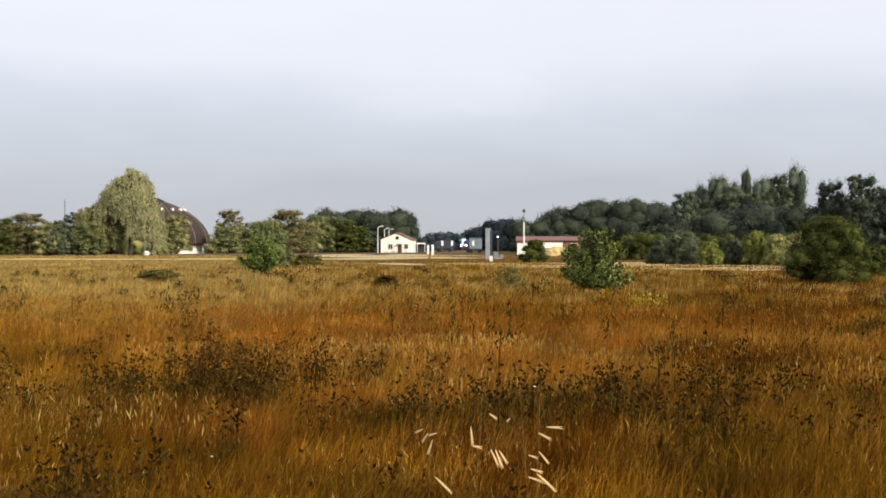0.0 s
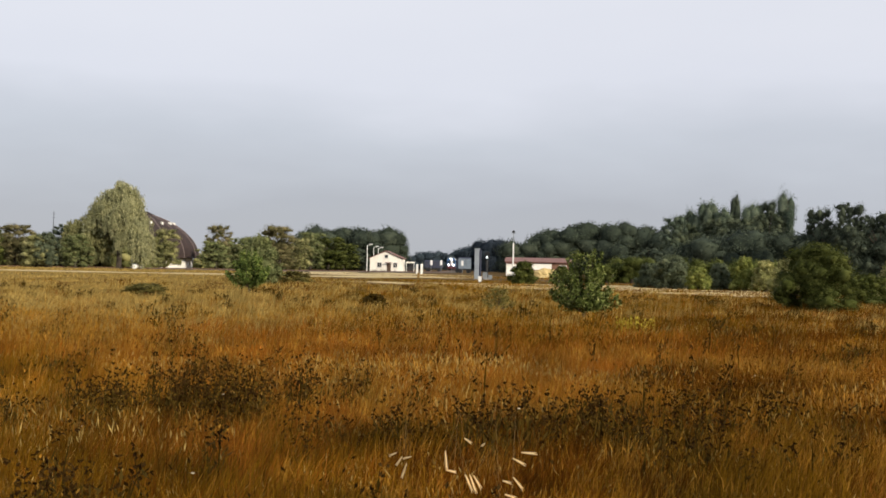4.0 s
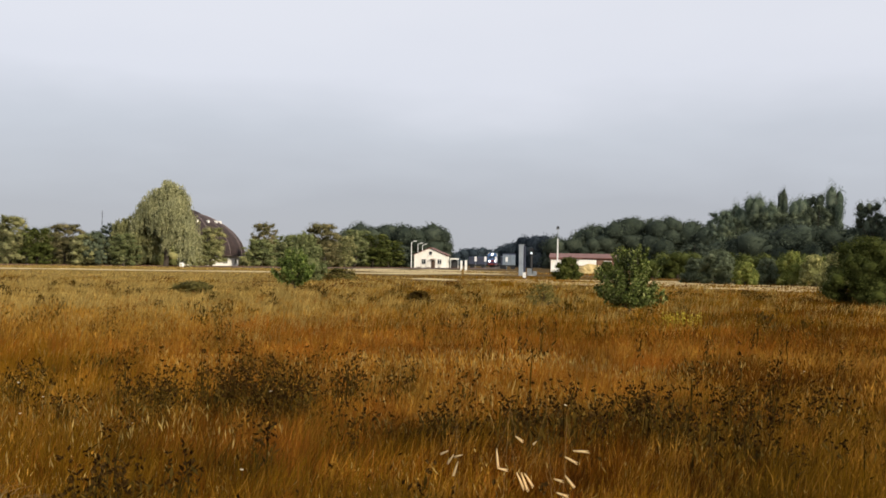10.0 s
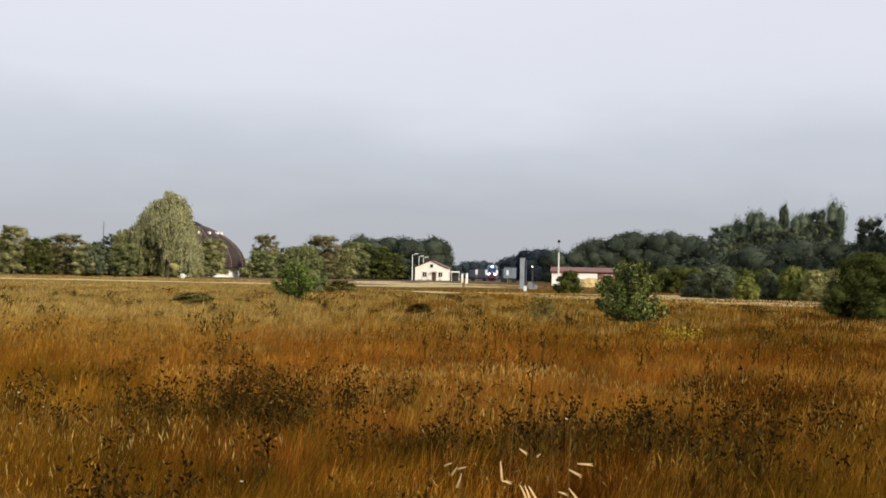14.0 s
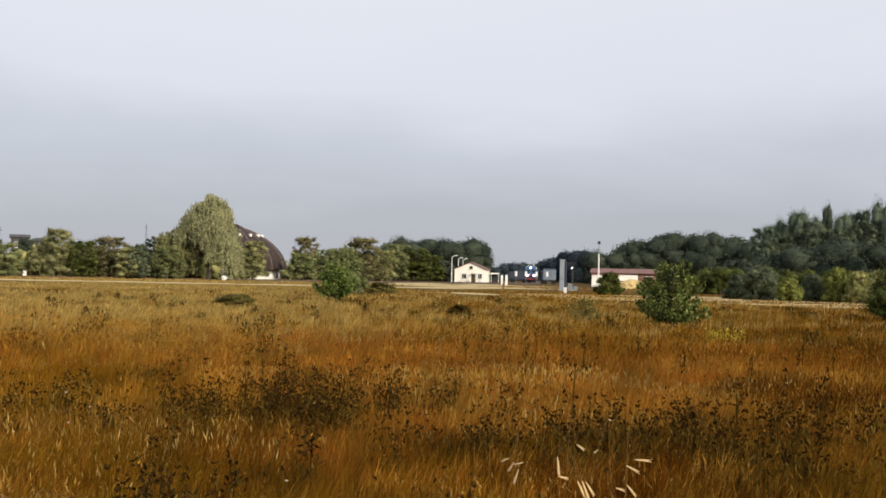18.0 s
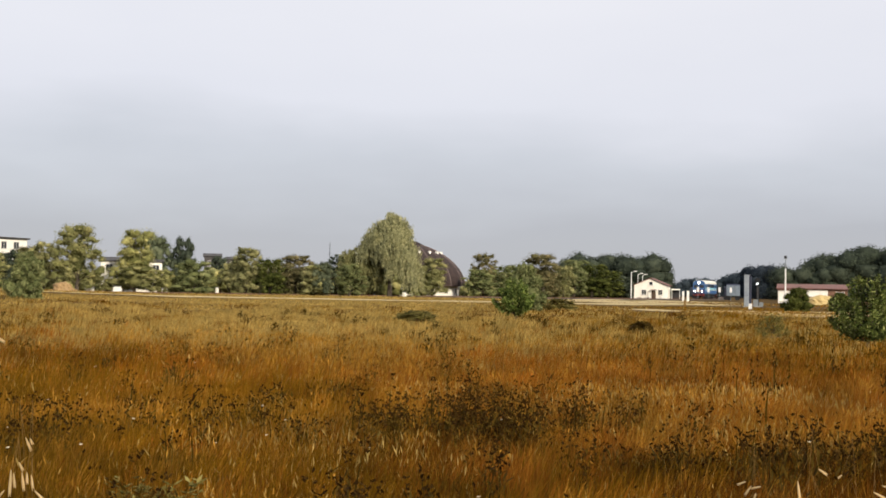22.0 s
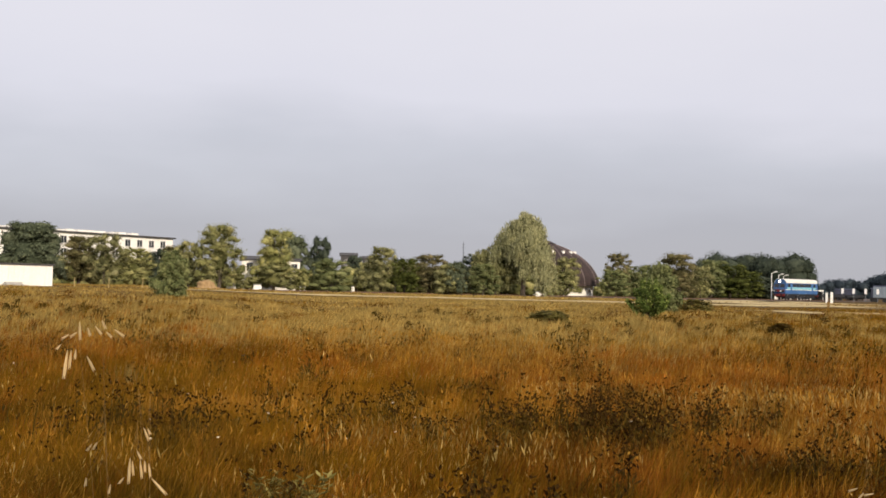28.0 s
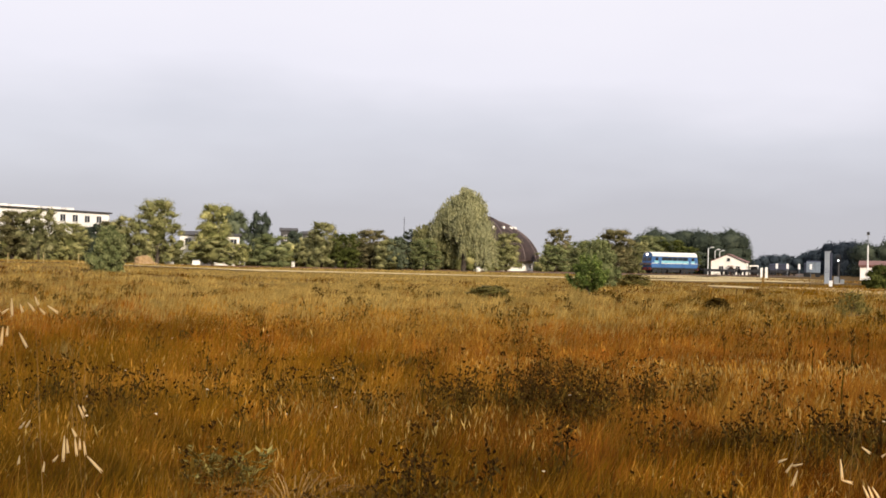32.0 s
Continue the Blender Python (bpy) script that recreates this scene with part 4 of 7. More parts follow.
def weeping_willow(az, d, top_el, width_deg, domes, leaf, label, strands, per, size, seed):
    """Arching limbs, each with a bell of hanging strands. domes: across, towards the field, top, reach and hem, as shares of the width and height."""
    rng = np.random.default_rng(seed)
    foot = at(az, d)
    h, w = 1.6 + d * math.tan(radians(top_el)), d * radians(width_deg)
    root = thing("willow", foot, az, label, "tree", "trees round the field")
    bm = bmesh.new()
    add_tube(bm, (0, 0, -0.1), (0.1, 0, h * 0.28), h * 0.034, h * 0.026, 9)
    clouds, lobes = [], []
    for x, y, top, r, hem in domes:
        c = Vector((x * w, -y * w, (top - 0.35 * r) * h))
        mid = Vector((x * w * 0.45, -y * w * 0.45, max(0.34, top * 0.72) * h))
        add_tube(bm, (0.1, 0, h * 0.24), mid, h * 0.016, h * 0.010, 6)
        add_tube(bm, mid, c, h * 0.010, h * 0.003, 6)
        n = int(strands * (r / 0.2) ** 1.4)
        a, q = rng.uniform(0, 6.283, n), np.sqrt(rng.random(n))
        start = np.stack([c.x + r * w * q * np.cos(a), c.y + r * w * q * np.sin(a), (top - 0.55 * r * q ** 2.2) * h + rng.normal(0, 0.008 * h, n)], -1)
        start = ruffle(start, 0.022 * h, 14.0 / h)
        length = (top - hem) * h * rng.uniform(0.35, 1.0, n) * (0.55 + 0.45 * q)
        s = rng.random((n, per)) ** 0.85
        p = np.repeat(start[:, None, :], per, 1) + rng.normal(scale=0.010 * h, size=(n, per, 3))
        p[:, :, 2] -= s * length[:, None]
        p[:, :, 0] += (s * length[:, None]) * 0.10 * np.cos(a)[:, None]
        p[:, :, 1] += (s * length[:, None]) * 0.10 * np.sin(a)[:, None]
        clouds.append(p.reshape(-1, 3))
        lobes.append(((c.x, c.y, (top * 0.62 + hem * 0.38) * h), (r * w * 0.62, r * w * 0.62, (top - hem) * h * 0.34)))
    p = np.concatenate(clouds)
    p[:, 2] = np.maximum(p[:, 2], 0.25)
    n = len(p)
    face = rng.normal(size=(n, 3)) * 0.6 + (p - np.array([0, 0, h * 0.4])) * np.array([1, 1, 0.5]) * (1.6 / w)
    face /= np.linalg.norm(face, axis=1, keepdims=True)
    u = np.cross(face, rng.normal(size=(n, 3))) * 0.35 + np.array([0, 0, -1.0])
    u /= np.linalg.norm(u, axis=1, keepdims=True)
    side = np.cross(face, u)
    s = size * rng.uniform(0.6, 1.3, n)[:, None]
    v = np.stack([p + u * s * 1.8, p + side * s * 0.6, p - u * s * 1.8, p - side * s * 0.6], 1).reshape(-1, 3)
    q = np.arange(n) * 4
    leaves = (v, np.concatenate([np.stack([q, q + 1, q + 2], -1), np.stack([q, q + 2, q + 3], -1)]))
    v, tris = join(leaves, core_shells(lobes, 1.0))
    crown = new("crown", tri_mesh("crown", v, tris, [M[leaf]]))
    crown.parent = root
    part("trunk", bm, M["bark"], root)


weeping_willow(15.55, 216, 3.78, 3.35, ((0.03, 0.05, 1.0, 0.19, 0.66), (0.14, 0.0, 0.97, 0.14, 0.60), (-0.12, -0.02, 0.94, 0.17, 0.60), (0.23, 0.0, 0.85, 0.12, 0.52), (-0.25, 0.05, 0.79, 0.16, 0.46), (0.06, 0.26, 0.80, 0.17, 0.48),
                                       (-0.10, 0.24, 0.66, 0.14, 0.34), (-0.38, 0.05, 0.62, 0.12, 0.34), (0.32, 0.05, 0.64, 0.13, 0.20), (0.20, 0.25, 0.58, 0.14, 0.14), (0.41, 0.08, 0.42, 0.10, 0.03),
                                       (0.02, 0.22, 0.46, 0.12, 0.18), (0.28, 0.22, 0.36, 0.12, 0.03), (-0.25, -0.25, 0.66, 0.2, 0.2), (0.2, -0.25, 0.7, 0.2, 0.2), (0.0, -0.3, 0.85, 0.2, 0.3)), "leaf_willow", "tall pale green weeping willow", 150, 34, 0.125, 61)
weeping_willow(17.0, 219, 2.35, 2.5, ((0.05, 0.0, 1.0, 0.22, 0.5), (0.30, 0.05, 0.98, 0.16, 0.4), (-0.24, 0.05, 0.84, 0.19, 0.3), (0.10, 0.22, 0.70, 0.2, 0.2), (-0.36, 0.1, 0.60, 0.14, 0.06),
                                      (-0.10, 0.24, 0.52, 0.18, 0.05), (0.34, 0.2, 0.55, 0.15, 0.05), (0.1, -0.2, 0.7, 0.2, 0.2)), "leaf_olive", "smaller olive willow beside the tall one", 100, 26, 0.13, 62)


def sapling(az, d, top_el, width_deg, shoots, leaf, size, label, seed=77, per=200, low=0.16):
    """A young many-stemmed tree: shoots fan out from a short trunk, leafy all along, with tips standing out."""
    rng = np.random.default_rng(seed)
    foot = at(az, d)
    h, w = 1.6 + d * math.tan(radians(top_el)), d * radians(width_deg)
    root = thing("shrub", foot, 0, label, "bush", "bushes in the field")
    wood_bm = bmesh.new()
    spots = []
    add_tube(wood_bm, (0, 0, -0.05), (0.02, 0, h * 0.22), h * 0.026, h * 0.018, 7)
    for k in range(shoots):
        a = rng.uniform(0, 6.283)
        up = low + (1.0 - low) * rng.random() ** 0.85
        # widest a little below the middle, drawn in towards the foot and the top
        wide = math.sin(math.pi * min(1.0, 0.06 + 0.87 * up ** 0.8)) ** 0.8
        reach = w / 2 * rng.uniform(0.45, 1.06) * wide
        tip = Vector((reach * math.cos(a), reach * math.sin(a), h * up * rng.uniform(0.93, 1.03)))
        start = Vector((0, 0, h * rng.uniform(0.10, 0.26)))
        bow = start.lerp(tip, 0.5) + Vector((tip.x * 0.14, tip.y * 0.14, -0.05 * h * (1 - up)))
        add_tube(wood_bm, start, bow, 0.016, 0.010, 5)
        add_tube(wood_bm, bow, tip, 0.010, 0.003, 5)
        s = 0.15 + 0.85 * rng.random(per) ** 0.7
        pts = np.outer((1 - s) ** 2, start) + np.outer(2 * s * (1 - s), bow * 2 - (start + tip) / 2) + np.outer(s ** 2, tip)
        pts += rng.normal(scale=h * 0.042, size=(per, 3)) * (1.2 - 0.8 * s)[:, None]
        spots.append(pts)
    p = np.concatenate(spots)
    p[:, 2] = np.maximum(p[:, 2], h * 0.13)
    n = len(p)
    face = rng.normal(size=(n, 3)) * 0.7 + p * np.array([1.2, 1.2, 0.3]) / w + np.array([0, 0, 0.5])
    face /= np.linalg.norm(face, axis=1, keepdims=True)
    u = np.cross(face, rng.normal(size=(n, 3)))
    u /= np.linalg.norm(u, axis=1, keepdims=True)
    side = np.cross(face, u)
    s = size * rng.uniform(0.6, 1.3, n)[:, None]
    v = np.stack([p + u * s * 1.3, p + side * s * 0.6, p - u * s * 1.3, p - side * s * 0.6], 1).reshape(-1, 3)
    q = np.arange(n) * 4
    crown = new("crown", tri_mesh("crown", v, np.concatenate([np.stack([q, q + 1, q + 2], -1), np.stack([q, q + 2, q + 3], -1)]), [M[leaf]]))
    crown.parent = root
    part("trunk", wood_bm, M["bark"], root)


BUSHES = [
    (-11.0, 108, 0.40, 1.3, "leaf_grey", "grey-green bush by a pale strip of ground"),
    (-12.1, 104, 0.83, 1.7, "leaf_grey", "rounded grey-green bush by a pale strip of ground"),
    (-13.4, 101, 0.25, 1.1, "leaf_lime", "low yellow-green bush before the wood"),
    (-14.4, 104, 0.45, 1.2, "leaf_grey", "grey-green low bush before the wood"),
    (-15.6, 102, 0.76, 1.3, "leaf_lime", "bright yellow-green bush before the wood"),
    (-16.6, 100, 0.62, 1.2, "leaf_mid", "green bush before the wood"),
    (-17.5, 92, 0.70, 1.4, "leaf_mid", "green bush beside a larger one"),
    (-21.2, 62, 0.05, 2.2, "leaf_bush", "low green bush beside a larger one"),
    (-22.8, 74, 0.80, 2.4, "leaf_mid", "green bush at the field's edge"),
    (-4.65, 112, 0.36, 1.25, "leaf_bush", "small dark green bush before the low shed"),
    (-6.6, 120, 0.15, 0.9, "leaf_bush", "small dark green bush before the low shed"),
    (33.2, 90, 1.45, 1.65, "leaf_soft", "rounded olive green bush standing alone in the field"),
    (8.65, 84, 1.38, 1.7, "leaf_soft", "tall soft green bush behind a brighter one"),
]
for k, (az, d, el, w, leaf, label) in enumerate(BUSHES):
    plant("shrub", az, d, el, w, "mound", k % 3, leaf, label, "bush", "bushes in the field", leaves=11000, size=0.019, shrink=0.72)
plant("shrub", -19.0, 50, 1.48, 3.5, "mound", 4, "leaf_bush", "large rounded dark green bush in the field", "bush", "bushes in the field", leaves=42000, size=0.0085, shrink=0.66)
sapling(-7.75, 36, 1.0, 4.1, 78, "leaf_young", 0.044, "leafy green sapling bush on a short trunk", 77, 120, 0.24)
sapling(9.2, 58, 0.78, 2.3, 60, "leaf_fresh", 0.055, "small bright green bush on a short dark trunk", 31, 130, 0.34)
plant("shrub", -3.42, 40, -0.95, 1.5, "mound", 3, "leaf_straw", "thin feathery olive shrub in dry grass", "bush", "bushes in the field", leaves=1800, size=0.026, fill=0.9, shrink=0)
plant("shrub", 2.86, 42, -1.45, 1.3, "mound", 2, "weed", "small dark brown weed bush in dry grass", "bush", "bushes in the field", leaves=1600, size=0.05, fill=0.8, shrink=0)
plant("shrub", 6.95, 92, -0.36, 1.6, "mound", 5, "leaf_straw", "low olive-brown bush beside a green one", "bush", "bushes in the field", leaves=2400, size=0.036, fill=0.9, shrink=0)
plant("shrub", 14.2, 50, -1.12, 2.2, "mound", 1, "leaf_straw", "low olive-brown mound of weeds in dry grass", "bush", "bushes in the field", leaves=3600, size=0.032, fill=0.8, shrink=0)


# ---- buildings ----
def window_part(parent, m, w, h, name="window", bars=1):
    """A window set in a wall that faces -y: a pane behind, a frame and a sill."""
    win = part(name, box(-w / 2, w / 2, -0.02, 0.03, 0, h), M["glass_dark"], parent, "dark window pane", m)
    fr = bmesh.new()
    t = 0.09
    add_box(fr, -w / 2 - t, w / 2 + t, -0.07, -0.02, h, h + t)
    add_box(fr, -w / 2 - t, w / 2 + t, -0.07, -0.02, -t, 0)
    for s in (-1, 1):
        add_box(fr, s * (w / 2 + t / 2) - t / 2, s * (w / 2 + t / 2) + t / 2, -0.07, -0.02, 0, h)
    for k in range(bars):
        x = -w / 2 + w * (k + 1) / (bars + 1)
        add_box(fr, x - 0.035, x + 0.035, -0.06, -0.02, 0, h)
    part("window_frame", fr, M["wood_frame"], win)
    part("window_sill", box(-w / 2 - 0.15, w / 2 + 0.15, -0.16, -0.021, -t - 0.05, -t), M["concrete"], win)
    return win


def gable_house(name, place, turn, w, depth, eave, ridge, wall, roof, label, category="house", over=0.35):
    """Walls with gables front and back, two roof slopes and a chimney; front faces -y."""
    root = thing(name, place, turn, label, category)
    bm = prism([(-w / 2, -0.3), (w / 2, -0.3), (w / 2, eave), (0, ridge - 0.12), (-w / 2, eave)], 0, depth)
    bmesh.ops.transform(bm, matrix=Matrix(((0, 1, 0, 0), (1, 0, 0, 0), (0, 0, 1, 0), (0, 0, 0, 1))), verts=bm.verts[:])
    bmesh.ops.recalc_face_normals(bm, faces=bm.faces[:])
    part("wall", bm, wall, root)
    for s in (-1, 1):
        slope = (ridge - eave) / (w / 2)
        x1, z1 = s * (w / 2 + over), eave - over * slope
        bm = prism([(0, ridge - 0.1), (0, ridge + 0.06), (x1, z1 + 0.16), (x1, z1)], -over, depth + over)
        bmesh.ops.transform(bm, matrix=Matrix(((0, 1, 0, 0), (1, 0, 0, 0), (0, 0, 1, 0), (0, 0, 0, 1))), verts=bm.verts[:])
        bmesh.ops.recalc_face_normals(bm, faces=bm.faces[:])
        part("roof", bm, roof, root)
    return root


def station_house():
    h = gable_house("station_house", at(2.36, 280), 2.36 - 6, 8.0, 9.0, 3.45, 5.25, M["plaster"], M["roof_red"],
                    "small cream plastered station house with a red-brown gable roof")
    window_part(h, pose(-1.6, -0.02, 1.15), 1.0, 1.15)
    window_part(h, pose(0.1, -0.02, 3.5), 0.75, 0.75, bars=0)
    window_part(h, pose(2.35, -0.02, 1.2), 0.9, 1.1)
    door = part("door", box(-0.5, 0.5, -0.05, 0.04, 0, 2.0), M["door_brown"], h, "brown panelled door", pose(0.75, -0.02, 0.05))
    part("door_frame", box(-0.6, 0.6, -0.03, 0.01, 2.0, 2.12), M["wood_frame"], door)
    part("step", box(0.0, 1.6, -0.9, 0.0, -0.3, 0.05), M["concrete"], h)
    porch = part("porch_roof", box(0.1, 1.5, -1.0, 0.0, 2.3, 2.42), M["roof_red"], h, "small red-brown porch roof")
    for x in (0.18, 1.42):
        part("porch_post", tube((x, -0.9, 0.05), (x, -0.9, 2.3), 0.06), M["wood_frame"], porch)
    part("low_wall", box(2.5, 3.7, -0.5, -0.1, -0.2, 0.85, 0.03), M["plaster"], h, "low white wall beside the door")
    part("chimney", box(0.5, 1.0, 6.0, 6.5, 3.6, 5.0, 0.02), M["roof_red"], h, "brick chimney")
    for x in (-2.6, -0.6):
        part("bench", box(x - 0.6, x + 0.6, -0.6, -0.2, 0.38, 0.46), M["door_brown"], h, "dark wooden bench against the wall")
    tagged(h, category="house")


station_house()


def platform_lamp(az, d, height):
    root = thing("platform_lamp", at(az, d), az, "white platform lamp post with a dark lamp head", "street lamp", "platform lamps")
    part("post", tube((0, 0, 0), (0, 0, height), 0.14, 0.09), M["lamp_post"], root)
    arm = part("arm", tube((0, 0, height - 0.05), (0.9, 0, height + 0.25), 0.06, 0.05), M["lamp_post"], root)
    part("lamp_head", box(0.5, 1.35, -0.16, 0.16, height + 0.18, height + 0.40, 0.06), M["lamp_post"], arm, "pale lamp head")
    part("lamp_hood", box(0.45, 1.4, -0.2, 0.2, height + 0.40, height + 0.52, 0.05), M["metal_dark"], arm, "dark lamp hood")
    part("base_plate", box(-0.25, 0.25, -0.25, 0.25, -0.05, 0.12, 0.02), M["concrete"], root)


for az, d in ((3.32, 268), (2.99, 296), (2.76, 312), (2.56, 340)):
    platform_lamp(az, d, 6.3)


def shelter():
    root = thing("waiting_shelter", at(1.12, 286), 1.1, "open waiting shelter with a white roof", "shelter")
    part("roof", box(-1.1, 1.1, -0.8, 1.2, 2.35, 2.68, 0.04), M["plaster_white"], root, "white flat roof")
    for x in (-0.95, 0.95):
        for y in (-0.7, 1.1):
            part("post", tube((x, y, -0.1), (x, y, 2.36), 0.07), M["lamp_post"], root)
    part("back_panel", box(-0.85, 0.85, 1.0, 1.06, 0.2, 2.2), M["metal_dark"], root, "dark back panel")
    part("bench", box(-0.8, 0.8, 0.5, 0.9, 0.42, 0.5), M["door_brown"], root)


shelter()


def low_shed():
    """The long shed with its end wall and a shallow red roof, at the railway's side."""
    p = at(-3.82, 236)
    root = thing("low_shed", p, -6.0, "long low white shed with a faded red roof", "shed")
    w, depth, eave, ridge = 13.0, 8.0, 2.9, 3.9
    part("wall", box(0, w, 0, depth, -0.2, eave), M["brick_brown"], root, "red-brown wall")
    part("panel", box(4.9, 9.3, -0.05, -0.004, 1.35, 2.62, 0.01), M["plaster_white"], root, "white panel under the eave")
    part("end_block", box(-0.05, 2.6, -3.0, -0.01, -0.2, 2.5), M["plaster_white"], root, "white end block")
    bm = prism([(-0.5, eave - 0.05), (-0.5, eave + 0.12), (depth / 2, ridge), (depth + 0.5, eave + 0.12), (depth + 0.5, eave - 0.05)], -0.5, w + 0.5)
    part("roof", bm, M["roof_red"], root, "faded red shallow roof")
    part("eave_board", box(-0.2, 2.8, -3.2, -0.2, 2.5, 2.75), M["roof_red"], root, "red roof edge over the end block")
    part("door", box(5.2, 8.2, -0.04, 0.02, 0, 1.3), M["door_brown"], root, "wide brown door")
    for x in (11.6,):
        window_part(root, pose(x, -0.02, 1.3), 1.5, 1.0)


low_shed()


def tall_mast(az, d, height, label, top=True):
    root = thing("mast", at(az, d), az, label, "mast")
    part("pole", tube((0, 0, -0.1), (0, 0, height * 0.72), 0.20, 0.14), M["lamp_post"], root, "white lower pole")
    part("upper_pole", tube((0, 0, height * 0.72), (0, 0, height - 0.3), 0.09, 0.06), M["metal_grey"], root, "thin grey upper pole")
    head = part("lamp_head", box(-0.28, 0.28, -0.2, 0.2, height - 0.5, height, 0.08), M["metal_dark"], root, "dark lamp cluster")
    part("bracket", box(-0.4, 0.4, -0.05, 0.05, height - 0.62, height - 0.5), M["metal_grey"], head)
    return root


def dirt_heap(az, d, w, h, material="dirt", rough=0.28):
    rng = np.random.default_rng(5)
    bm = bmesh.new()
    bmesh.ops.create_icosphere(bm, subdivisions=4, radius=1.0)
    for v in bm.verts:
        k = 1 + rough * noise.noise(v.co * 1.7 + Vector((az, d, 0))) + 0.12 * noise.noise(v.co * 7) + 0.06 * noise.noise(v.co * 15)
        v.co = Vector((v.co.x * w / 2 * k, v.co.y * w / 3 * k, max(-0.1, v.co.z * h * k)))
    me = bpy.data.meshes.new("dirt_heap")
    bm.to_mesh(me)
    bm.free()
    me.materials.append(M[material])
    ob = new("dirt_heap", me)
    ob.matrix_basis = Matrix.Translation(at(az, d, float(ground_height(*[np.array(q) for q in at(az, d)[:2]]))))
    tagged(ob, "pale heap of bare dirt at the field's edge", "dirt heap", "dirt heaps")


for az, d, w, h in ((-5.75, 200, 5.5, 1.5), (-5.3, 214, 4.0, 1.2)):
    dirt_heap(az, d, w, h)
dirt_heap(31.55, 188, 4.0, 1.35, "dirt_brown", 0.5)

tall_mast(-4.12, 230, 9.3, "tall white light mast beside the low shed")


def thin_aerial():
    root = thing("aerial", at(18.62, 260), 18.6, "thin dark aerial mast behind the trees", "mast")
    part("pole", tube((0, 0, -0.1), (0, 0, 12.0), 0.10, 0.05), M["metal_dark"], root)
    for z in (9.5, 10.6, 11.4):
        part("crossbar", tube((-0.35, 0, z), (0.35, 0, z), 0.03), M["metal_dark"], root)


thin_aerial()


def grey_board():
    """The tall weathered sheet-metal housing beside the signal."""
    root = thing("relay_cabinet", at(-2.27, 150), -2.3 - 14, "tall weathered grey sheet-metal cabinet beside the track", "cabinet")
    w, h = 0.62, 4.1
    part("body", box(-w / 2, w / 2, 0, 0.55, 0.1, h, 0.03), M["panel_pale"], root)
    part("side_panel", box(w / 2 + 0.004, w / 2 + 0.22, 0.05, 0.5, 0.1, h - 0.15, 0.02), M["wagon_blue"], root, "dark blue side panel")
    part("plinth", box(-w / 2 - 0.05, w / 2 + 0.05, -0.05, 0.6, -0.1, 0.1), M["concrete"], root)
    for x in (-0.14, 0.14):
        door = part("door", box(x - 0.125, x + 0.125, -0.03, -0.004, 0.25, h - 0.2, 0.008), M["panel_pale"], root, "narrow sheet-metal door")
        part("handle", box(x - 0.02, x + 0.02, -0.07, -0.032, 1.4, 1.55), M["metal_dark"], door)
    part("cap", box(-w / 2 - 0.06, w / 2 + 0.06, -0.08, 0.62, h, h + 0.06), M["metal_grey"], root)


grey_board()


def railway_signal():
    root = thing("railway_signal", at(-2.79, 152), -2.8, "railway light signal with a white light lit", "signal")
    part("mast", tube((0, 0, 0), (0, 0, 2.7), 0.11, 0.09), M["metal_dark"], root, "dark mast")
    head = part("signal_head", box(-0.32, 0.32, -0.12, 0.12, 2.7, 3.75, 0.12), M["metal_dark"], root, "black signal head")
    part("lit_lens", tube((0, -0.15, 3.0), (0, -0.121, 3.0), 0.095, sides=16), M["signal_light"], head, "lit white lens")
    part("dark_lens", tube((0, -0.14, 3.35), (0, -0.121, 3.35), 0.10, sides=16), M["glass_dark"], head)
    for z in (3.0, 3.35):
        part("hood", box(-0.16, 0.16, -0.34, -0.125, z + 0.16, z + 0.19), M["metal_dark"], head)
    part("cabinet", box(-0.55, 0.1, -0.3, 0.25, 0.0, 0.95, 0.04), M["metal_grey"], root, "small grey cabinet at the foot")
    part("cabinet", box(0.2, 0.75, -0.2, 0.25, 0.0, 0.6, 0.04), M["metal_grey"], root, "small grey cabinet at the foot")
    part("ladder", box(-0.20, 0.20, 0.14, 0.18, 0.2, 2.6), M["metal_dark"], root)
    part("foot", box(-0.3, 0.3, -0.3, 0.3, -0.1, 0.06), M["concrete"], root)


railway_signal()


def marker_post(az, d, h, w, material, label):
    root = thing("marker_post", at(az, d), az, label, "post", "posts by the railway")
    part("post", box(-w / 2, w / 2, -0.06, 0.06, -0.1, h, 0.02), M[material], root)
    part("cap", box(-w / 2 - 0.02, w / 2 + 0.02, -0.08, 0.08, h, h + 0.05), M[material], root)


marker_post(0.76, 232, 1.95, 0.45, "lamp_post", "white marker post by the railway")
marker_post(0.53, 228, 2.05, 0.5, "lamp_post", "white marker post by the railway")
marker_post(0.69, 140, 0.75, 0.3, "oat_stem", "short yellowish wooden post in the field")
marker_post(-2.45, 122, 0.6, 0.35, "lamp_post", "short white post beside the cabinet")
for az, d, h in ((42.2, 128, 1.9), (37.8, 140, 1.1), (36.2, 142, 1.2), (34.6, 144, 1.2), (33.9, 128, 1.1)):
    root = thing("fence_post", at(az, d, float(ground_height(*[np.array(q) for q in at(az, d)[:2]]))), az, "thin pale wooden post in dry grass", "post", "fence posts")
    part("post", tube((0, 0, -0.1), (0.03, 0, h), 0.05, 0.04, 8), M["dirt"], root)
    part("cap", tube((0.03, 0, h), (0.03, 0, h + 0.04), 0.04, 0.02, 8), M["dirt"], root)
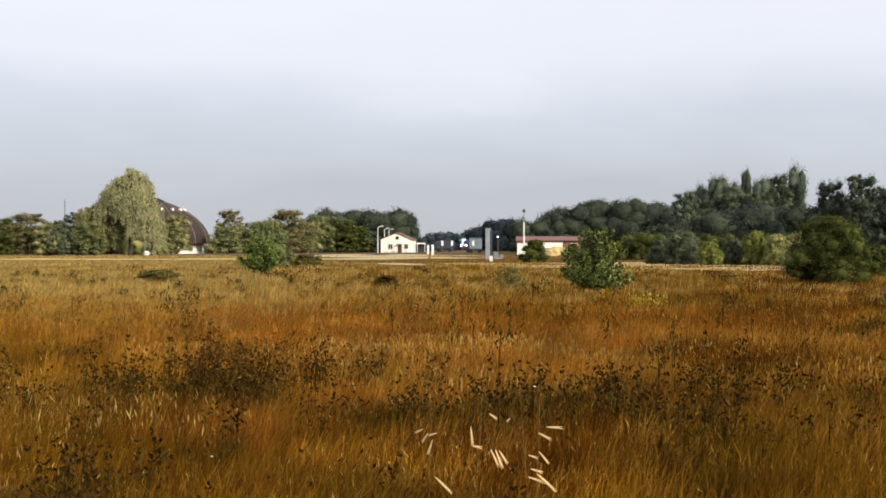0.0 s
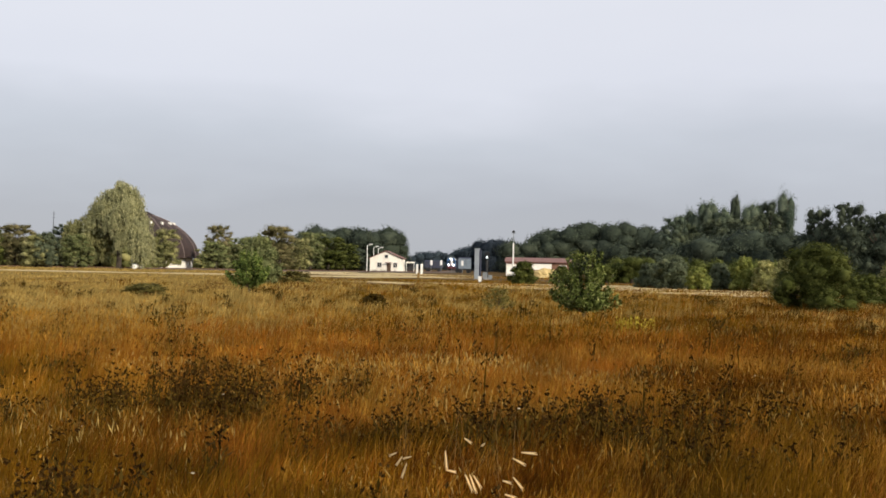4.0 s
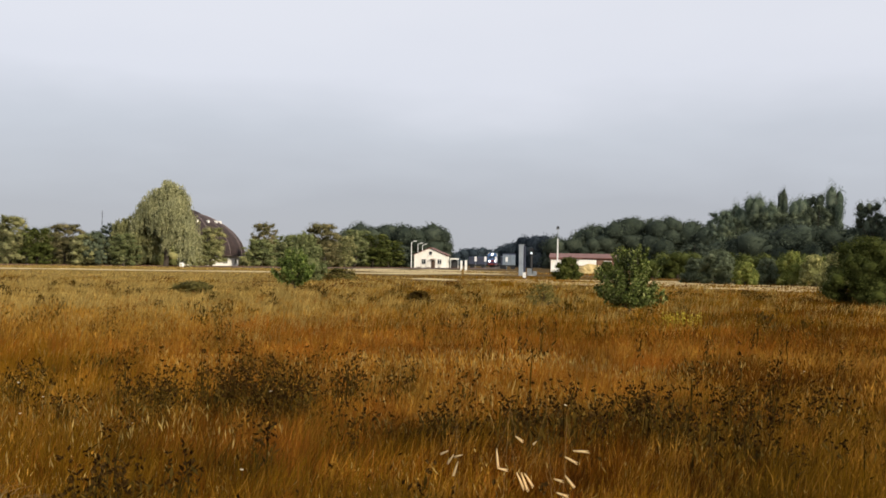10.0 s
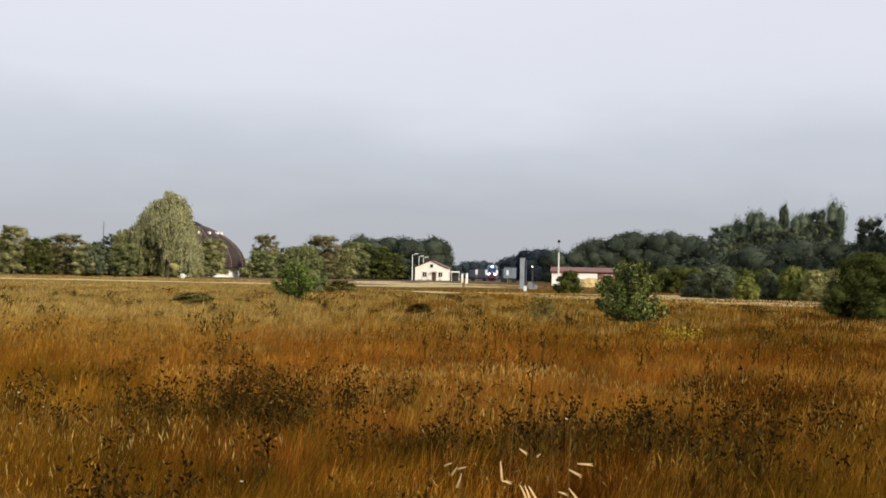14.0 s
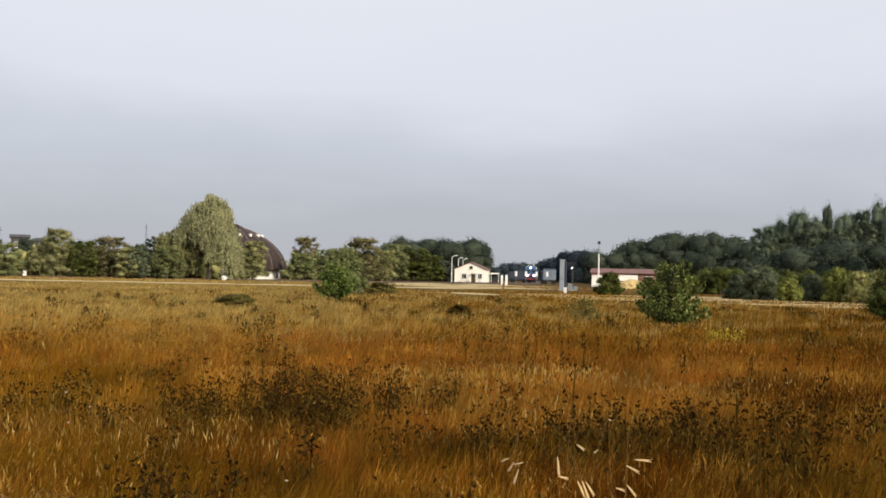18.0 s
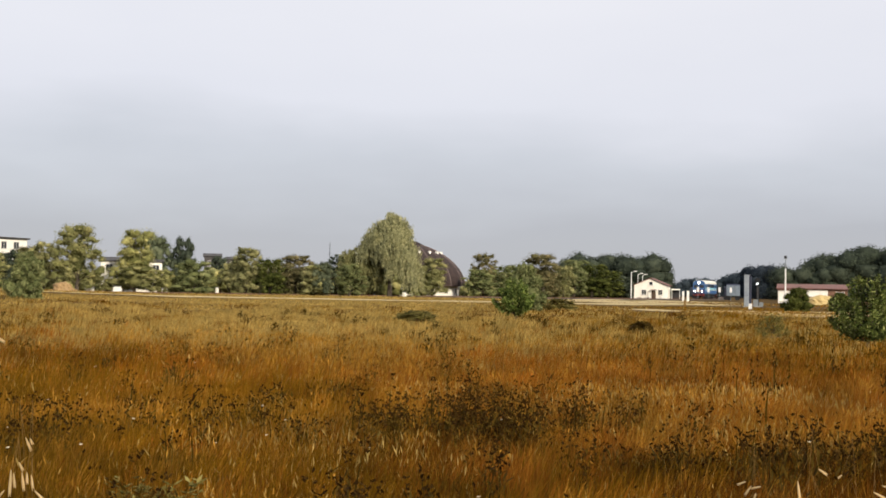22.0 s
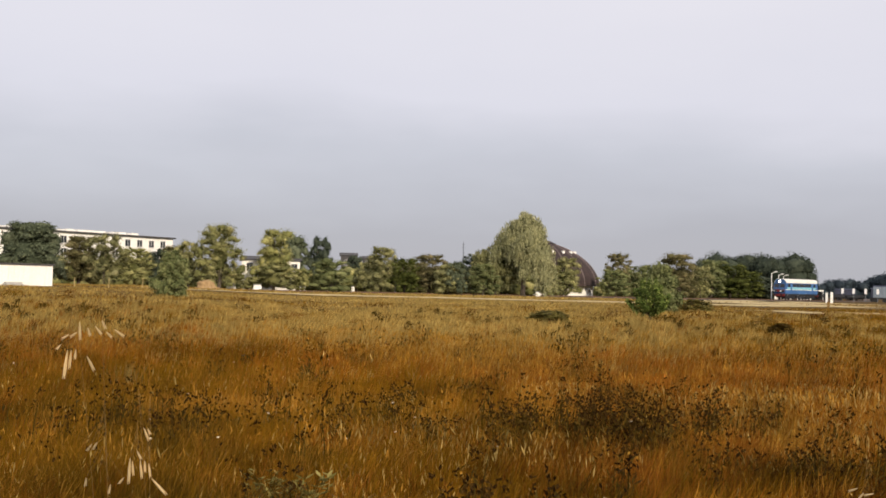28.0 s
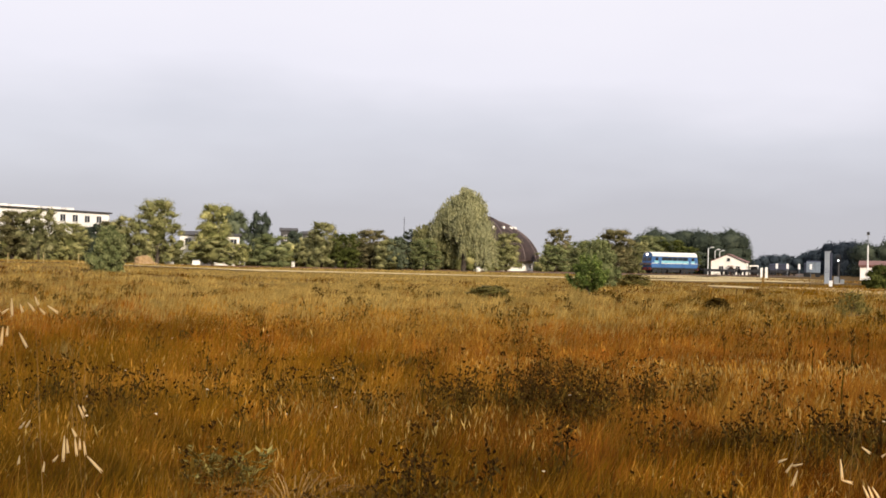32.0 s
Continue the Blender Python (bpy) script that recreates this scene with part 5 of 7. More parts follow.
for az in (0.04, -0.46, -1.0, -1.54):
    root = thing("platform_sign", at(az, 284), az, "white upright sign on a thin post beside the line", "sign", "signs by the line")
    part("post", tube((0, 0, -0.1), (0, 0, 2.3), 0.05), M["metal_grey"], root)
    part("board", box(-0.28, 0.28, -0.04, 0.04, 1.95, 3.2, 0.02), M["dust_white"], root, "white board")


def parked_wagon(az, d, turn, length, height, material, label):
    root = thing("parked_wagon", at(az, d), turn, label, "railway wagon", "parked wagons")
    part("body", box(-length / 2, length / 2, -1.4, 1.4, 1.15, height, 0.08), M[material], root)
    part("roof", prism([(-1.45, height), (-1.0, height + 0.28), (1.0, height + 0.28), (1.45, height)], -length / 2, length / 2), M["wagon_blue"], root)
    part("underframe", box(-length / 2, length / 2, -1.2, 1.2, 0.85, 1.14), M["metal_dark"], root)
    for k in range(5):
        x = -length / 2 + length * (k + 0.5) / 5
        part("rib", box(x - 0.06, x + 0.06, -1.48, -1.401, 1.2, height - 0.1), M[material], root)
    for x in (-length * 0.36, -length * 0.26, length * 0.26, length * 0.36):
        part("wheelset", tube((x, -0.85, 0.46), (x, 0.85, 0.46), 0.46, sides=16), M["metal_dark"], root)


for az, d, length, height, material in ((-0.08, 352, 5.8, 3.2, "wagon_blue"), (-1.38, 314, 1.6, 3.4, "wagon_blue"), (-1.66, 300, 3.4, 3.9, "wagon_grey")):
    parked_wagon(az, d, az, length, height, material, "grey-blue freight wagon parked beside the line")


def domed_building():
    root = thing("domed_building", at(14.35, 246), 14.35, "round white building under a dark brown domed roof", "building")
    R, z0, top = 11.3, 2.3, 11.5
    drum = bmesh.new()
    bmesh.ops.create_cone(drum, cap_ends=True, segments=40, radius1=R - 1.3, radius2=R - 1.3, depth=z0 + 0.3, matrix=Matrix.Translation((0, 0, (z0 - 0.3) / 2)))
    part("wall", drum, M["plaster_white"], root, "white plastered round wall")

    def ring(k, n=14):
        s = k / n
        return R * math.cos(s * math.pi / 2) ** 1.4 + 0.02, z0 + (top - z0) * math.sin(s * math.pi / 2) ** 1.0

    dome = bmesh.new()
    rows = []
    for k in range(15):
        r, z = ring(k)
        rows.append([dome.verts.new((r * math.cos(a), r * math.sin(a), z)) for a in np.linspace(0, 2 * math.pi, 48, endpoint=False)])
    for a, b in zip(rows, rows[1:]):
        for i in range(48):
            dome.faces.new((a[i], a[(i + 1) % 48], b[(i + 1) % 48], b[i]))
    dome.faces.new(rows[-1])
    dome.faces.new(rows[0][::-1])
    roof = part("roof", dome, M["dome_wood"], root, "dark brown shingled dome")
    for a in np.linspace(0, 2 * math.pi, 16, endpoint=False):
        bm = bmesh.new()
        for k in range(13):
            (r, z), (r2, z2) = ring(k), ring(k + 1)
            add_tube(bm, (r * math.cos(a), r * math.sin(a), z), (r2 * math.cos(a), r2 * math.sin(a), z2), 0.11, 0.11, 5)
        part("rib", bm, M["dome_rib"], roof)
    for k, a in enumerate(np.linspace(0, 2 * math.pi, 16, endpoint=False) + math.pi / 16):
        r, z = ring(8.0)
        bm = box(-0.22, 0.22, -0.45, 0.25, 0, 0.6, 0.04)
        part("dormer", bm, M["plaster_white"], roof, "small white roof light", pose((r + 0.05) * math.cos(a), (r + 0.05) * math.sin(a), z - 0.35, 0, 0, math.degrees(a) + 90))
    cap = bmesh.new()
    bmesh.ops.create_cone(cap, cap_ends=True, segments=24, radius1=2.0, radius2=0.5, depth=0.7, matrix=Matrix.Translation((0, 0, top + 0.15)))
    part("cap", cap, M["dome_wood"], root, "dark cap on the dome")
    for a in np.linspace(math.pi, 2 * math.pi, 9):
        window_part(root, pose((R - 1.32) * math.cos(a), (R - 1.32) * math.sin(a), 0.8, 0, 0, math.degrees(a) + 90), 0.9, 0.9)


domed_building()


def block_of_flats():
    a, b = at(42.7, 226), at(33.2, 258)
    turn = math.degrees(math.atan2(b.y - a.y, b.x - a.x))
    length = (b - a).length
    root = thing("block_of_flats", Vector((a.x, a.y, 0.5)), turn, "long white four-storey block of flats with a flat roof", "apartment building")
    h = 10.3
    part("wall", box(0, length, 0, 12, -0.5, h), M["plaster_white"], root)
    part("roof", box(-0.5, length + 0.5, -0.5, 12.5, h, h + 0.30, 0.05), M["roof_dark"], root, "dark roof edge")
    for x, w in ((3, 5), (11, 2.2), (16, 3.5), (24, 2.0), (27, 7.0), (36, 3.5), (41, 2.0)):
        if x + w < length:
            part("roof_hut", box(x, x + w, 2, 6, h + 0.30, h + 0.85), M["plaster_white"], root, "low white roof hut")
    n = int(length / 3.3)
    for s in range(4):
        for k in range(n):
            window_part(root, pose(2.0 + k * 3.3, -0.02, 0.55 + s * 2.55), 1.35, 1.4)
    for s in range(4):
        for k in range(3):
            window_part(root, pose(-0.02, 10 - k * 3.6, 0.55 + s * 2.55, 0, 0, -90), 1.2, 1.4)


block_of_flats()


def white_shed():
    a, b = at(38.8, 150), at(47.5, 140)
    a.z = float(ground_height(np.array(a.x), np.array(a.y))) - 0.3
    turn = math.degrees(math.atan2(a.y - b.y, a.x - b.x))
    length = (a - b).length
    root = thing("white_shed", Vector((b.x, b.y, a.z)), turn, "long low white shed with a flat dark-edged roof", "shed")
    part("wall", box(0, length, 0, 9, -0.4, 2.95), M["plaster_white"], root)
    part("roof", box(-0.3, length + 0.2, -0.25, 9.2, 2.95, 3.12, 0.02), M["roof_dark"], root, "thin dark roof edge")
    for k in range(int(length / 6)):
        part("pilaster", box(k * 6 + 0.2, k * 6 + 0.5, -0.08, -0.004, -0.3, 2.94), M["plaster_white"], root)
    part("door", box(length - 12, length - 9.5, -0.05, 0.0, 0.1, 2.1), M["wood_frame"], root, "pale wide door")
    part("scrap_heap", box(length - 7, length - 4.5, -1.6, -0.6, -0.1, 0.8, 0.2), M["concrete"], root, "pale heap against the wall")


white_shed()


def back_house(az, d, w, h, label, wall="plaster", roof="roof_dark", depth=9):
    root = thing("house", at(az, d, 0.2), az, label, "house", "houses behind the trees")
    part("wall", box(-w / 2, w / 2, 0, depth, -0.4, h), M[wall], root)
    part("roof", prism([(-0.4, h), (-0.4, h + 0.15), (depth / 2, h + 0.9), (depth + 0.4, h + 0.15), (depth + 0.4, h)], -w / 2 - 0.4, w / 2 + 0.4), M[roof], root)
    for z in np.arange(0.9, h - 1.2, 2.8):
        for x in np.arange(-w / 2 + 1.5, w / 2 - 0.8, 2.8):
            window_part(root, pose(x, -0.02, z), 1.1, 1.3)


back_house(28.35, 217, 11.0, 5.6, "cream two-storey house half hidden by trees")
back_house(24.45, 300, 4.2, 9.0, "dark grey house with a dark roof behind the trees", "roof_dark")
back_house(23.5, 306, 2.6, 8.4, "narrow dark house with a dark roof behind the trees", "roof_dark")
back_house(-17.0, 420, 10.0, 5.0, "pale house hidden behind the wood", "plaster")


def parked_thing(az, d, w, h, label):
    root = thing("container", at(az, d, float(ground_height(*[np.array(c) for c in at(az, d)[:2]]))), az, label, "container", "pale objects by the trees")
    part("body", box(-w / 2, w / 2, -0.8, 0.8, 0.0, h, 0.12), M["plaster_white"], root)
    part("lid", box(-w / 2 - 0.05, w / 2 + 0.05, -0.85, 0.85, h, h + 0.1, 0.03), M["metal_grey"], root)


for az, d, w, h in ((30.3, 203, 1.6, 0.9), (29.0, 203, 1.4, 1.0), (26.75, 206, 1.0, 1.2), (24.2, 212, 0.6, 1.2), (22.05, 214, 0.5, 1.5), (14.8, 212, 0.8, 0.9)):
    parked_thing(az, d, w, h, "pale box-shaped object beside the trees")


# ---- the train ----
def ring_x(x0, x1, y, z, inner, outer, sides=20):
    """A short hollow tube along x."""
    bm = bmesh.new()
    loops = []
    for x, r in ((x0, inner), (x0, outer), (x1, outer), (x1, inner)):
        loops.append([bm.verts.new((x, y + r * math.cos(a), z + r * math.sin(a))) for a in np.linspace(0, 2 * math.pi, sides, endpoint=False)])
    for a, b in zip(loops, loops[1:] + loops[:1]):
        for i in range(sides):
            bm.faces.new((a[i], a[(i + 1) % sides], b[(i + 1) % sides], b[i]))
    bmesh.ops.recalc_face_normals(bm, faces=bm.faces[:])
    return bm


def locomotive():
    """A blue and cream diesel locomotive, 14.7 m over the buffers; it runs towards +x."""
    root = thing("locomotive", (0, 0, 0), 0, "blue and cream diesel locomotive with lit headlights", "locomotive")
    L = 6.8
    part("underframe", box(-L, L, -1.35, 1.35, 0.95, 1.30, 0.04), M["metal_dark"], root, "dark underframe")
    part("lower_body", box(-L + 0.1, L - 0.1, -1.47, 1.47, 1.31, 2.30, 0.06), M["loco_blue"], root, "blue lower body")
    part("waist_band", box(-L + 0.9, L - 0.9, -1.475, 1.475, 2.31, 2.78, 0.03), M["loco_sky"], root, "pale blue waist band")
    part("upper_body", box(-L + 0.9, L - 0.9, -1.45, 1.45, 2.79, 3.70, 0.05), M["loco_blue"], root, "blue upper body")
    part("roof", prism([(-1.5, 3.71), (-1.42, 4.1), (-1.15, 4.42), (-0.55, 4.62), (0.55, 4.62), (1.15, 4.42), (1.42, 4.1), (1.5, 3.71)], -L + 0.35, L - 0.35), M["loco_cream"], root, "cream rounded roof")
    for s in (-1, 1):
        # a raked cab at each end
        x0, x1 = s * (L - 0.9), s * (L - 0.02)
        bm = prism([(x0, 2.31), (x1, 2.31), (s * (L - 0.35), 3.70), (x0, 3.70)], -1.46, 1.46)
        bmesh.ops.transform(bm, matrix=Matrix(((0, 1, 0, 0), (1, 0, 0, 0), (0, 0, 1, 0), (0, 0, 0, 1))), verts=bm.verts[:])
        bmesh.ops.recalc_face_normals(bm, faces=bm.faces[:])
        cab = part("cab", bm, M["loco_blue"], root, "dark blue cab end")
        part("nose_panel", box(min(s * (L - 0.12), s * (L + 0.004)), max(s * (L - 0.12), s * (L + 0.004)), -1.2, 1.2, 1.75, 2.28, 0.02), M["loco_red"], root, "red nose panel")
        for y in (-0.68, 0.68):
            bm = box(-0.03, 0.03, -0.55, 0.55, 0, 0.78, 0.01)
            part("windscreen", bm, M["glass_dark"], cab, "dark windscreen", pose(s * (L - 0.05), y, 2.72, 0, -s * 14.0, 0))
        for y in (-1.48, 1.48):
            part("side_window", box(s * (L - 1.6) - 0.4, s * (L - 1.6) + 0.4, y - 0.012, y + 0.012, 2.8, 3.5), M["glass_dark"], cab, "dark cab side window")
            part("cab_door", box(s * (L - 2.5) - 0.32, s * (L - 2.5) + 0.32, y - 0.015, y + 0.015, 1.4, 3.55), M["loco_blue"], cab, "dark blue cab door")
        part("buffer_beam", box(min(s * L, s * (L + 0.12)), max(s * L, s * (L + 0.12)), -1.4, 1.4, 0.75, 1.32, 0.02), M["loco_red"], root, "red buffer beam")
        for y in (-0.87, 0.87):
            part("buffer", tube((s * (L + 0.12), y, 1.06), (s * (L + 0.55), y, 1.06), 0.10, 0.22), M["metal_dark"], root)
            lamp = part("headlight", tube((s * (L + 0.0), y * 1.0, 1.95), (s * (L + 0.1), y * 1.0, 1.95), 0.25, sides=16), M["headlight"] if s > 0 else M["metal_grey"], root,
                        "lit headlight" if s > 0 else "unlit headlight")
            # added metre-long tube that hides the headlight's glow from the side
            part("bezel", ring_x(s * (L - 0.05), s * (L + 0.95), y, 1.95, 0.26, 0.30), M["metal_dark"], lamp)
        part("top_headlight", tube((s * (L - 0.55), 0, 4.05), (s * (L - 0.25), 0, 4.05), 0.23, sides=16), M["headlight"] if s > 0 else M["metal_grey"], root,
             "lit roof headlight" if s > 0 else "unlit roof headlight")
        part("roof_end", prism([(-1.42, 3.72), (-1.36, 4.06), (-1.1, 4.36), (-0.52, 4.54), (0.52, 4.54), (1.1, 4.36), (1.36, 4.06), (1.42, 3.72)], min(s * (L - 0.36), s * (L - 0.33)), max(s * (L - 0.36), s * (L - 0.33))),
             M["loco_blue"], root, "blue panel under the roof's end")
        # added tube, keeps the roof headlight's glow from showing sideways
        part("headlight_hood", ring_x(s * (L - 0.5), s * (L - 0.05), 0, 4.05, 0.24, 0.28), M["loco_cream"], root)
    for y in (-1.46, 1.46):
        for k in range(5):
            x = -3.0 + k * 1.5
            part("engine_window", box(x - 0.70, x + 0.70, y - 0.02, y + 0.02, 2.88, 3.56), M["glass_dark"], root, "dark engine-room window")
        for x in (-3.2, 3.2):
            bm = bmesh.new()
            for k in range(5):
                add_box(bm, x - 0.55, x + 0.55, y * 1.02 - 0.03, y * 1.02 + 0.03, 1.5 + k * 0.14, 1.58 + k * 0.14)
            part("louvre", bm, M["loco_blue"], root, "blue slatted louvre")
        part("stripe", box(-L + 0.2, L - 0.2, y * 1.012 - 0.01, y * 1.012 + 0.01, 2.16, 2.29), M["loco_cream"], root, "cream waist stripe")
    for x in (-1.5, 1.2):
        part("roof_fan", tube((x, 0, 4.58), (x, 0, 4.74), 0.6, sides=18), M["metal_dark"], root, "dark roof fan")
    part("exhaust", box(3.2, 4.0, -0.25, 0.25, 4.58, 4.84, 0.04), M["metal_dark"], root)
    part("fuel_tank", box(-1.7, 1.7, -1.2, 1.2, 0.35, 0.94, 0.08), M["metal_dark"], root)
    for bx in (-4.1, 4.1):
        bogie = part("bogie", box(bx - 2.0, bx + 2.0, -1.15, 1.15, 0.45, 0.85, 0.04), M["metal_dark"], root)
        for dx in (-1.4, 0, 1.4):
            for y in (-0.78, 0.78):
                part("wheel", tube((bx + dx, y - 0.07, 0.5), (bx + dx, y + 0.07, 0.5), 0.5, sides=20), M["metal_dark"], bogie)
    return root


def flat_wagon():
    root = thing("flat_wagon", (0, 0, 0), 0, "empty dark flat wagon behind the locomotive", "railway wagon", "flat wagons of the train")
    part("deck", box(-6.6, 6.6, -1.35, 1.35, 0.95, 1.25, 0.03), M["metal_dark"], root, "dark deck")
    for s in (-1, 1):
        part("sole_bar", box(-6.5, 6.5, s * 1.3 - 0.06, s * 1.3 + 0.06, 0.7, 0.94), M["metal_dark"], root)
        part("end_board", box(min(s * 6.45, s * 6.6), max(s * 6.45, s * 6.6), -1.3, 1.3, 1.26, 1.45), M["metal_dark"], root)
        for y in (-0.87, 0.87):
            part("buffer", tube((s * 6.6, y, 1.06), (s * 7.05, y, 1.06), 0.09, 0.2), M["metal_dark"], root)
        for dx in (-0.9, 0.9):
            for y in (-0.78, 0.78):
                part("wheel", tube((s * 4.4 + dx, y - 0.06, 0.46), (s * 4.4 + dx, y + 0.06, 0.46), 0.46, sides=16), M["metal_dark"], root)
    return root


LOCO = locomotive()
WAGONS = [flat_wagon()]
for k in range(3):
    WAGONS.append(copy_thing(WAGONS[0], Matrix.Identity(4)))

# where the locomotive's front is, by time: (seconds, direction, distance)
FRONT = ((0.0, -1.05, 430.0), (6.0, -0.91, 385.0), (9.0, -0.83, 362.0), (13.0, -0.76, 335.0), (19.0, -0.60, 300.0),
         (23.0, 0.50, 279.0), (28.0, 2.98, 258.0), (30.0, 4.58, 250.0), (32.0, 6.45, 243.0))


def along_line(az, d):
    p = at(az, d)
    return float(RAIL_S[int(np.argmin(np.hypot(RAIL_XY[:, 0] - p.x, RAIL_XY[:, 1] - p.y)))])


FRONT_S = [(t, along_line(a, d)) for t, a, d in FRONT]


def vehicle_pose(s):
    """A vehicle whose middle is s metres along the line, with its bogies on the rails."""
    x0, y0 = rail_point(s - 4.5)
    x1, y1 = rail_point(s + 4.5)
    return pose((x0 + x1) / 2, (y0 + y1) / 2, RAIL_Z, 0, 0, math.degrees(math.atan2(y1 - y0, x1 - x0)))


# ---- the field ----
def clump_mesh(points, height, width, lean, rng, segments=2, base=None):
    """Blades of grass: slim bent ribbons that taper to a point. points: (n, 2)."""
    n = len(points)
    z0 = ground_height(points[:, 0], points[:, 1]) - 0.02 if base is None else base
    a = rng.uniform(0, 2 * np.pi, n)
    side = np.stack([np.cos(a), np.sin(a), np.zeros(n)], -1) * (width / 2)[:, None]
    b = rng.uniform(0, 2 * np.pi, n)
    wind = np.array([0.35, 0.1])
    bend = (np.stack([np.cos(b), np.sin(b)], -1) * rng.uniform(0.1, 1.0, n)[:, None] + wind) * (lean * height)[:, None]
    root = np.concatenate([points, z0[:, None]], 1)
    mid = root + np.concatenate([bend * 0.28, (height * 0.55)[:, None]], 1)
    tip = root + np.concatenate([bend, (height * rng.uniform(0.86, 1.0, n))[:, None]], 1)
    if segments == 1:
        v = np.stack([root - side, root + side, tip], 1).reshape(-1, 3)
        k = np.arange(n) * 3
        return v, np.stack([k, k + 1, k + 2], -1), tip
    v = np.stack([root - side, root + side, mid + side * 0.85, mid - side * 0.85, tip], 1).reshape(-1, 3)
    k = np.arange(n) * 5
    t = np.concatenate([np.stack([k, k + 1, k + 2], -1), np.stack([k, k + 2, k + 3], -1), np.stack([k + 3, k + 2, k + 4], -1)])
    return v, t, tip


def head_mesh(tips, length, width, rng, droop=0.3):
    """Seed heads: slim folded diamonds that stand on the tips of stalks."""
    n = len(tips)
    axis = rng.normal(scale=droop, size=(n, 3))
    axis[:, 2] = 1
    axis /= np.linalg.norm(axis, axis=1, keepdims=True)
    a = rng.uniform(0, 2 * np.pi, n)
    w = np.stack([np.cos(a), np.sin(a), np.zeros(n)], -1)
    base, top = tips - axis * (length * 0.5)[:, None], tips + axis * (length * 0.5)[:, None]
    mid = (base + top) / 2
    v = np.stack([base, mid + w * (width / 2)[:, None], top, mid - w * (width / 2)[:, None]], 1).reshape(-1, 3)
    k = np.arange(n) * 4
    return v, np.concatenate([np.stack([k, k + 1, k + 2], -1), np.stack([k, k + 2, k + 3], -1)])


def scatter(rng, n, d0, d1, az0=-25.0, az1=47.0, power=1.0):
    """Random plan points of a sector of the field; power 1 spreads them evenly over its area, less draws them nearer."""
    u = rng.random(n)
    e = 1 + power
    d = (d0 ** e + u * (d1 ** e - d0 ** e)) ** (1 / e)
    a = np.radians(rng.uniform(az0, az1, n))
    return np.stack([-d * np.sin(a), d * np.cos(a)], -1)


def smooth_noise(p, scale, seed):
    """Soft value noise in -1..1 over plan points."""
    rng = np.random.default_rng(seed)
    out = np.zeros(len(p))
    for k in range(7):
        ang, ph = rng.uniform(0, np.pi * 2), rng.uniform(0, np.pi * 2)
        f = scale * rng.uniform(0.6, 1.8)
        warp = 0.8 * np.sin(p[:, 0] * f * 0.7 + ph * 2) + 0.8 * np.sin(p[:, 1] * f * 0.6 - ph)
        out += np.sin((p[:, 0] * np.cos(ang) + p[:, 1] * np.sin(ang)) * f + ph + warp)
    return out / 4.0


def plan(p):
    return np.degrees(np.arctan2(-p[:, 0], p[:, 1])), np.hypot(p[:, 0], p[:, 1])


def blob(p, az, d, half_deg, half_d):
    a, r = plan(p)
    return np.exp(-(((a - az) / half_deg) ** 2 + ((r - d) / half_d) ** 2))


def greenness(p):
    """How olive green the grass is: the near western part, the middle distance and loose patches."""
    a, r = plan(p)
    g = 0.41 + 0.38 * smooth_noise(p * np.array([1.0, 0.6]), 0.35, 3) + 0.18 * smooth_noise(p, 1.3, 4)
    g += 0.30 * blob(p, 38, 9, 9, 5) + 0.22 * blob(p, 18, 14.5, 6, 2.5) + 0.24 * blob(p, -12, 12, 6, 2.0) + 0.2 * blob(p, 21, 6.8, 5, 1.6) + 0.08 * blob(p, 17, 8, 7, 1.6) + 0.25 * blob(p, -17, 10, 8, 4)
    g -= 0.45 * blob(p, 4, 19, 7, 6) + 0.3 * blob(p, -14, 17, 8, 4) + 0.3 * blob(p, -6, 7, 8, 1.6) + 0.35 * blob(p, 12, 20, 6, 5)
    g -= 0.14 * blob(p, 16.5, 7.0, 5.5, 2.4)
    g = np.clip((g - 0.45) * 2.1 + 0.47, 0.06, 0.94)
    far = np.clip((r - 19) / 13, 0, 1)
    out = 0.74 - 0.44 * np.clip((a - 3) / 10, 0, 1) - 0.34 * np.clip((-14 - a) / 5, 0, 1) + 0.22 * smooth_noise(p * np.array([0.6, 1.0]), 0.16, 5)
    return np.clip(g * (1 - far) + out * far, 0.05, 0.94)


def strawness(p):
    """How much of the dry grass is straw-coloured: most in the middle of the field's western half, more farther out."""
    a, r = plan(p)
    s = 0.10 + 0.40 * smooth_noise(p, 0.8, 12) + 0.22 * smooth_noise(p * np.array([0.5, 1.0]), 0.25, 13)
    s += 0.24 * np.exp(-((a - 20) / 6) ** 2) - 0.25 * np.clip((a - 26) / 5, 0, 1) * np.clip((r - 18) / 10, 0, 1) + 0.28 * np.clip((a - 20) / 4, 0, 1) * np.clip((20 - r) / 4, 0, 1) + 0.25 * blob(p, -9, 14, 5, 2.5) + 0.22 * blob(p, 9, 13.5, 5, 2)
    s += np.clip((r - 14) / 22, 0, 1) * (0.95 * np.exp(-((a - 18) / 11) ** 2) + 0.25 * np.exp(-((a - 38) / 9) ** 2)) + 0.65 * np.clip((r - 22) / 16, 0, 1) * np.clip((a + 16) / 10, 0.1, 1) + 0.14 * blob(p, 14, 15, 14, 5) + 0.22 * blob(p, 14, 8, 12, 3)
    s -= 0.45 * blob(p, 16.5, 7.0, 5.5, 2.4)
    return np.clip(s, 0.02, 0.92)


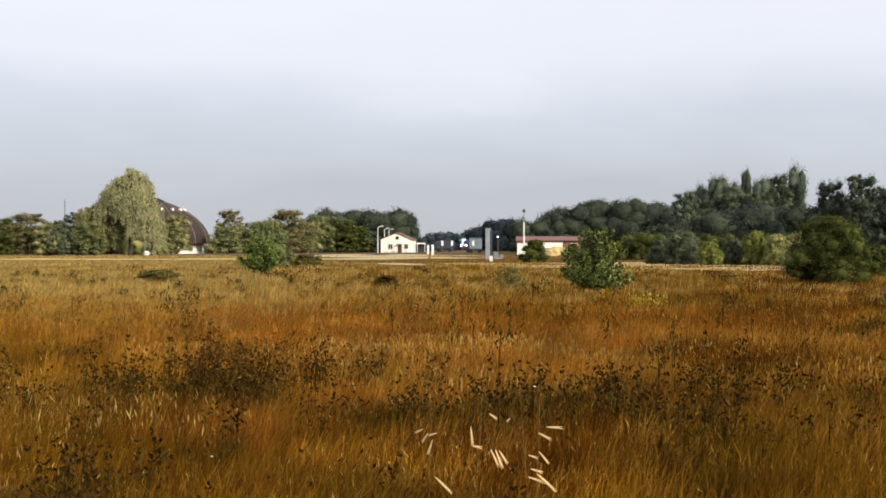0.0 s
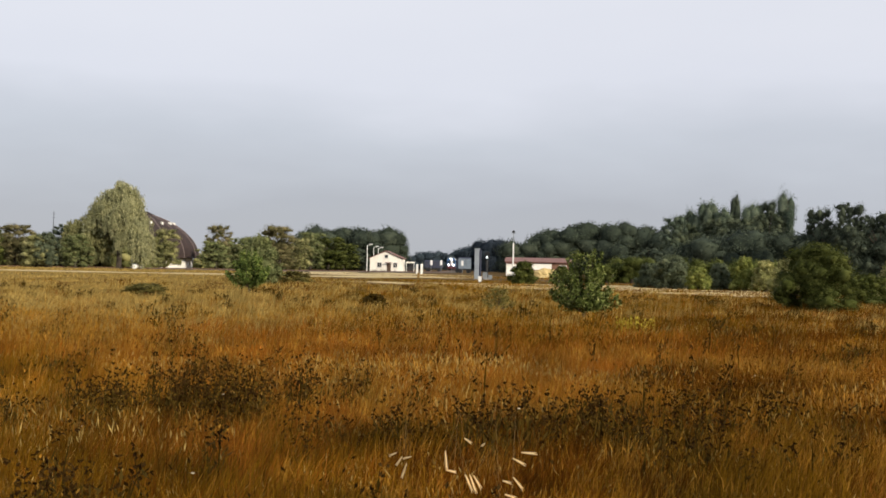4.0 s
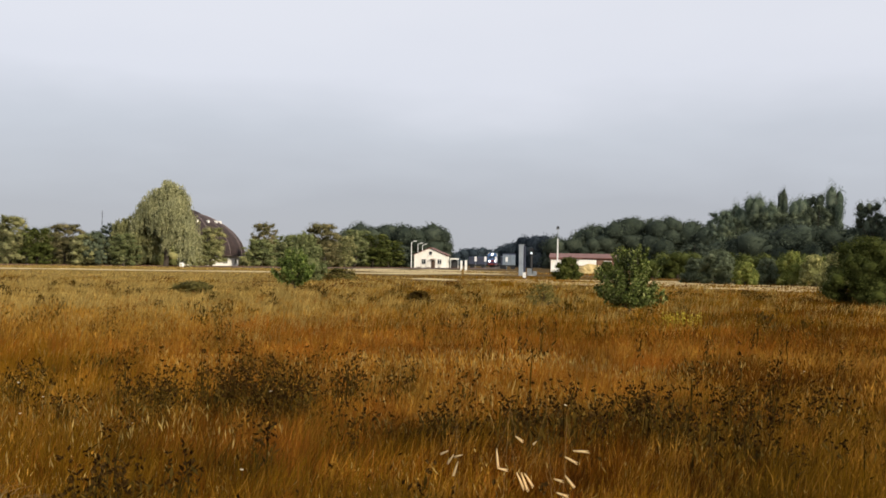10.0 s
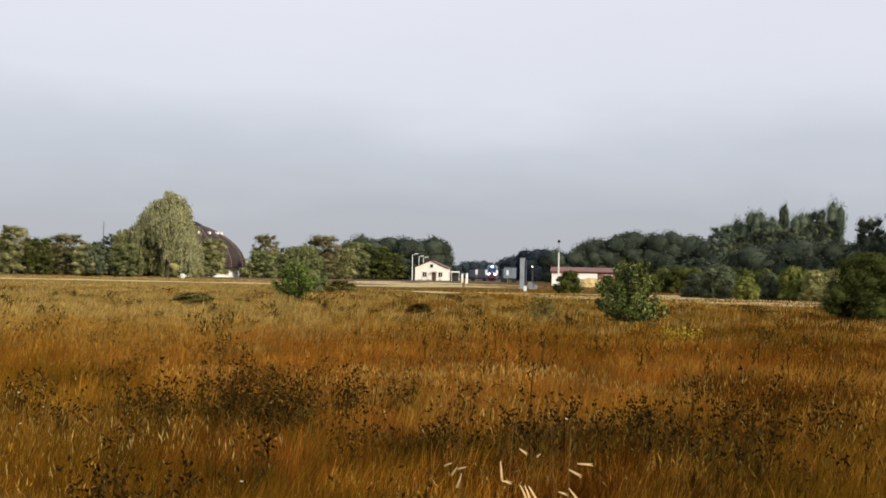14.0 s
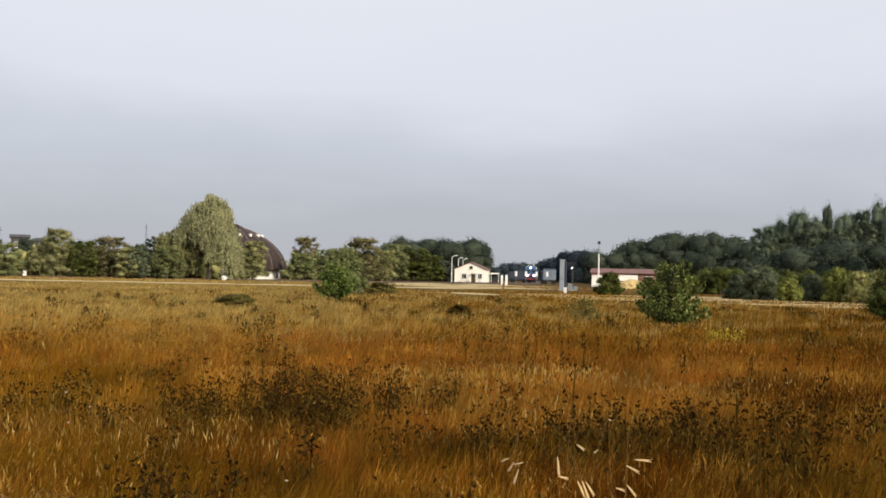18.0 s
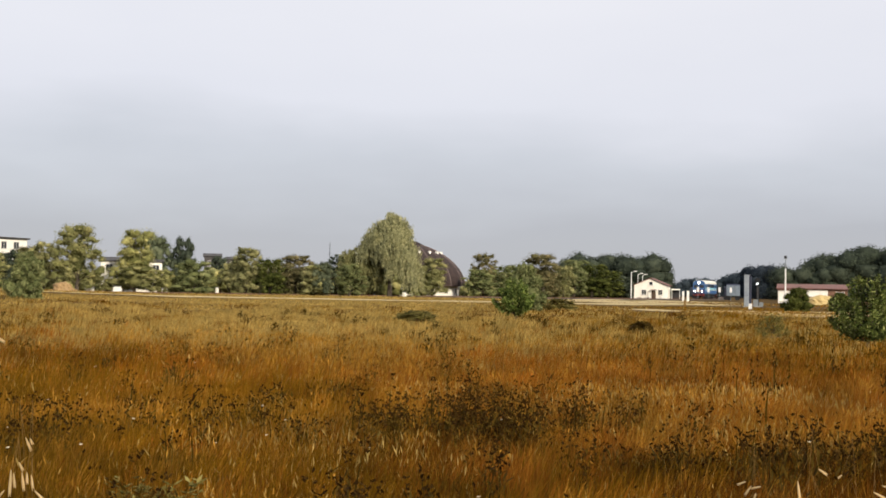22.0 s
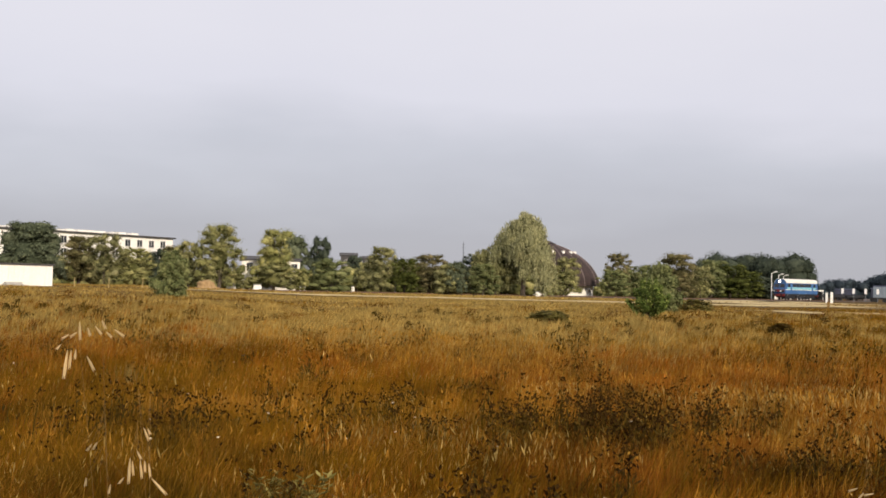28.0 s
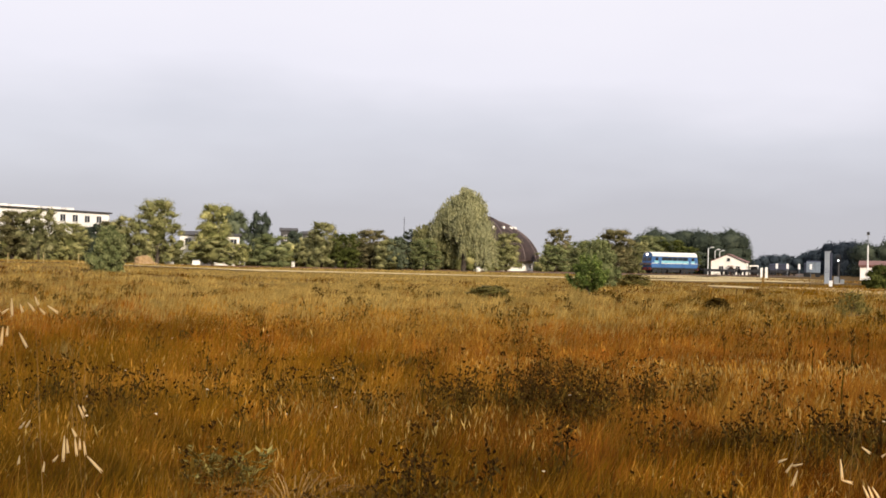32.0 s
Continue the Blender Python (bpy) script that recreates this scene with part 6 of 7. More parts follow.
def weediness(p):
    """Where dark flowering weeds stand thick."""
    w = 0.56 * blob(p, 15.5, 11.4, 5.0, 1.3) + 0.90 * blob(p, 8.5, 10.7, 4.5, 1.1) + 1.0 * blob(p, 2.0, 10.0, 5, 1.1) + 0.92 * blob(p, -5.5, 9.5, 5, 1.1)
    w += 0.95 * blob(p, -13, 9.6, 5.5, 1.2) + 0.34 * blob(p, 26, 11.0, 5, 1.2) + 0.6 * blob(p, 27, 7.4, 5, 0.7) + 0.45 * blob(p, 11.5, 13.8, 1.8, 1.8) + 0.22 * blob(p, 35, 12, 5, 2)
    w += 0.6 * blob(p, 18.5, 6.4, 4.0, 0.6) + 0.012 + 0.07 * np.clip(smooth_noise(p, 0.6, 8), 0, 1)
    return np.clip(w * np.clip(0.50 + 0.62 * smooth_noise(p, 1.5, 9) + 0.55 * smooth_noise(p, 4.5, 10), 0, 1.6), 0, 1)


def brownness(p):
    """Where the dry grass is dark: close by, and towards the east."""
    a, r = plan(p)
    s = 0.16 + 0.45 * smooth_noise(p, 0.9, 17) + 0.60 * np.clip((11 - r) / 3, 0, 1) * np.clip((9 - a) / 8, 0, 1) + 0.45 * np.clip((-6 - a) / 8, 0, 1) * np.clip((30 - r) / 15, 0, 1)
    s += 0.45 * np.exp(-((a - 19) / 7) ** 2) * np.clip((8.5 - r) / 2, 0, 1)
    s += 0.30 * np.clip((a - 25) / 6, 0, 1) * np.clip((r - 18) / 10, 0, 1) + 0.60 * blob(p, 16.5, 7.4, 4.5, 2.4) + 0.5 * np.clip((-13 - a) / 5, 0, 1) * np.clip((r - 20) / 10, 0, 1) + 0.40 * np.clip((-12 - a) / 6, 0, 1)
    s -= 0.35 * blob(p, 3, 20, 7, 6) + 0.7 * np.clip((r - 22) / 12, 0, 1) * np.clip((a - 2) / 8, 0.0, 1)
    return np.clip(s, 0.0, 0.92)


def on_bare_ground(p):
    """Where the field is worn bare and only a few blades stand."""
    a, r = plan(p)
    chance = np.random.default_rng(len(p)).random(len(p))
    east = (a < -5) & (r > 84 + 5 * smooth_noise(p, 0.25, 41) + 3 * np.clip(a + 9, 0, 4))
    north = (r > 136 + 9 * smooth_noise(p, 0.2, 42)) & ~((r > 164) & (a > 4))
    yard = ((a > 0.6) & (a < 6.6) & (r > 128 + 8 * smooth_noise(p, 0.3, 43))) | ((np.abs(a - 2.1) < 1.2) & (np.abs(r - 101) < 8))
    return ((chance < 0.55) & east) | ((chance < np.where(a > 7, 0.5, 0.8)) & north) | ((chance < 0.95) & yard)


def make_grass():
    rng = np.random.default_rng(21)
    names = ("grass_rust", "grass_straw", "grass_green", "grass_brown", "grass_pale")
    kinds = {name: [] for name in names}
    bands = ((4.2, 8.5, 170000, 0.22, 0.0036, 2), (8.5, 16, 210000, 0.28, 0.0066, 1), (16, 32, 190000, 0.28, 0.013, 1),
             (32, 70, 150000, 0.26, 0.028, 1), (70, 140, 120000, 0.22, 0.06, 1), (164, 205, 60000, 0.26, 0.15, 1))

    def grow(p, g, h, w, segments, heads, lean):
        n = len(p)
        straw, brown = strawness(p), brownness(p)
        u = rng.random(n)
        pick = np.where(u < g, 2, np.where(rng.random(n) < straw, 1, np.where(rng.random(n) < brown, 3, 0)))
        a, r = plan(p)
        # straw turns to the pale grass with distance from the camera
        paled = np.clip((r - 17) / 16, 0, 1) * np.clip((a + 14) / 18, 0.45, 1)
        pick = np.where((pick == 1) & (rng.random(n) < paled), 4, pick)
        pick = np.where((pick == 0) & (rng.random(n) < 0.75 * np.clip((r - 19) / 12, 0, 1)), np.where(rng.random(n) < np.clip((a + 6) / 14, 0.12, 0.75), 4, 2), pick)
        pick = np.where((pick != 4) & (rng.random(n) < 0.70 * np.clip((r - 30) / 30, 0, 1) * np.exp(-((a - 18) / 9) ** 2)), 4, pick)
        tall = np.clip(1 + 0.22 * smooth_noise(p, 0.7, 15) + 0.34 * smooth_noise(p, 3.1, 16), 0.35, 1.7) * h
        for k, name in enumerate(names):
            sel = pick == k
            q, m = p[sel], int(sel.sum())
            hh = tall[sel] * rng.uniform(0.45, 1.25, m) * (1.0, 1.08, 0.86, 0.95, 1.0)[k]
            v, t, tips = clump_mesh(q, hh, w * rng.uniform(0.6, 1.3, m), np.full(m, lean), rng, segments)
            kinds[name].append((v, t))
            if heads and k != 2:
                s = rng.random(m) < heads * np.clip(0.55 + 1.3 * smooth_noise(q, 1.1, 18), 0.05, 2.0)
                c = int(s.sum())
                kinds["grass_straw" if k in (1, 4) else ("grass_pale" if k == 0 and w < 0.008 else name)].append(
                    head_mesh(tips[s], rng.uniform(0.04, 0.10, c) * (1 + w * 40), (0.005 + w * 1.0) * rng.uniform(0.6, 1.4, c), rng, 0.35))

    for d0, d1, n, h, w, segments in bands:
        p = scatter(rng, n, d0, d1, power=0.5)
        p = p[~on_bare_ground(p)]
        grow(p, greenness(p), h, w, segments, 0.20 if d1 <= 32 else 0.0, 0.75)
    # bent and broken dry leaves at all heights among the blades
    for d0, d1, n, high, long in ((4.2, 9.0, 22000, 0.24, 0.05), (9.0, 18.0, 20000, 0.27, 0.07), (18.0, 40.0, 14000, 0.28, 0.12)):
        p = scatter(rng, n, d0, d1, power=0.5)
        pick = np.where(rng.random(n) < strawness(p), 1, np.where(rng.random(n) < greenness(p), 2, np.where(rng.random(n) < brownness(p) + 0.15, 3, 0)))
        pick = np.where(rng.random(n) < 0.10, 4, pick)
        z = ground_height(p[:, 0], p[:, 1]) + high * rng.uniform(0.25, 1.15, n) * np.clip(1 + 0.4 * smooth_noise(p, 3.1, 16), 0.3, 1.6)
        for k, name in enumerate(names):
            q = np.concatenate([p, z[:, None]], 1)[pick == k]
            m = len(q)
            kinds[name].append(head_mesh(q, long * rng.uniform(0.5, 1.5, m), long * rng.uniform(0.07, 0.18, m), rng, 0.6))
    # the field goes on round and behind the camera, thinning out with distance
    for d0, d1, n, h, w, az0, az1 in ((0.02, 4.5, 100000, 0.24, 0.0065, 0.0, 360.0), (2.4, 7.5, 50000, 0.28, 0.010, 47.0, 335.0), (4.0, 14.0, 120000, 0.32, 0.014, 47.0, 335.0), (14.0, 45.0, 70000, 0.34, 0.030, 47.0, 335.0),
                                      (45.0, 140.0, 40000, 0.30, 0.10, 47.0, 335.0)):
        p = scatter(rng, n, d0, d1, az0, az1, 0.8)
        grow(p, greenness(p), h, w, 1, 0.0, 0.55)
    # tussocks: close bunches of taller blades, each bunch of one colour
    for d0, d1, count, per, w, segments in ((4.6, 11.0, 3000, 34, 0.0046, 2), (11.0, 24.0, 3600, 26, 0.0085, 1), (24.0, 60.0, 2600, 22, 0.019, 1)):
        c = scatter(rng, count, d0, d1, power=0.6)
        m = len(c)
        straw, brown, rank = strawness(c) * 0.8 + 0.18, brownness(c), rng.random(m)
        kind = np.where(rng.random(m) < greenness(c) * 0.75, 2, np.where(rank < straw, 1, np.where(rng.random(m) < brown, 3, 0)))
        far = np.hypot(c[:, 0], c[:, 1]) > rng.uniform(22, 40, m)
        kind = np.where((kind == 1) & far, 4, kind)
        spread = rng.uniform(0.05, 0.16, m) * (1.0 if d1 < 30 else 1.8)
        tall = rng.uniform(0.28, 0.56, m) * (0.85 if d1 < 12 else 1.0)
        for k, name in enumerate(names):
            sel = kind == k
            p = (c[sel][:, None, :] + rng.normal(size=(int(sel.sum()), per, 2)) * spread[sel][:, None, None]).reshape(-1, 2)
            n = len(p)
            v, t, tips = clump_mesh(p, np.repeat(tall[sel], per) * rng.uniform(0.5, 1.05, n), w * rng.uniform(0.7, 1.4, n), np.full(n, 0.45), rng, segments)
            kinds[name].append((v, t))
    # dark low tufts that break up the far field
    for name, count, spread in (("grass_green", 260, 0.55), ("grass_brown", 120, 0.40), ("grass_pale", 320, 0.45)):
        c = scatter(rng, count, 16.0, 95.0, power=0.25)
        c = c[~on_bare_ground(c)]
        size = rng.uniform(0.35, 1.3, len(c)) * (0.5 + np.hypot(c[:, 0], c[:, 1]) / 70.0)
        p = (c[:, None, :] + rng.normal(size=(len(c), 60, 2)) * (size * spread)[:, None, None] * np.array([1.0, 0.5])).reshape(-1, 2)
        m = len(p)
        wide = 0.010 + 0.0006 * np.hypot(p[:, 0], p[:, 1])
        v, t, tips = clump_mesh(p, np.repeat(rng.uniform(0.22, 0.48, len(c)), 60) * rng.uniform(0.5, 1.0, m), wide, np.full(m, 0.5), rng, 1)
        kinds[name].append((v, t))
    labels = {"grass_rust": "dry rust-brown grass covering the field", "grass_straw": "pale straw-coloured dry grass in the field",
              "grass_green": "olive green grass among the dry grass", "grass_brown": "dark brown withered grass in the field",
              "grass_pale": "pale dry grass in the far part of the field"}
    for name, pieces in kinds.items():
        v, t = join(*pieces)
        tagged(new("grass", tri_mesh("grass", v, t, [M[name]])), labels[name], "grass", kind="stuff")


make_grass()


def make_weeds():
    rng = np.random.default_rng(33)
    # bunches of plants, thick in places and with gaps between
    c = scatter(rng, 16000, 5.0, 24.0, power=0.7)
    c = c[rng.random(len(c)) < weediness(c) ** 1.25 * 0.72]
    per = 4
    p = (c[:, None, :] + rng.normal(scale=0.10, size=(len(c), per, 2))).reshape(-1, 2)
    n = len(p)
    h = np.repeat(rng.uniform(0.30, 0.66, len(c)), per) * rng.uniform(0.65, 1.1, n)
    stems = [clump_mesh(p, h, np.full(n, 0.015), np.full(n, 0.14), rng, 2)]
    leaves, heads = [], []
    for k in range(9):
        s = rng.uniform(0.08, 0.72, n)
        mid = np.concatenate([p, (ground_height(p[:, 0], p[:, 1]) + h * s)[:, None]], 1) + rng.normal(scale=0.04, size=(n, 3)) * [1, 1, 0.4]
        leaves.append(head_mesh(mid, rng.uniform(0.05, 0.12, n), rng.uniform(0.014, 0.030, n), rng, 0.7))
    # low dark weeds dotted about the middle of the field
    far = scatter(rng, 190, 14.0, 62.0, power=0.45)
    fp = (far[:, None, :] + rng.normal(size=(len(far), 14, 2)) * rng.uniform(0.06, 0.28, len(far))[:, None, None]).reshape(-1, 2)
    fh = np.repeat(rng.uniform(0.28, 0.55, len(far)), 14) * rng.uniform(0.55, 1.05, len(fp))
    wide = 0.008 + 0.0005 * np.hypot(fp[:, 0], fp[:, 1])
    body = clump_mesh(fp, fh, wide, np.full(len(fp), 0.25), rng, 2)
    leaves.append(body[:2])
    for k in range(3):
        s = rng.uniform(0.3, 0.9, len(fp))
        mid = np.concatenate([fp, (ground_height(fp[:, 0], fp[:, 1]) + fh * s)[:, None]], 1) + rng.normal(scale=0.05, size=(len(fp), 3)) * [1, 1, 0.3]
        leaves.append(head_mesh(mid, rng.uniform(0.06, 0.14, len(fp)), wide * 2.4, rng, 0.8))
    # single taller stalks with dark spikes
    spot = scatter(rng, 34, 10.0, 24.0, -16.0, 3.0, 0.8)
    tall = rng.uniform(0.45, 0.78, len(spot))
    stems.append(clump_mesh(spot, tall, np.full(len(spot), 0.022), np.full(len(spot), 0.10), rng, 2))
    for k in range(16):
        s = rng.uniform(0.6, 1.0, len(spot))
        mid = np.concatenate([spot, (tall * s)[:, None]], 1) + rng.normal(scale=0.02, size=(len(spot), 3))
        heads.append(head_mesh(mid, rng.uniform(0.04, 0.08, len(spot)), rng.uniform(0.018, 0.036, len(spot)), rng, 0.6))
    # dried dark flower heads scattered singly among the grass
    lone = scatter(rng, 9000, 5.4, 20.0, power=0.5)
    lone = lone[rng.random(len(lone)) < np.clip(0.03 + 0.26 * smooth_noise(lone, 0.9, 51), 0.008, 0.5)]
    m = len(lone)
    high = np.concatenate([lone, (ground_height(lone[:, 0], lone[:, 1]) + rng.uniform(0.24, 0.48, m))[:, None]], 1)
    for turn in range(2):
        heads.append(head_mesh(high, rng.uniform(0.025, 0.055, m), rng.uniform(0.014, 0.026, m), rng, 0.5))
    tips = stems[0][2]
    for k in range(5):
        off = rng.normal(scale=0.026, size=(n, 3)) * [0.9, 0.9, 1.3]
        for turn in range(2):
            heads.append(head_mesh(tips + off, rng.uniform(0.024, 0.046, n), rng.uniform(0.018, 0.034, n), rng, 0.8))
    v, t = join(*[s[:2] for s in stems])
    tagged(new("weed_stalks", tri_mesh("weed_stalks", v, t, [M["weed"]])), "upright dark brown stalks of dried weeds", "weeds", kind="stuff")
    v, t = join(*leaves)
    tagged(new("weeds", tri_mesh("weeds", v, t, [M["weed"]])), "dark leafy weeds standing among dry grass", "weeds", kind="stuff")
    some = tips[rng.random(n) < 0.07]
    m = len(some)
    v, t = join(*[head_mesh(some + rng.normal(scale=0.03, size=(m, 3)), rng.uniform(0.02, 0.05, m), rng.uniform(0.008, 0.018, m), rng, 0.5) for turn in range(3)])
    tagged(new("seed_tufts", tri_mesh("seed_tufts", v, t, [M["grass_straw"]])), "pale dry seed tufts on dark weeds", "weeds", kind="stuff")
    v, t = join(*heads)
    tagged(new("weed_heads", tri_mesh("weed_heads", v, t, [M["weed_head"]])), "dark brown dried flower heads of weeds", "weeds", kind="stuff")
    q = scatter(rng, 5200, 5.5, 16.0, power=0.6)
    q = q[rng.random(len(q)) < 0.0015 + 0.05 * blob(q, 28, 7.8, 6, 1.4) + 0.012 * blob(q, 25, 10, 8, 4)]
    m = len(q)
    at_top = np.concatenate([q, (ground_height(q[:, 0], q[:, 1]) + rng.uniform(0.38, 0.62, m))[:, None]], 1)
    pieces = [head_mesh(at_top, rng.uniform(0.014, 0.026, m), rng.uniform(0.014, 0.028, m), rng, 1.5) for k in range(3)]
    stalk = clump_mesh(q, at_top[:, 2], np.full(m, 0.005), np.full(m, 0.02), rng, 1)[:2]
    v, t = join(*pieces)
    tagged(new("white_flowers", tri_mesh("white_flowers", v, t, [M["flower_white"]])), "faded white wild flowers in the grass", "flowers", kind="stuff")
    tagged(new("flower_stalks", tri_mesh("flower_stalks", stalk[0], stalk[1], [M["weed"]])), "thin dark stalks of wild flowers", "flowers", kind="stuff")
    y = scatter(rng, 130, 27.5, 32.5, -11.3, -9.4)
    yp = np.concatenate([y, rng.uniform(0.15, 0.36, (len(y), 1))], 1)
    v, t = join(head_mesh(yp, np.full(len(y), 0.075), np.full(len(y), 0.055), rng, 1.2), clump_mesh(y, yp[:, 2], np.full(len(y), 0.02), np.full(len(y), 0.05), rng, 1)[:2])
    tagged(new("yellow_flowers", tri_mesh("yellow_flowers", v, t, [M["flower_yellow"]])), "patch of yellow wild flowers in the field", "flowers", kind="stuff")


make_weeds()


# ---- single clumps close to the camera ----
def leafy_clump(az, d, w, h, leaf, label, seed):
    """A low weed of broad pointed leaves that spread from one foot."""
    rng = np.random.default_rng(seed)
    foot = at(az, d)
    foot.z = float(ground_height(np.array(foot.x), np.array(foot.y))) - 0.01
    root = thing("weed_clump", foot, 0, label, "weed", "weeds close by")
    leaves = bmesh.new()
    for k in range(30):
        a, reach, up = rng.uniform(0, 6.283), w / 2 * rng.uniform(0.1, 1.0), h * rng.uniform(0.45, 1.0)
        tip = Vector((reach * math.cos(a), reach * math.sin(a), up))
        part("stalk", tube((0, 0, 0), tip, 0.004, 0.002, 5), M["weed"], root)
        for j in range(9):
            p = tip * rng.uniform(0.35, 1.05)
            b, l = a + rng.normal(0, 0.9), rng.uniform(0.04, 0.09)
            out = Vector((math.cos(b), math.sin(b), rng.uniform(-0.3, 0.7))) * l
            side = Vector((-math.sin(b), math.cos(b), 0)) * l * 0.24
            dip = Vector((0, 0, -l * 0.12))
            q = [leaves.verts.new(c) for c in (p, p + out * 0.45 + side, p + out, p + out * 0.45 - side, p + out * 0.45 + dip)]
            for i0, i1 in ((0, 1), (1, 2), (2, 3), (3, 0)):
                leaves.faces.new((q[i0], q[i1], q[4]))
    part("foliage", leaves, M[leaf], root)


leafy_clump(27.1, 7.1, 0.62, 0.40, "leaf_straw", "olive green leafy weed in dry grass", 4)
leafy_clump(28.4, 7.7, 0.38, 0.34, "leaf_straw", "small olive leafy weed in dry grass", 5)


def arching_tuft(az, d, count, length, label, seed):
    """A tussock of long dry blades that arch over to the ground."""
    rng = np.random.default_rng(seed)
    foot = at(az, d)
    foot.z = float(ground_height(np.array(foot.x), np.array(foot.y))) - 0.01
    root = thing("grass_tuft", foot, 0, label, "grass", "weeds close by")
    bm = bmesh.new()
    for k in range(count):
        a, l, w = rng.uniform(0, 6.283), length * rng.uniform(0.6, 1.1), rng.uniform(0.003, 0.006)
        out, side = Vector((math.cos(a), math.sin(a), 0)), Vector((-math.sin(a), math.cos(a), 0))
        last = None
        for j in range(7):
            s = j / 6
            c = out * (l * 0.75 * s ** 1.2) + Vector((0, 0, l * (1.35 * s - 1.15 * s * s)))
            ww = w * (1 - 0.85 * s)
            now = (bm.verts.new(c - side * ww), bm.verts.new(c + side * ww))
            if last:
                bm.faces.new((last[0], last[1], now[1], now[0]))
            last = now
    part("tussock", bm, M["oat_stem"], root)


arching_tuft(24.3, 6.4, 120, 0.80, "tan tussock of dry arching grass", 6)


# ---- tall oat stalks close to the camera ----
def wild_oat(husks, seed):
    """A tall stalk that leans over, with pale husks hanging from fine stalklets."""
    rng = np.random.default_rng(seed)
    mx, my, mz = (float(np.mean([h[k] for h in husks])) for k in range(3))
    top_z = max(h[2] for h in husks) + 0.05
    foot = Vector((mx + rng.uniform(-0.1, 0.1), my + rng.uniform(-0.05, 0.1), 0))
    root = thing("wild_oat", foot, 0, "tall wild oat stalk with drooping bleached husks", "grass stalk", "wild oats")
    tip = Vector((mx, my, top_z)) - foot
    stem = bmesh.new()
    rings = []
    for k in range(9):
        s = k / 8
        c, r = Vector((tip.x * s ** 2, tip.y * s ** 2, tip.z * s)), 0.00045 - 0.00025 * s
        rings.append([stem.verts.new(c + Vector((r * math.cos(q), r * math.sin(q), 0))) for q in (0, 1.257, 2.513, 3.77, 5.027)])
    for low, high in zip(rings, rings[1:]):
        for i in range(5):
            stem.faces.new((low[i], low[(i + 1) % 5], high[(i + 1) % 5], high[i]))
    stem.faces.new(rings[0][::-1])
    stem.faces.new(rings[-1])
    part("stem", stem, M["oat_stem"], root)
    for x, y, z, length, tilt in husks:
        p = Vector((x, y, z)) - foot
        bm = bmesh.new()
        for s in (-1, 1):
            rows = []
            for k in range(5):
                q = k / 4
                w = 0.0030 * math.sin(math.pi * min(0.98, 0.12 + 0.8 * q)) * (0.6 + 0.4 * length / 0.03)
                side = s * 0.0012 * q * q
                rows.append([bm.verts.new((side - w * 0.5, 0.0012 * s, -q * length)), bm.verts.new((side, 0.0030 * s, -q * length)), bm.verts.new((side + w * 0.5, 0.0012 * s, -q * length))])
            for r0, r1 in zip(rows, rows[1:]):
                bm.faces.new((r0[0], r0[1], r1[1], r1[0]))
                bm.faces.new((r0[1], r0[2], r1[2], r1[1]))
        face = math.degrees(math.atan2(-x, y))
        husk = part("spikelet", bm, M["oat"], root, "", Matrix.Translation(p) @ pose(0, 0, 0, 0, 0, face) @ pose(0, 0, 0, rng.uniform(-12, 12), tilt, 0))
        fine = bmesh.new()
        grip = Vector((tip.x, tip.y, min(tip.z, p.z + 0.04)))
        add_tube(fine, grip, p, 0.0002, 0.00015, 4)
        part("stalklet", fine, M["oat_stem"], root)


# husks: where each hangs from, its length and its tilt in degrees
HUSKS_EAST = ((-0.036, 1.5, 1.36, 0.012, 67), (-0.029, 1.5, 1.355, 0.015, 34), (-0.017, 1.5, 1.355, 0.013, 72), (-0.023, 1.5, 1.346, 0.021, 18),
    (0.028, 1.5, 1.364, 0.026, -6), (0.03, 1.5, 1.338, 0.014, -79), (0.053, 1.499, 1.381, 0.013, -56), (0.081, 1.498, 1.375, 0.007, 48),
    (0.129, 1.494, 1.364, 0.022, -86), (0.118, 1.495, 1.356, 0.02, -63), (0.055, 1.499, 1.333, 0.026, -26), (0.061, 1.499, 1.333, 0.027, -22),
    (0.066, 1.498, 1.332, 0.022, -32), (0.105, 1.496, 1.326, 0.014, -73), (0.119, 1.495, 1.331, 0.021, -40), (0.108, 1.496, 1.308, 0.017, -74),
    (-0.019, 1.5, 1.296, 0.032, -45), (0.105, 1.496, 1.297, 0.03, -71), (0.116, 1.495, 1.302, 0.035, -49))
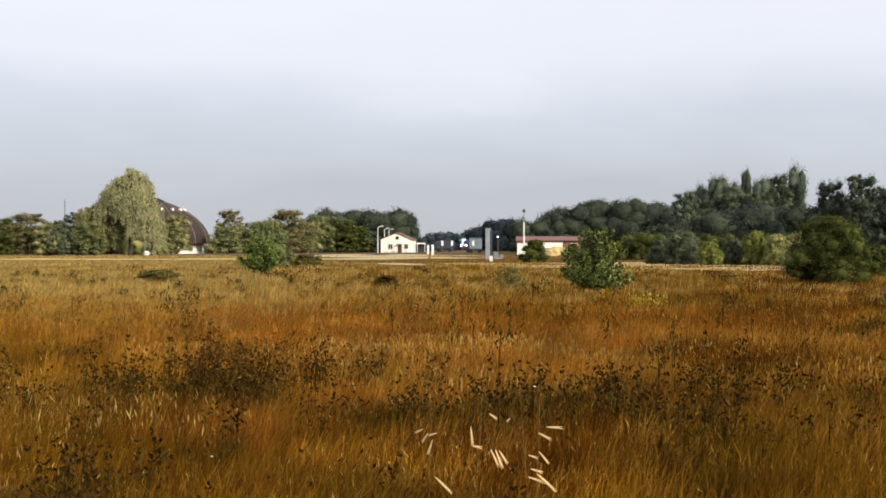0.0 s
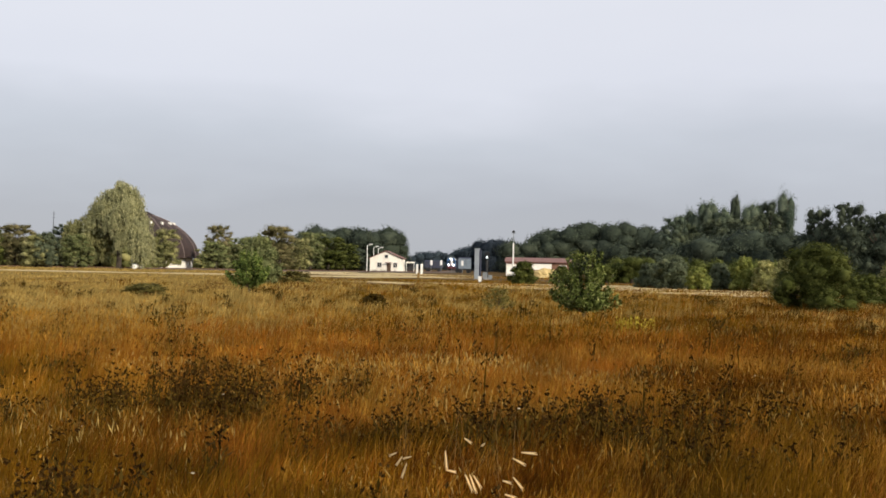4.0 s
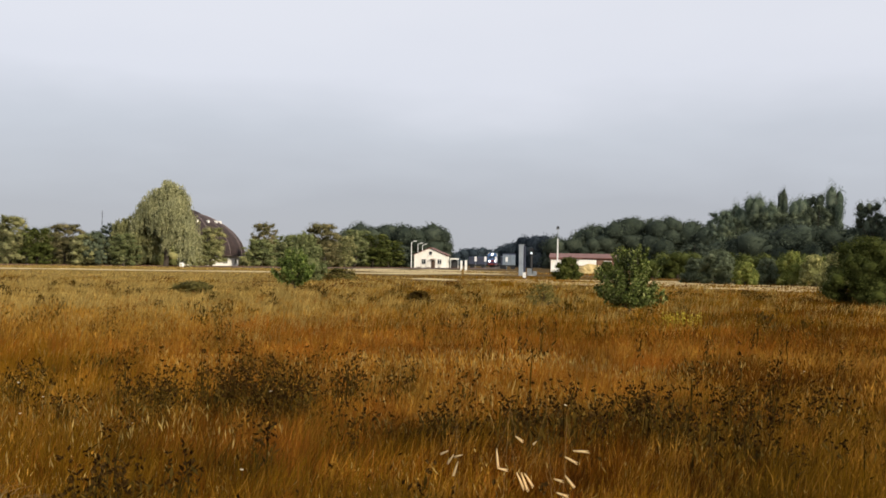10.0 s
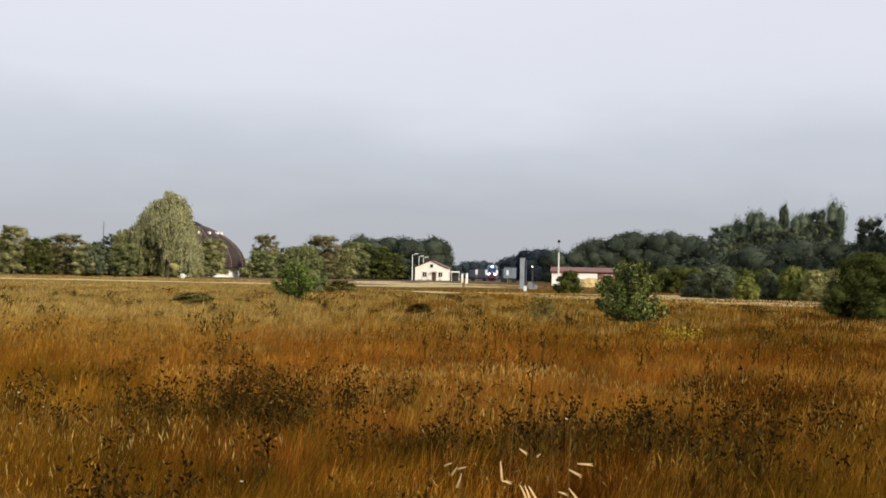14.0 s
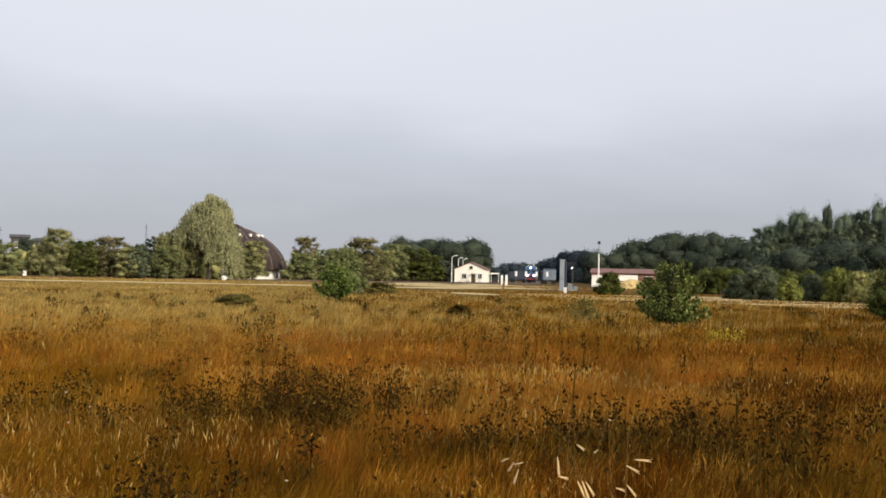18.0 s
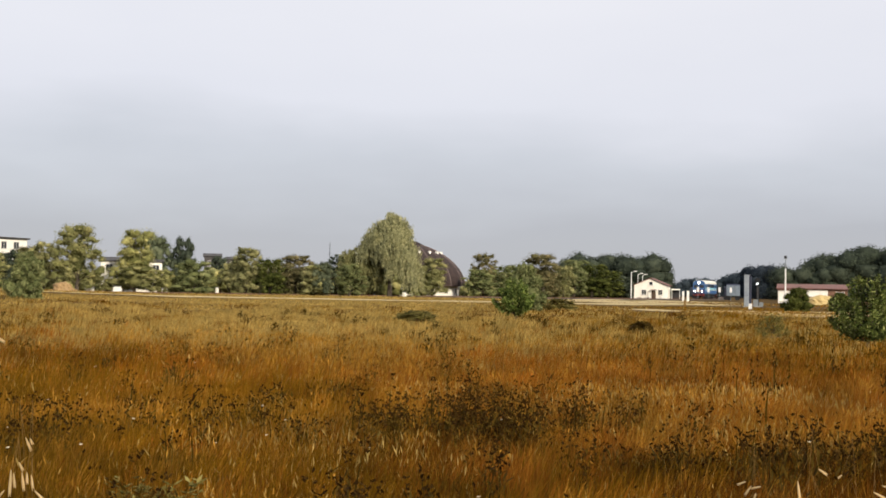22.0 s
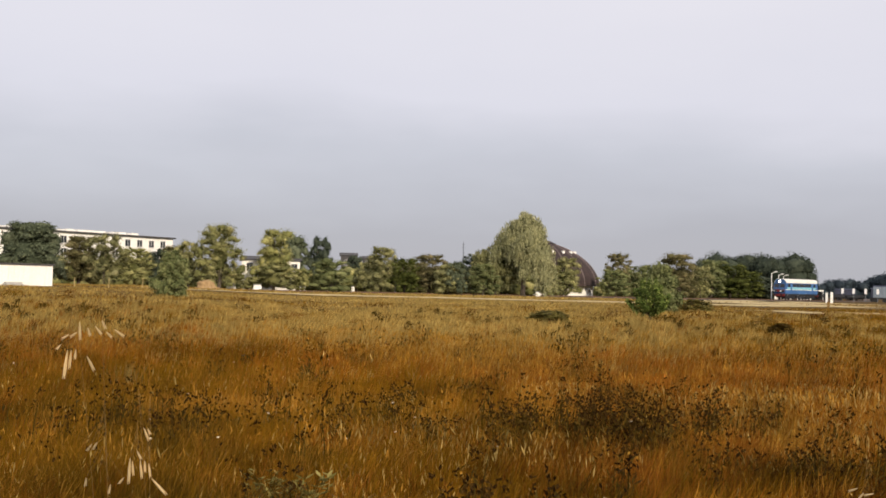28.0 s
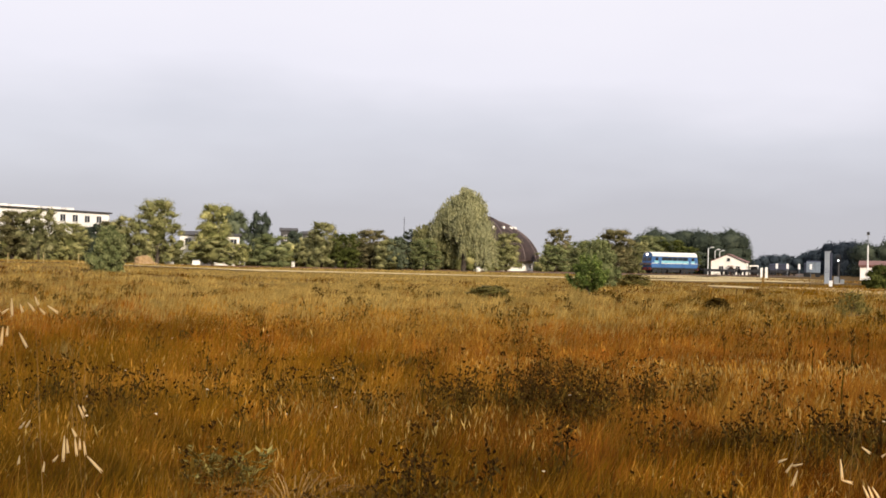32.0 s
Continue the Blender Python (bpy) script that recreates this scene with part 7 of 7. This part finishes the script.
HUSKS_WEST_HIGH = ((-0.971, 1.195, 1.544, 0.024, -3), (-0.95, 1.212, 1.547, 0.013, -24), (-0.956, 1.207, 1.539, 0.014, -37), (-0.963, 1.201, 1.537, 0.012, -18),
    (-0.945, 1.215, 1.532, 0.011, -44), (-0.937, 1.221, 1.535, 0.016, -54), (-0.973, 1.193, 1.531, 0.011, 54), (-0.981, 1.187, 1.528, 0.011, 57),
    (-0.982, 1.187, 1.508, 0.036, 6), (-0.978, 1.189, 1.508, 0.025, 4), (-0.974, 1.193, 1.509, 0.013, 4), (-0.963, 1.201, 1.501, 0.022, -27),
    (-0.988, 1.181, 1.515, 0.008, 42))
HUSKS_WEST_LOW = ((-0.911, 1.254, 1.407, 0.019, -23), (-0.907, 1.257, 1.406, 0.009, -26), (-0.917, 1.25, 1.377, 0.013, -27), (-0.924, 1.245, 1.368, 0.033, 2),
    (-0.922, 1.247, 1.364, 0.019, -6), (-0.914, 1.253, 1.364, 0.023, -7), (-0.909, 1.256, 1.364, 0.015, -2), (-0.905, 1.259, 1.36, 0.019, -9),
    (-0.901, 1.261, 1.341, 0.029, -43), (-0.93, 1.241, 1.343, 0.01, 37), (-0.943, 1.231, 1.335, 0.013, 7), (-0.958, 1.221, 1.389, 0.011, 29),
    (-0.963, 1.217, 1.387, 0.011, 34), (-0.967, 1.213, 1.344, 0.011, 5))
for husks, count in ((HUSKS_EAST, 4), (HUSKS_WEST_HIGH, 2), (HUSKS_WEST_LOW, 3)):
    order = sorted(husks)
    per = math.ceil(len(order) / count)
    for k in range(count):
        wild_oat(order[k * per:(k + 1) * per], k + len(husks))


# ---- what moves ----
def motions():
    """The train comes down the line and round the bend past the station house."""
    times = np.arange(0, 32.01, 1.0)
    keys = [t for t, s in FRONT_S]
    fine = np.interp(times, keys, [s for t, s in FRONT_S])
    smooth = np.convolve(np.pad(fine, 3, mode="reflect", reflect_type="odd"), np.ones(7) / 7, mode="valid")
    for vehicle, back in [(LOCO, 7.4)] + [(w, 14.8 + 7.3 + 14.2 * k) for k, w in enumerate(WAGONS)]:
        walk(vehicle, [(float(t), vehicle_pose(s - back)) for t, s in zip(times, smooth)])


motions()
